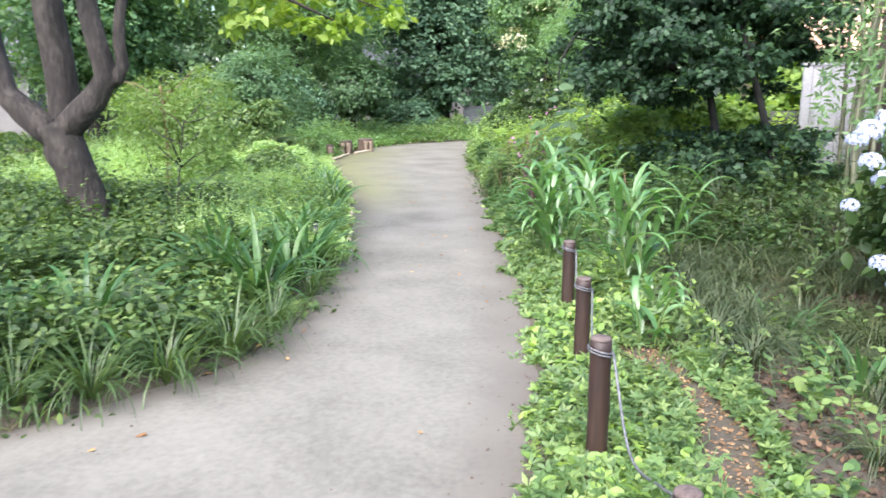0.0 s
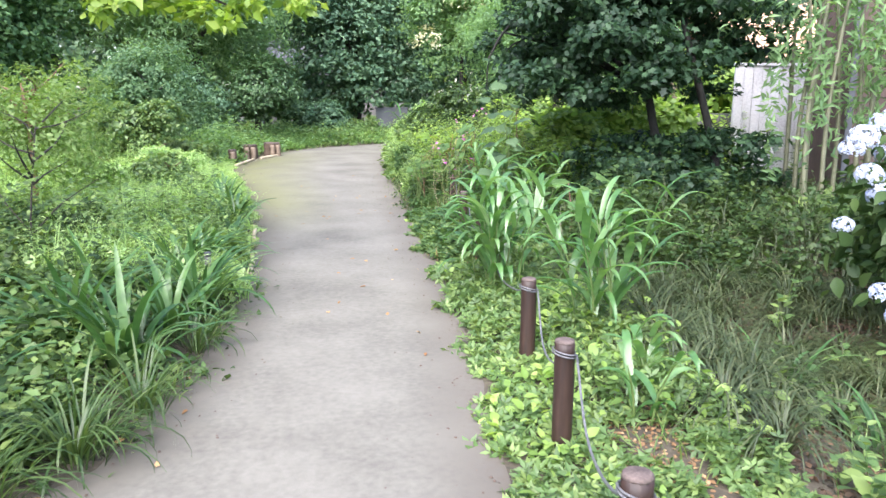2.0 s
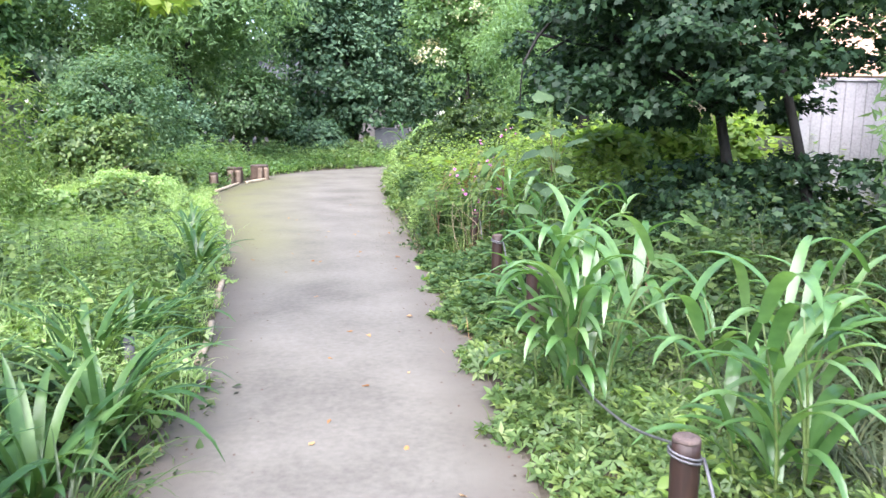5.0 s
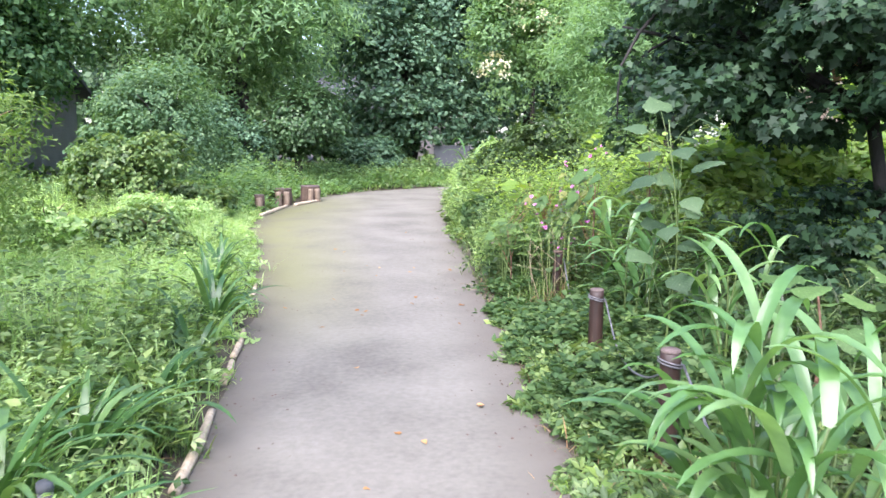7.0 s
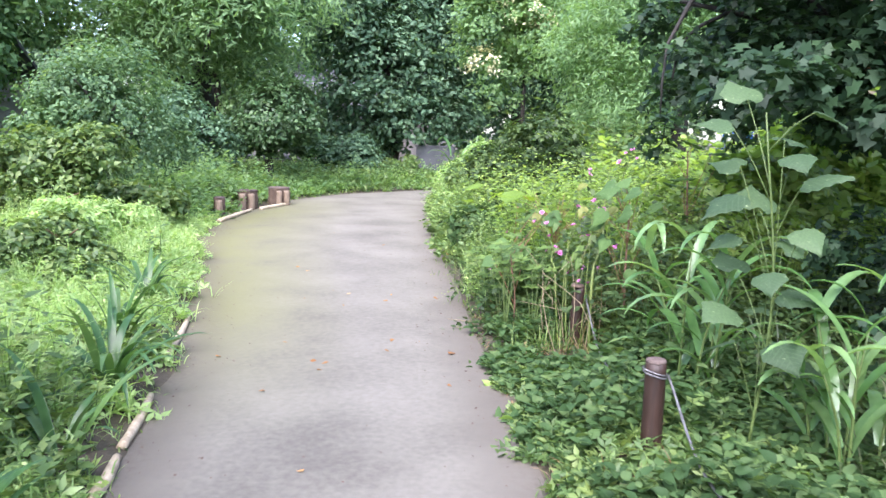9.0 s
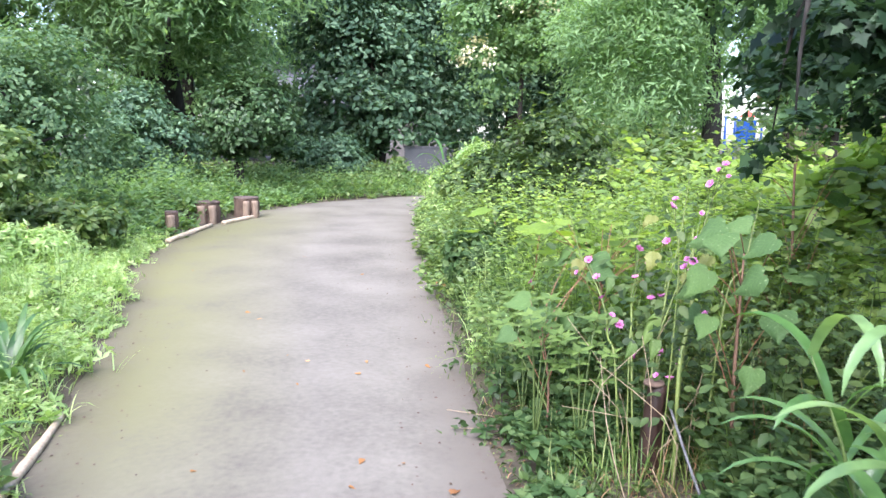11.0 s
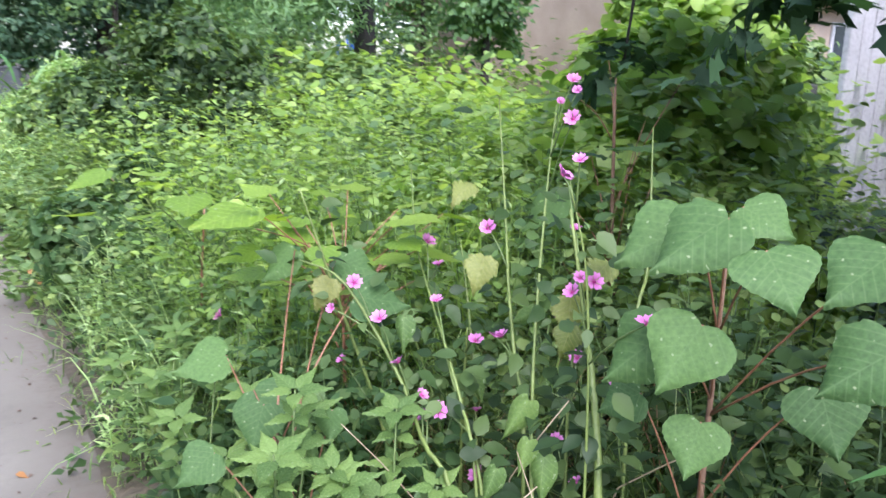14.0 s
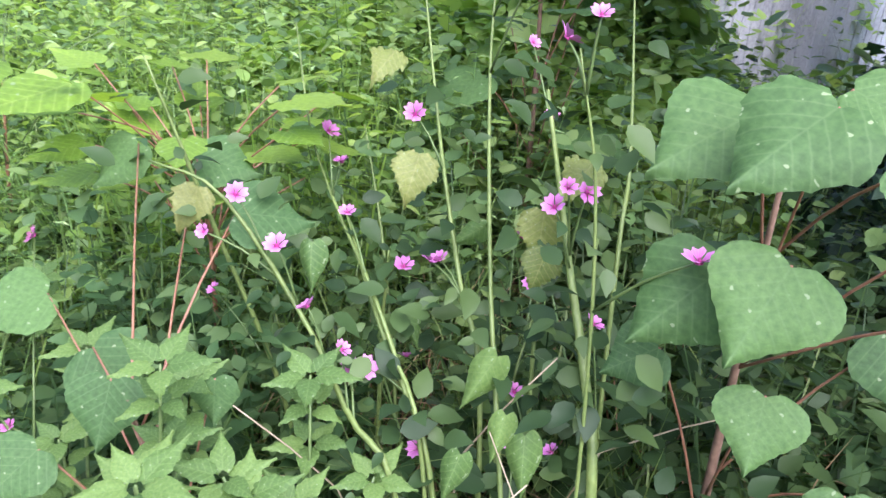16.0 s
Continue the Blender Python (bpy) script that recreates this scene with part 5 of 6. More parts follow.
# ---- plants with leaves that can be told apart ----
def heart_mesh(name, mat, width=0.52, wave=0.012, cup=0.07, fall=0.1, tooth=0.025, seed=0):
    """A broad heart-shaped leaf, one long, with toothed rims and shallow furrows between its side veins."""
    v, f, rows = [], [], 23
    cols = (-1, -0.75, -0.5, -0.25, 0, 0.25, 0.5, 0.75, 1)
    g = np.random.default_rng(seed)
    bend = g.normal(0, 0.03, 4)
    for i in range(rows):
        u = i / (rows - 1)
        y = -0.08 + 1.08 * u
        w_ = width * float(np.interp(u, [0, 0.05, 0.14, 0.26, 0.38, 0.46, 0.6, 0.76, 0.9, 1], [0.42, 0.74, 0.95, 1.02, 1.06, 0.94, 0.66, 0.36, 0.12, 0])) + 0.003
        for k in cols:
            notch = 0.09 * (1 - abs(k)) ** 1.5 * max(0, 1 - u * 4)
            rim = tooth * (i % 2 - 0.5) * (abs(k) == 1) + 0.02 * math.sin(i * 0.9 + 3 * k + seed)
            z = -cup * abs(k) ** 2 + 0.035 * abs(k) - fall * u * u + wave * math.cos((y - 0.45 * abs(k)) * 30) * (0.3 + abs(k)) + bend[0] * k + bend[1] * math.sin(3 * u + 2 * k) + (0.03 + bend[2]) * abs(k) * math.sin(5 * u + bend[3] * 60)
            v.append((k * w_ * (1 + rim), y + notch + tooth * 0.4 * (i % 2) * (abs(k) == 1), z))
    for i in range(rows - 1):
        for k in range(8):
            a = i * 9 + k
            f.append((a, a + 1, a + 10, a + 9))
    return mesh_of(name, v, f, mat, True)


DULL = heart_mesh("dull_heart_leaf", L_DULL, 0.48, 0.012, 0.08, 0.14, 0.03, 9)
HEART, HEART2, YOUNG, SICK = heart_mesh("heart_leaf", L_BIG, 0.54), heart_mesh("heart_leaf", L_BIG, 0.5, 0.015, 0.1, 0.16, 0.03, 4), heart_mesh("young_heart_leaf", L_YOUNG, 0.4, 0.008, 0.04, 0.05, 0.02, 2), heart_mesh("sick_leaf", L_SICK, 0.44, 0.06, 0.12, 0.3, 0.1, 3)


def leaf_pose(at, facing, tip, size):
    z = Vector(facing).normalized()
    y = Vector(tip)
    y = (y - y.dot(z) * z).normalized()
    x = y.cross(z)
    m = Matrix((x, y, z)).transposed().to_4x4()
    return Matrix.Translation(at) @ m @ Matrix.Diagonal((size, size, size, 1))


def broad_plant(name, at, label, stem, placed, mesh, stalk_mat, stem_mat, stem_r=0.012):
    """A sapling with a stem and single large leaves on long stalks. placed: leaf base, facing, tip and size, from the foot."""
    t = thing(name, at, label, "sapling")
    tube("stem", stem, (stem_r, stem_r * 0.8, stem_r * 0.4), stem_mat, t, n=10, sides=6)
    c = spline(stem, 30)
    for i, (p, fc, tip, size) in enumerate(placed):
        j = int(np.argmin(np.linalg.norm(c - np.array(p) + np.array([0, 0, 0.14]), axis=1)))
        j = max(4, j - (i * 5) % 9)
        mid = (c[j] + np.array(p)) / 2 + np.array([0, 0, 0.02])
        tube("stalk", [c[j], mid, p], (0.0024, 0.002, 0.0016), stalk_mat, t, n=6, sides=5)
        hang("leaf", HEART2 if mesh is HEART and i % 3 == 2 else mesh, t, at=leaf_pose(p, fc, tip, size))
    return t


def ring_leaves(n, z0, z1, r0, r1, size, up=0.8, seed=0, fall=-0.25, face=(0, 0)):
    g = np.random.default_rng(seed)
    out = []
    for i in range(n):
        a, u = i * 2.4 + g.uniform(-0.4, 0.4), i / max(1, n - 1)
        r = g.uniform(r0, r1)
        d = np.array([math.cos(a), math.sin(a), 0])
        out.append((tuple(d * r + [0, 0, z0 + (z1 - z0) * u]), tuple(-0.3 * d * (1 - up) + d * 0.45 * (1 - up) + [face[0] + g.normal(0, 0.2), face[1] + g.normal(0, 0.2), 1]), tuple(d + [0, 0, fall + g.normal(0, 0.15)]), size * g.uniform(0.7, 1.15)))
    return out


# the large-leaved sapling beside the flower patch
NEAR = [((1.283, 7.859, 0.954), (1.177, 7.855, 0.875)), ((1.301, 7.857, 0.786), (1.242, 7.834, 0.711)), ((1.299, 7.94, 0.915), (1.175, 7.976, 0.855)), ((1.323, 8.012, 0.769), (1.249, 8.051, 0.742)), ((1.387, 7.983, 1.081), (1.249, 8.035, 1.025)), ((1.335, 7.873, 1.115), (1.205, 7.911, 1.048)),
        ((1.283, 7.763, 1.094), (1.257, 7.69, 1.014)), ((1.424, 7.668, 1.095), (1.307, 7.69, 1.057)), ((1.366, 7.61, 0.985), (1.264, 7.655, 0.932)), ((1.371, 7.877, 1.129), (1.39, 7.79, 1.09)), ((1.52, 7.8, 0.82), (1.47, 7.72, 0.74)), ((1.44, 7.78, 0.62), (1.38, 7.74, 0.54))]
NEAR = [(a, (-0.6, -0.35, 0.55) if a[2] < 1.0 else ((-0.45, -0.3, 0.8) if a[1] > 7.7 else (-0.5, -0.2, 0.8)), tuple(q - p for p, q in zip(a, c)), 0.97 * math.dist(a, c)) for a, c in NEAR]
foot = (1.47, 7.96, 0.04)
broad_plant("large_leaved_sapling", foot, "sapling with large soft heart-shaped green leaves by the flowers", [(0, 0, 0), (-0.02, 0.0, 0.5), (-0.02, 0.0, 0.96)],
            [((p[0] - foot[0], p[1] - foot[1], p[2] - foot[2]), f_, t_, s_) for p, f_, t_, s_ in NEAR], HEART, REDSTALK, TWIG, 0.009)
# the tall one by the reeds, and a short one further back
broad_plant("large_leaved_sapling", (1.6, 6.45, 0.05), "tall thin sapling with drooping heart-shaped leaves among reeds", [(0, 0, 0), (0.05, 0, 0.7), (-0.03, 0.03, 1.44)], ring_leaves(20, 0.45, 1.5, 0.06, 0.26, 0.17, 0.8, 3, -0.4, (-0.15, -0.35)), DULL, STEM, STEM, 0.007)
broad_plant("large_leaved_sapling", (2.12, 5.65, 0.05), "low sapling with pale large leaves beside reeds", [(0, 0, 0), (0.02, 0, 0.3), (-0.02, 0, 0.62)], ring_leaves(9, 0.4, 0.68, 0.1, 0.26, 0.2, 0.9, 5), HEART, STEM, TWIG)
broad_plant("large_leaved_sapling", (2.15, 9.0, 0.05), "sapling with hanging large green leaves over the weeds", [(0, 0, 0), (0.02, 0, 0.5), (-0.02, 0, 1.25)], ring_leaves(12, 0.6, 1.3, 0.1, 0.25, 0.19, 0.9, 7), HEART, REDSTALK, TWIG)
# the yellow-green one at the edge of the patch
broad_plant("yellow_green_sapling", (1.22, 9.12, 0.03), "sapling with flat yellow-green leaves on reddish stalks", [(0, 0, 0), (0.0, 0.0, 0.4), (-0.01, -0.01, 0.72)],
            ring_leaves(18, 0.76, 0.93, 0.1, 0.36, 0.16, 1.0, 11, -0.04) + ring_leaves(5, 0.66, 0.72, 0.1, 0.24, 0.15, 0.9, 12, -0.3), YOUNG, REDSTALK, REDSTALK, 0.007)
broad_plant("yellow_green_sapling", (1.0, 10.0, 0.03), "second sapling with flat yellow-green leaves", [(0, 0, 0), (0.0, 0.0, 0.4), (0.03, 0.0, 0.75)], ring_leaves(14, 0.72, 0.95, 0.1, 0.4, 0.17, 1.0, 13, -0.12), YOUNG, STEM, REDSTALK, 0.007)
broad_plant("large_leaved_sapling", (0.85, 8.5, 0.03), "small sapling with a few dark heart-shaped leaves", [(0, 0, 0), (0.0, 0, 0.3), (-0.05, 0, 0.6)], [((-0.02, 0.239, 0.559), (-0.5, -0.6, 0.6), (0.02, -0.1, -0.063), 0.125), ((0.278, 0.459, 0.782), (-0.3, -0.4, 0.85), (0.092, -0.09, -0.02), 0.13), ((0.197, 0.546, 0.801), (-0.4, -0.4, 0.7), (-0.09, 0.01, -0.08), 0.12), ((-0.023, 0.467, 0.565), (-0.2, -0.4, 0.9), (-0.107, 0.05, -0.08), 0.14), ((-0.06, 0.03, 0.62), (-0.5, -0.6, 0.6), (-0.2, -0.1, -0.9), 0.10), ((0.07, -0.02, 0.6), (-0.5, -0.5, 0.6), (0.1, 0, -1), 0.07), ((0.2, 0.15, 0.78), (-0.2, -0.5, 0.9), (0.6, -0.1, -0.4), 0.13), ((-0.15, 0.1, 0.5), (-0.3, -0.5, 0.8), (-0.6, 0, -0.5), 0.1)], HEART, REDSTALK, TWIG, 0.006)


def whorl_plant(at, tops, seed):
    """Fresh shoots that end in whorls of toothed leaflets."""
    g = np.random.default_rng(seed)
    t = thing("creeper_shoot", at, "fresh light green shoot with whorled toothed leaflets", "weed", "fresh shoots at the patch's edge")
    for p in tops:
        tube("stem", [(0, 0, 0), (p[0] * 0.4, p[1] * 0.4, p[2] * 0.6), p], (0.004, 0.0035, 0.002), STEM, t, n=6, sides=5)
        for ring, (m, s, dz) in enumerate(((5, 0.062, 0.0), (4, 0.05, -0.05), (5, 0.055, -0.12))):
            a0 = g.uniform(0, 6)
            for i in range(m):
                a = a0 + i * 2 * math.pi / m
                d = np.array([math.cos(a), math.sin(a), -0.1 + g.normal(0, 0.2)])
                q = np.array(p) + [0, 0, dz] + d * 0.012
                hang("leaflet", LEAFLET, t, at=leaf_pose(tuple(q), (-0.35 * d[0] - 0.2, -0.35 * d[1] - 0.2, 1), tuple(d), s * g.uniform(0.8, 1.15)))
    return t


LEAFLET = heart_mesh("leaflet", L_FRESH, 0.26, 0.02)
whorl_plant((0.78, 8.40, 0.03), [(0.04, 0.02, 0.69), (0.10, 0.10, 0.60), (-0.04, -0.08, 0.60), (-0.06, -0.15, 0.66), (0.08, -0.12, 0.55)], 1)
whorl_plant((0.95, 8.28, 0.03), [(-0.02, 0.0, 0.5), (0.07, 0.1, 0.62), (-0.1, 0.04, 0.56), (0.1, -0.02, 0.5)], 2)
whorl_plant((0.78, 8.75, 0.03), [(-0.02, 0.0, 0.4), (0.07, 0.1, 0.5), (-0.1, 0.14, 0.46)], 3)
whorl_plant((0.72, 9.3, 0.03), [(-0.02, 0.0, 0.4), (0.07, 0.1, 0.5), (-0.1, 0.14, 0.42), (0.15, -0.1, 0.5)], 4)


# mallow flowers: five striped petals round a dark throat
def petal_mesh():
    v, f = [], []
    for k in range(5):
        a0 = k * 2 * math.pi / 5
        b0 = len(v)
        for i, (r, spread, z) in enumerate(((0.1, 0.3, 0.0), (0.4, 0.5, 0.2), (0.72, 0.6, 0.4), (1.0, 0.58, 0.46))):
            for j, q in enumerate((-1, -0.5, 0, 0.5, 1)):
                rr = r * ((0.76, 1.0, 0.84, 1.02, 0.74)[j] if i == 3 else 1.0)
                a = a0 + q * spread
                v.append((rr * math.cos(a), rr * math.sin(a), z + (0.07 if j % 2 else -0.05) * r * (i > 1) - 0.06 * q * r))
        for i in range(3):
            for q in range(4):
                c = b0 + i * 5 + q
                f.append((c, c + 1, c + 6, c + 5))
    return mesh_of("petals", v, f, PINK, True)


PETALS = petal_mesh()
bm = bmesh.new()
bmesh.ops.create_cone(bm, segments=8, radius1=0.25, radius2=0.05, depth=0.35, cap_ends=True, matrix=Matrix.Translation((0, 0, 0.12)))
THROAT = bpy.data.meshes.new("throat")
bm.to_mesh(THROAT), bm.free()
THROAT.materials.append(MAGENTA)
ARROW = heart_mesh("arrow_leaf", L_FRESH, 0.26, 0.01, 0.1, 0.12, 0.02, 6)
BLOOMS = [(1.242, 8.164, 1.148), (1.237, 8.114, 1.18), (1.4, 8.303, 1.006), (1.303, 8.762, 0.89), (1.356, 8.793, 0.814), (1.348, 8.18, 0.93), (1.33, 8.2, 0.935), (1.027, 8.602, 0.86), (1.051, 8.523, 0.796), (1.293, 8.508, 0.706), (1.328, 8.453, 0.731), (1.315, 8.46, 0.728), (1.492, 8.376, 0.673), (1.431, 8.193, 0.689),
          (1.094, 8.409, 0.653), (1.105, 8.4, 0.62), (1.128, 8.394, 0.615), (1.269, 8.46, 0.555), (1.362, 8.282, 0.54), (1.26, 7.95, 0.93), (0.71, 8.861, 0.411), (0.984, 8.63, 0.798), (1.24, 8.17, 0.56), (1.2, 8.09, 0.49), (1.25, 8.08, 0.48), (1.33, 8.22, 0.9), (0.85, 9.1, 0.66), (1.09, 8.43, 0.58), (1.62, 8.6, 1.3), (1.69, 8.73, 1.24), (1.55, 8.5, 1.28), (1.5, 8.45, 1.22), (1.12, 8.9, 0.55), (1.38, 8.6, 0.95), (1.31, 8.15, 0.52), (1.17, 8.3, 0.5), (1.06, 8.45, 0.72), (1.45, 8.4, 1.1), (1.25, 8.62, 0.78), (1.36, 8.3, 0.82)]
STEMS = [[(1.1, 8.17, 0), (1.073, 8.238, 0.497), (1.063, 8.339, 0.58), (1.085, 8.499, 0.666), (1.015, 8.628, 0.854), (0.95, 8.74, 0.89)], [(1.12, 8.15, 0), (1.136, 8.259, 0.534), (1.171, 8.37, 0.629), (1.197, 8.484, 0.716), (1.27, 8.682, 0.766), (1.307, 8.83, 0.878), (1.384, 9.006, 1.06)], [(1.15, 8.14, 0), (1.144, 8.242, 0.49), (1.17, 8.345, 0.585), (1.2, 8.472, 0.673), (1.298, 8.717, 0.794)],
         [(1.2, 8.16, 0), (1.258, 8.263, 0.584), (1.309, 8.373, 0.704), (1.364, 8.483, 0.83), (1.436, 8.605, 0.953), (1.53, 8.789, 1.25)], [(1.18, 8.04, 0), (1.202, 8.154, 0.508), (1.332, 8.336, 0.755), (1.525, 8.564, 1.026), (1.62, 8.66, 1.24)], [(1.26, 7.99, 0), (1.27, 8.042, 0.528), (1.313, 8.108, 0.662), (1.36, 8.2, 0.8), (1.38, 8.3, 1.05)], [(1.4, 8.1, 0), (1.5, 8.212, 0.759), (1.597, 8.282, 0.909), (1.7, 8.4, 1.2)], [(0.95, 8.5, 0), (0.8, 8.7, 0.3), (0.72, 8.85, 0.4)], [(1.2, 8.0, 0), (1.24, 8.05, 0.6), (1.26, 8.1, 0.95), (1.24, 8.14, 1.14)]]
gm = np.random.default_rng(5)
for _ in range(5):
    x0, y0 = 1.0 + gm.uniform(0, 0.45), 8.15 + gm.uniform(0, 0.5)
    h_, dx, dy = gm.uniform(0.6, 1.1), gm.normal(0.05, 0.16), gm.normal(0.15, 0.16)
    STEMS.append([(x0, y0, 0), (x0 + dx * 0.25, y0 + dy * 0.25, h_ * 0.4), (x0 + dx * 0.6 + gm.normal(0, 0.02), y0 + dy * 0.6, h_ * 0.75), (x0 + dx, y0 + dy, h_)])
allc = [spline(s_, 40) for s_ in STEMS]
roots = [thing("mallow_plant", s_[0], "tall mallow with thick green stem and striped pink flowers", "flower", "mallows in the patch") for s_ in STEMS]
for s_, root in zip(STEMS, roots):
    tube("stem", [np.array(p) - s_[0] for p in s_], (lambda q: (q, q * 0.95, q * 0.8, q * 0.35))(0.0085 if root is roots[5] else 0.003 if root is roots[8] else gm.uniform(0.0038, 0.0058)), MALLOWSTEM, root, n=20, sides=7, rough=0.06)
for p in BLOOMS:
    k = int(np.argmin([np.linalg.norm(c - p, axis=1).min() for c in allc]))
    c, root, o = allc[k], roots[k], np.array(STEMS[k][0])
    q = c[max(0, int(np.argmin(np.linalg.norm(c - p, axis=1))) - 4)]
    tube("stalk", [q - o, (q + np.array(p)) / 2 - o + [0, 0, 0.01], np.array(p) - o], (0.0025, 0.002, 0.0015), STEM, root, n=5, sides=4)
    m = look(Vector(p) - Vector(o), Vector(p) - Vector(o) + Vector((0.3 + gm.normal(0, 0.45), 0.3 + gm.normal(0, 0.45), -0.8))) @ Matrix.Diagonal((*[0.0185 * gm.uniform(0.65, 1.2)] * 3, 1))
    fl = hang("flower", PETALS, root, "pink striped five-petalled flower", m)
    hang("throat", THROAT, fl)
for k, (c, root) in enumerate(zip(allc, roots)):
    n = 34
    j = gm.integers(5, 38, n)
    az = gm.uniform(0, 6.3, n)
    d = np.stack([np.cos(az), np.sin(az), gm.normal(0.1, 0.3, n)], -1)
    pos = c[j] + d * gm.uniform(0.02, 0.09, n)[:, None] - np.array(STEMS[k][0])
    fc = np.stack([gm.normal(-0.3, 0.5, n), gm.normal(-0.4, 0.5, n), np.ones(n)], -1)
    hang("foliage", mesh_of("foliage", *leaves(FINE, pos, fc, 0.045 * gm.uniform(0.5, 1.4, n), d), L_DARK), root)
for p, fc, tip, s_ in (((1.37, 8.27, 0.87), (-0.6, -0.6, 0.4), (0, 0.05, -1), 0.085), ((1.35, 8.24, 0.82), (-0.6, -0.5, 0.4), (-0.3, 0.1, -1), 0.07), ((1.45, 8.25, 0.94), (-0.3, -0.4, 0.8), (-0.5, 0.1, -0.5), 0.08), ((1.29, 8.477, 0.92), (-0.5, -0.6, 0.6), (-0.07, -0.04, -0.07), 0.085), ((1.31, 8.575, 1.069), (-0.2, -0.4, 0.9), (-0.3, 0, -0.4), 0.07), ((1.02, 8.72, 0.84), (-0.4, -0.6, 0.5), (-0.5, 0, -0.8), 0.08)):
    k = int(np.argmin([np.linalg.norm(c - p, axis=1).min() for c in allc]))
    hang("withered_leaf", SICK, roots[k], "yellowing spotted leaf", leaf_pose(tuple(np.array(p) - STEMS[k][0]), fc, tip, s_))
for p, tip in (((1.17, 8.13, 0.66), (-0.3, 0.0, -0.9)), ((1.19, 8.11, 0.63), (0.1, 0.0, -1)), ((1.12, 8.16, 0.6), (-0.4, 0, -0.8)), ((1.22, 8.2, 0.7), (-0.6, 0, -0.5)), ((1.1, 8.5, 0.8), (-0.1, -0.2, -0.9)), ((1.25, 8.45, 0.66), (0.3, -0.2, -0.8)), ((1.38, 8.4, 0.8), (-0.7, 0.3, -0.3))):
    k = int(np.argmin([np.linalg.norm(c - p, axis=1).min() for c in allc]))
    hang("leaf", ARROW, roots[k], "long grey-green arrow-shaped leaf", leaf_pose(tuple(np.array(p) - STEMS[k][0]), (-0.7, -0.5, 0.4), tip, float(gm.uniform(0.07, 0.1))))
dead = thing("dry_stalks", (1.25, 8.0, 0.02), "thin dry straw-coloured stalks among the flowers", "dry stalks")
for _ in range(14):
    x0, y0 = gm.normal(0.0, 0.14), gm.normal(0.05, 0.14)
    L_ = gm.uniform(0.3, 0.75)
    tube("stalk", [(x0, y0, 0), (x0 + gm.normal(0, 0.05), y0 + gm.normal(0, 0.05), L_ * 0.6), (x0 + gm.normal(0, 0.16), y0 + gm.normal(0, 0.16), L_)], (0.0025, 0.002, 0.001), DRYSTEM, dead, n=6, sides=4)


# reeds with broad arching blades
def blade_part(root, base, az, lean, length, width, droop, mat, seg=9):
    v, f = blades(np.array([base]), np.array([az]), np.array([lean]), np.array([length]), np.array([width]), np.array([droop]), seg)
    return hang("blade", mesh_of("blade", v, f, mat, True), root)


def reed_clump(at, culms, height, seed, label, spread=0.085):
    g = np.random.default_rng(seed)
    t = thing("reed_clump", at, label, "reed", "reeds behind the posts")
    for _ in range(culms):
        bx, by = g.normal(0, spread, 2)
        h = height * g.uniform(0.5, 0.85)
        lx_, ly_ = bx * 0.8 + g.normal(0, 0.05), by * 0.8 + g.normal(0, 0.05)
        tube("culm", [(bx, by, 0), (bx + lx_ * 0.3, by + ly_ * 0.3, h * 0.55), (bx + lx_, by + ly_, h)], (0.007, 0.006, 0.003), STEM, t, n=7, sides=5)
        k = int(g.integers(5, 8))
        for i in range(k):
            u = 0.25 + 0.75 * i / (k - 1)
            az = i * math.pi + g.normal(0, 0.7) + g.uniform(0, 6)
            p = (bx + lx_ * u * u, by + ly_ * u * u, h * u)
            blade_part(t, p, az, g.uniform(0.25, 0.6), height * g.uniform(0.36, 0.56), g.uniform(0.038, 0.06), g.uniform(1.2, 2.4), L_REED)
    return t


reed_clump((1.17, 3.95, 0.03), 17, 0.98, 1, "dense clump of tall reeds with broad arching pale green blades")
reed_clump((1.72, 2.88, 0.0), 8, 0.98, 2, "clump of tall reeds leaning over the ditch")
reed_clump((2.05, 3.95, 0.0), 4, 1.0, 3, "looser clump of tall reeds behind another")
reed_clump((1.55, 7.05, 0.03), 7, 1.0, 4, "clump of tall reeds behind the wired posts")
reed_clump((1.95, 6.3, 0.03), 6, 0.9, 5, "clump of reeds in the shade of the lobed tree")
reed_clump((1.55, 1.75, 0.0), 4, 0.5, 6, "low young reeds in the leaf carpet")
reed_clump((1.75, 17.3, 0.03), 14, 1.45, 8, "tall far clump of narrow reeds above the weeds", 0.3)


def strap_clump(at, n, length, width, seed, label, droop=1.6, mat=L_STRAP, group="strap-leaved clumps on the bank"):
    g = np.random.default_rng(seed)
    t = thing("strap_leaf_clump", at, label, "plant", group)
    for i in range(n):
        az = g.uniform(0, 2 * math.pi)
        r = abs(g.normal(0, 0.06))
        blade_part(t, (r * math.cos(az), r * math.sin(az), 0), az + g.normal(0, 0.3), g.uniform(0.05, 0.75), length * g.uniform(0.65, 1.15), width * g.uniform(0.7, 1.2), g.uniform(0.3, 1.0) * droop, mat, 8)
    return t


for i, (x, y, n, ln) in enumerate(STRAPS):
    strap_clump((x, y, float(land(x, y)) - 0.01), int(n * 1.35), ln, 0.04, 20 + i, "clump of long glossy green strap leaves on the bank's edge", 2.1)
for i, (x, y, n) in enumerate(TUFTS):
    strap_clump((x, y, float(land(x, y)) - 0.005), int(n * 1.3), 0.5, 0.011, 50 + i, "low tuft of fine arching grass-like leaves at the path", 3.1, L_TUFT, "fine tufts at the path's edge")
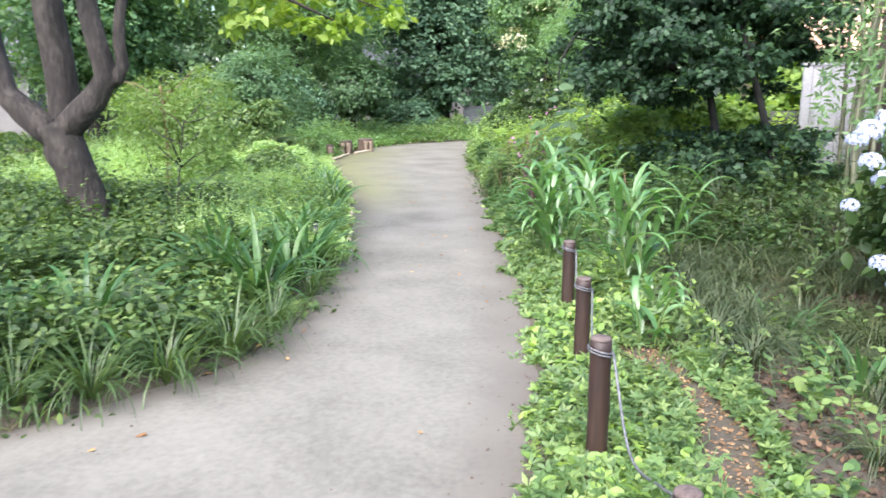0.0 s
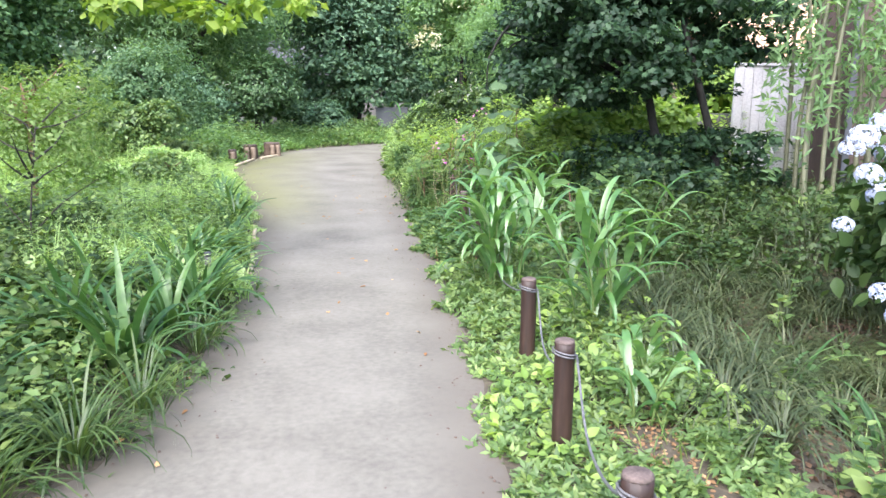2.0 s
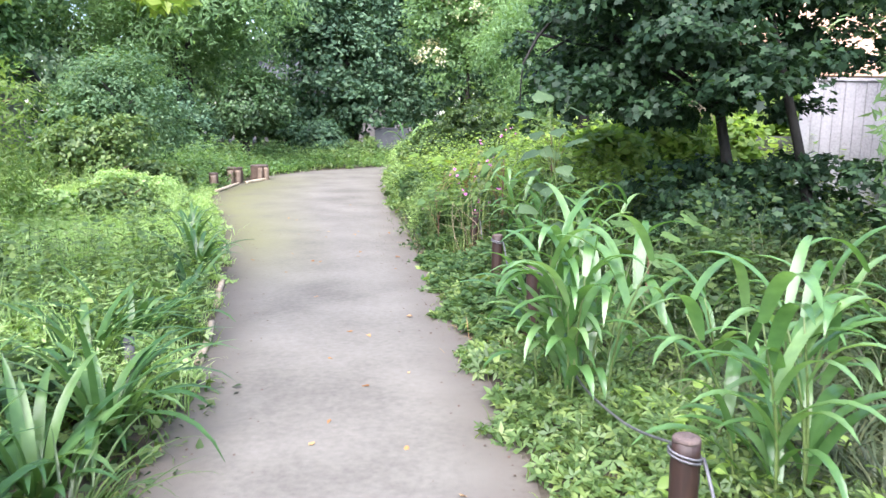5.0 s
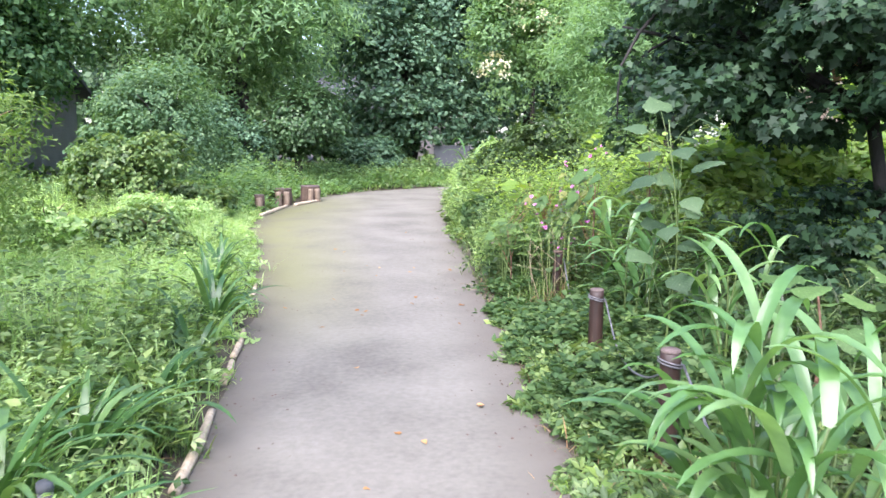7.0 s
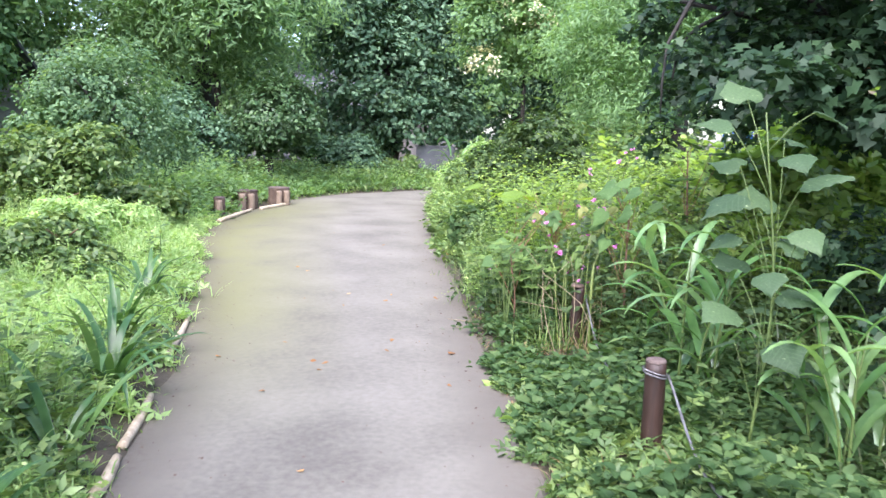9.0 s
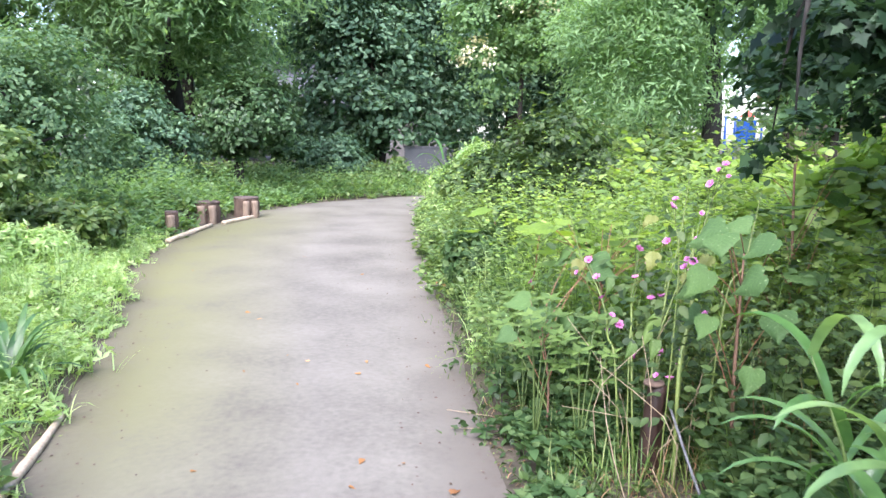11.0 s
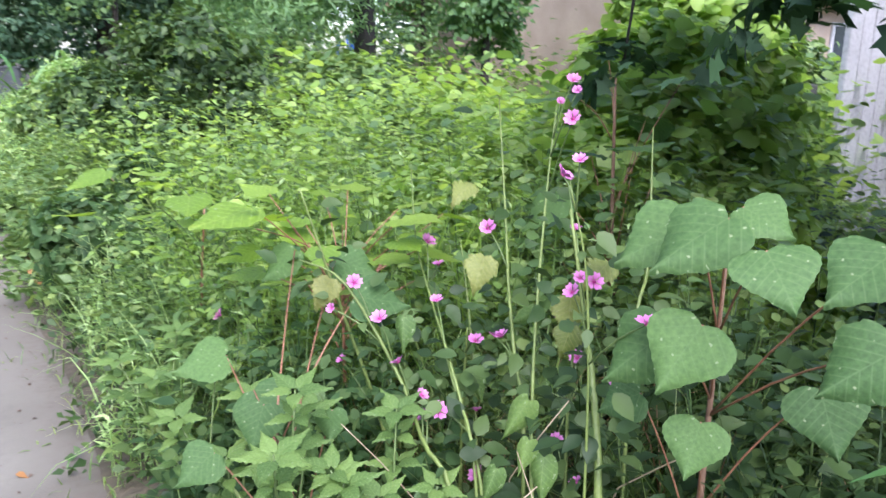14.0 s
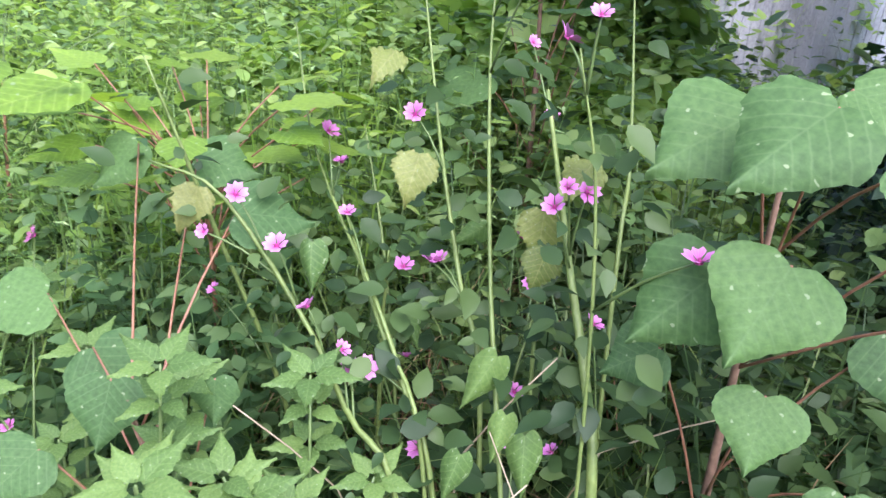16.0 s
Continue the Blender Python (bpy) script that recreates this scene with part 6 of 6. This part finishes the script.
for i, (x, y) in enumerate([(2.9, 1.9), (3.2, 1.6), (2.7, 2.6)]):
    strap_clump((x, y, float(land(x, y)) - 0.01), 14, 0.5, 0.03, 70 + i, "strap-leaved clump in the ditch with yellowing tips", 1.8, group="strap-leaved clumps in the ditch")

# hydrangea above the ditch
hy = tree("hydrangea", (3.95, 3.3, -0.3), "hydrangea bush with round pale blue and white flower heads", "hydrangea", [(0, 0, 0), (-0.05, 0, 0.5), (-0.1, 0, 1.1)], [0.03, 0.025, 0.012],
          [(0.0, 0.0, 1.1, 0.42, 0.5, 0.5), (0.1, 0.1, 0.6, 0.45, 0.5, 0.4), (0.2, 0.1, 1.5, 0.35, 0.4, 0.3)], 1500, 0.12, FINE, L_DARK, TWIG, 5, 0.4, clump=10, spread=0.25)
gh = np.random.default_rng(8)
for x, y, z, r in ((3.48, 3.32, 1.22, 0.10), (3.33, 3.2, 1.16, 0.075), (3.6, 3.3, 1.32, 0.09), (3.4, 3.1, 1.0, 0.085), (3.58, 3.2, 0.86, 0.10), (3.33, 3.2, 0.67, 0.065), (3.47, 2.95, 0.28, 0.075), (3.68, 3.05, 0.1, 0.085), (3.72, 3.4, 1.1, 0.09)):
    n = 90
    d = gh.normal(size=(n, 3))
    d /= np.linalg.norm(d, axis=1)[:, None]
    d = d[d[:, 2] > -0.55]
    pts = np.array([x - 3.95, y - 3.3, z + 0.3]) + d * r * np.array([1, 1, 0.8])
    v4, f4 = [], []
    for a in range(4):
        t_ = np.cross(d, gh.normal(size=3) if a == 0 else axis_)
        axis_ = t_
        v4_, f4_ = leaves(DIAMOND, pts, d + 0.15 * t_, r * 0.3, t_ * (1 if a % 2 else -1) + 0.4 * gh.normal(size=d.shape))
        f4.append(f4_ + sum(map(len, v4)))
        v4.append(v4_)
    hang("flower_head", mesh_of("flower_head", np.vstack(v4), np.vstack(f4), BLUEWHITE), hy, "round pale blue and white flower head")

# ---- built things ----
POSTS = [(1.14, -0.63, 0.41), (1.03, 0.26, 0.565), (1.125, 1.48, 0.507), (1.165, 2.53, 0.51), (1.18, 4.94, 0.555), (1.17, 6.38, 0.505), (1.19, 8.09, 0.47)]


def post(at, height, broken=False):
    """A round brown stake with a chamfered, weathered head."""
    t = thing("rope_post", at, "broken brown wooden stake with a rotten top" if broken else "dark brown wooden stake with a wire rope tied round it", "post", "stakes along the path")
    r = 0.043
    tube("stake", [(0, 0, -0.15), (0.004, 0.002, height * 0.5), (0.002 if not broken else 0.02, 0, height - 0.012)], (r, r * 0.99, r * 0.97 if not broken else r * 0.8), POSTM, t, n=12, sides=16, rough=0.03 if not broken else 0.12)
    tube("head", [(0.002, 0, height - 0.014), (0.002, 0, height - 0.004), (0.002, 0, height)], (r * 0.97, r * 0.93, r * 0.8), POSTTOP if not broken else LOGTOP, t, "weathered paler cut end", n=4, sides=16, rough=0.02)
    if not broken:
        for dz in (0.05, 0.062):
            a = np.linspace(0, 2 * math.pi, 14)
            tube("tie", [(1.1 * r * math.cos(q), 1.1 * r * math.sin(q), height - dz - 0.012 * math.cos(q)) for q in a], (0.004, 0.004), ROPE, t, "grey wire tie", n=26, sides=5)
    return t


for i, (x, y, h) in enumerate(POSTS):
    post((x, y, 0.03), h - 0.03, i == 6)
for (x0, y0, h0), (x1, y1, h1) in zip(POSTS[:-1], POSTS[1:]):
    sag = 0.16 + 0.04 * (y1 - y0)
    rp = thing("wire_rope", (x0, y0, 0), "slack grey wire rope strung between two stakes", "rope", "ropes between the stakes")
    tube("strand", [(0.048, 0.02, h0 - 0.06), ((x1 - x0) * 0.3 + 0.03, (y1 - y0) * 0.3, (h0 + h1) / 2 - 0.05 - sag * 0.85), ((x1 - x0) * 0.65 + 0.03, (y1 - y0) * 0.65, (h0 + h1) / 2 - 0.06 - sag), (x1 - x0 + 0.048, y1 - y0 - 0.02, h1 - 0.06)], (0.0055, 0.0055), ROPE, rp, n=24, sides=6)


def log_stool(at, r, h, front):
    """A squat dark stump faced with slimmer upright pale logs."""
    t = thing("log_stool", at, "squat dark stump faced with slim upright pale logs", "log", "log stools beside the path")
    tube("stump", [(0, 0, -0.05), (0.005, 0, h * 0.5), (0, 0.004, h - 0.02)], (r * 1.06, r, r * 0.99), LOGTOP, t, n=8, sides=14, rough=0.06)
    tube("top", [(0, 0.004, h - 0.022), (0, 0.004, h - 0.008), (0, 0.004, h)], (r * 1.02, r * 1.0, r * 0.9), POSTTOP, t, "weathered end grain", n=4, sides=14, rough=0.04)
    for dx, q in front:
        y0 = -math.sqrt(max(0.0, r * r * 1.15 - dx * dx)) - q * 0.8
        tube("log", [(dx, y0, -0.05), (dx + 0.004, y0, h * 0.5), (dx, y0, h * 0.84)], (q * 1.05, q, q * 0.95), LOGSIDE, t, "pale bleached upright log", n=6, sides=9, rough=0.06)
    return t


for x, y, r, h, front in [(-2.9, 16.75, 0.19, 0.33, [(-0.02, 0.06), (0.13, 0.055)]), (-2.5, 17.6, 0.2, 0.33, [(0.05, 0.05), (0.17, 0.055)]), (-3.05, 15.55, 0.09, 0.3, [(0.03, 0.055)])]:
    log_stool((x, y, 0.0), r, h, front)


def edging_pole(a, b, r):
    t = thing("edging_pole", (*a, 0.0), "bleached round timber edging the path, half rotten", "log", "timber edging")
    d = np.array([b[0] - a[0], b[1] - a[1], 0])
    tube("pole", [(0, 0, r * 0.8), d * 0.5 + [0.012, 0, r * 0.85], d + [0, 0, r * 0.7]], (r, r * 1.05, r * 0.8), PALEWOOD, t, n=14, sides=9, rough=0.1)


for a_, b2, r_ in (((-0.76, 4.75), (-0.88, 5.62), 0.024), ((-0.95, 6.05), (-1.01, 6.45), 0.024), ((-1.03, 6.55), (-1.14, 7.2), 0.022), ((-1.27, 7.75), (-1.46, 8.85), 0.022), ((-2.8, 14.6), (-2.72, 16.3), 0.035), ((-2.6, 16.5), (-2.3, 17.6), 0.035)):
    edging_pole(a_, b2, r_)
pipe = thing("ground_pipe", (-0.94, 4.18, 0.05), "short grey plastic pipe standing in the strap leaves", "pipe")
tube("pipe", [(0, 0, 0), (0, 0, 0.12), (0, 0, 0.26)], (0.024, 0.024), BLOCK, pipe, n=4, sides=12)
tube("cap", [(0, 0, 0.255), (0, 0, 0.27), (0, 0, 0.285)], (0.026, 0.026, 0.024), GREYPANEL, pipe, n=3, sides=12)

lamp = thing("ground_pipe", (-3.7, 14.0, 0.05), "grey plastic pipe with a dark cap beside the weeds", "pipe")
tube("pipe", [(0, 0, 0), (0, 0, 0.2), (0, 0, 0.3)], (0.035, 0.035), BLOCK, lamp, n=4, sides=12)
tube("cap", [(0, 0, 0.295), (0, 0, 0.32), (0, 0, 0.35)], (0.055, 0.055, 0.05), GREYPANEL, lamp, n=3, sides=12)

# fallen twigs and leaves on the path
for a_, m_, b2 in (((0.86, 8.78), (0.66, 8.86), (0.42, 8.96)), ((0.84, 8.74), (0.7, 8.7), (0.43, 8.72))):
    tw = thing("fallen_twig", (*a_, 0.014), "thin bleached stalk lying over the path's edge", "twig", "twigs on the path")
    tube("twig", [(0, 0, 0.01), (m_[0] - a_[0], m_[1] - a_[1], 0.006), (b2[0] - a_[0], b2[1] - a_[1], 0.003)], (0.0035, 0.003, 0.0015), DRYSTEM, tw, n=9, sides=5)
FALLEN = heart_mesh("fallen_leaf", leaf_mat("fallen_leaf_brown", (0.2, 0.09, 0.03), (0.36, 0.19, 0.07), (0.5, 0.32, 0.16), 0.8, 0.05, True), 0.3, 0.05)
gl = np.random.default_rng(17)
spots = [(1.0, 5.66, 0.09), (1.15, 5.25, 0.11), (0.4, 8.05, 0.05), (0.32, 9.7, 0.04), (-0.4, 9.75, 0.04), (-1.05, 11.0, 0.04), (-0.42, 7.85, 0.05), (0.0, 8.1, 0.03), (0.45, 5.75, 0.04), (-0.74, 1.7, 0.05), (-0.9, 1.2, 0.05)]
spots += [(float(gl.uniform(0.5, 0.75)), float(gl.uniform(11.9, 12.7)), float(gl.uniform(0.07, 0.13))) for _ in range(12)]
spots += [(float(gl.uniform(left_x(q) + 0.1, right_x(q) - 0.05)), float(q), float(gl.uniform(0.02, 0.045))) for q in gl.uniform(0.2, 15, 34)]
for x, y, s_ in spots:
    fl = new("fallen_leaf", FALLEN)
    fl.matrix_basis = leaf_pose((x, y, 0.022), (gl.normal(0, 0.15), gl.normal(0, 0.15), 1), (gl.normal(), gl.normal(), 0), s_)
    tagged(fl, "small brown fallen leaf lying on the sandy path", "leaf", "fallen leaves on the path")
px_, py_ = scatter(5200, -3.0, 1.1, -1.5, 16, lambda x, y: (x > left_x(y) - 0.05) & (x < right_x(y) + 0.05))
edge_ = np.minimum(px_ - left_x(py_), right_x(py_) - px_)
kp = rng.random(len(px_)) < np.clip(0.5 - edge_, 0.06, 0.5) * 2
px_, py_ = px_[kp], py_[kp]
PEBBLE = (np.array([(1, 0, 0), (0, 1, 0), (-1, 0, 0), (0, -1, 0), (0.1, 0.1, 0.6)]) * 0.5, np.array([(0, 1, 4), (1, 2, 4), (2, 3, 4), (3, 0, 4)]))
tagged(new("path_grit", mesh_of("path_grit", *leaves(PEBBLE, np.stack([px_, py_, np.full(len(px_), 0.012)], -1), np.stack([rng.normal(0, 0.2, len(px_)), rng.normal(0, 0.2, len(px_)), np.ones(len(px_))], -1), rng.uniform(0.005, 0.02, len(px_))), LOGTOP)), "dark crumbs of soil and bark along the path", "grit", kind="stuff")


# walls and houses beyond the planting
def panel_wall(name, x0, x1, y, z1, step, mat, label, every=1):
    t = thing(name, (x0, y, 0), label, "wall")
    for i in range(int(round((x1 - x0) / step))):
        x, e = i * step, min((i + 1) * step - 0.006, x1 - x0)
        part("panel", box(bmesh.new(), (x, 0.004 * (i % 2), 0), (e, 0.05, z1), 0.006), mat, t)
        if i % every == 0:
            part("post", box(bmesh.new(), (e - 0.03, 0.055, 0), (e + 0.04, 0.12, z1 + 0.03), 0.006), GREYPANEL, t)
    part("coping", box(bmesh.new(), (-0.03, -0.02, z1 + 0.003), (x1 - x0 + 0.03, 0.08, z1 + 0.05), 0.008), mat, t)
    return t


panel_wall("panel_fence", 5.9, 11.0, 10.6, 1.95, 0.15, WHITEWALL, "stained white boarded fence behind the vines", 6)
blk = thing("block_wall", (4.7, 11.2, 0), "low grey concrete block wall behind the bamboo", "wall")
for r_ in range(6):
    for c_ in range(4):
        o_ = 0.2 if r_ % 2 else 0.0
        part("block", box(bmesh.new(), (c_ * 0.4 + o_, 0, r_ * 0.2), (c_ * 0.4 + o_ + 0.392, 0.15, r_ * 0.2 + 0.192), 0.006), BLOCK, blk)
panel_wall("board_fence", -0.1, 1.0, 25.8, 1.0, 0.55, GREYPANEL, "weathered grey board fence at the path's end")


def house(at, w_, d_, wall_h, ridge, wall_mat, roof_mat, label, windows):
    """A low gabled house: walls, pitched roof with an overhang, framed windows."""
    t = thing("house", at, label, "house")
    part("wall", box(bmesh.new(), (0, 0, 0), (w_, d_, wall_h), 0.01), wall_mat, t)
    for sgn in (0, 1):
        bm = bmesh.new()
        y0, y1 = (-0.5, d_ / 2) if sgn == 0 else (d_ + 0.5, d_ / 2)
        zs = wall_h - 0.5 * (ridge - wall_h) / (d_ / 2)
        q = [bm.verts.new(p) for p in ((-0.4, y0, zs), (w_ + 0.4, y0, zs), (w_ + 0.4, y1, ridge), (-0.4, y1, ridge), (-0.4, y0, zs + 0.12), (w_ + 0.4, y0, zs + 0.12), (w_ + 0.4, y1, ridge + 0.12), (-0.4, y1, ridge + 0.12))]
        for f_ in ((0, 1, 2, 3), (4, 5, 6, 7), (0, 1, 5, 4), (1, 2, 6, 5), (2, 3, 7, 6), (3, 0, 4, 7)):
            bm.faces.new([q[k] for k in f_])
        bmesh.ops.recalc_face_normals(bm, faces=bm.faces)
        part("roof", bm, roof_mat, t)
        for k in range(int(w_ / 0.45)):
            xk = -0.3 + k * 0.45
            tube("roof_batten", [(xk, y0, zs + 0.13), (xk, (y0 + y1) / 2, (zs + ridge) / 2 + 0.13), (xk, y1, ridge + 0.13)], (0.03, 0.03), roof_mat, t, n=3, sides=6)
    for x0, z0, x1, z1 in windows:
        wn_ = part("window", box(bmesh.new(), (x0, -0.04, z0), (x1, -0.003, z1), 0.006), WHITEWALL, t, "white window frame")
        part("pane", box(bmesh.new(), (x0 + 0.06, -0.05, z0 + 0.06), ((x0 + x1) / 2 - 0.02, -0.043, z1 - 0.06)), DARKGLASS, wn_)
        part("pane", box(bmesh.new(), ((x0 + x1) / 2 + 0.02, -0.05, z0 + 0.06), (x1 - 0.06, -0.043, z1 - 0.06)), DARKGLASS, wn_)
    return t


shed = thing("shed", (6.5, 8.45, 0), "brown boarded shed beside the panel fence", "shed")
part("wall", box(bmesh.new(), (0, 0.02, 0), (2.6, 1.0, 3.1), 0.01), BROWNWOOD, shed)
for k in range(19):
    part("board", box(bmesh.new(), (-0.01, -0.005 - 0.004 * (k % 2), k * 0.163), (2.61, 0.018, k * 0.163 + 0.158), 0.004), BROWNWOOD, shed)
part("corner_board", box(bmesh.new(), (-0.03, -0.03, 0), (0.06, -0.012, 3.1), 0.004), GREYPANEL, shed, "grey corner trim")
part("roof", box(bmesh.new(), (-0.15, -0.2, 3.105), (2.75, 1.15, 3.19), 0.01), GREYPANEL, shed)
house((8.1, 14.6, 0), 6.5, 7.0, 2.5, 4.3, BEIGE, ROOFM, "low beige-walled house with a peach-coloured roof", [(0.8, 0.9, 2.3, 2.0), (3.6, 0.9, 5.2, 2.0)])
house((-5.2, 35.5, 0), 5.5, 5.0, 2.7, 4.4, PALEWALL, GREYPANEL, "pale house glimpsed under the far trees", [(1.0, 0.9, 2.2, 2.0), (3.2, 0.9, 4.4, 2.0)])
house((-16.5, 20.5, 0), 5.5, 5.0, 2.6, 4.2, PALEWALL, GREYPANEL, "pale house beyond the bank's trees", [(1.0, 0.9, 2.2, 2.0), (3.2, 0.9, 4.4, 2.0)])

# a play frame in blue and red, seen through the leaves
play = thing("play_frame", (16.4, 44.0, 0), "blue and red plastic play frame behind the trees", "play equipment")
for x, y in ((0, 0), (1.4, 0), (0, 1.2), (1.4, 1.2)):
    tube("post", [(x, y, 0), (x, y, 1.4), (x, y, 2.6)], (0.06, 0.06), BLUEP, play, n=4, sides=10)
part("deck", box(bmesh.new(), (-0.05, -0.05, 1.1), (1.45, 1.25, 1.2), 0.02), BLUEP, play)
part("side_panel", box(bmesh.new(), (0.06, -0.06, 1.25), (1.1, -0.01, 2.4), 0.02), BLUEP, play)
bm = bmesh.new()
bmesh.ops.create_cone(bm, segments=4, radius1=0.5, radius2=0.1, depth=0.3, cap_ends=True, matrix=Matrix.Translation((0.9, 0.6, 2.7)) @ Matrix.Rotation(radians(45), 4, "Z"))
part("roof", bm, REDP, play, "red pyramid roof")
bm = bmesh.new()
q = [bm.verts.new(p) for p in ((-0.05, 0.3, 1.25), (-0.05, 0.9, 1.25), (-2.0, 0.9, 0.2), (-2.0, 0.3, 0.2))]
f_ = bm.faces.new(q)
bmesh.ops.solidify(bm, geom=[f_], thickness=0.06)
part("slide", bm, BLUEP, play)
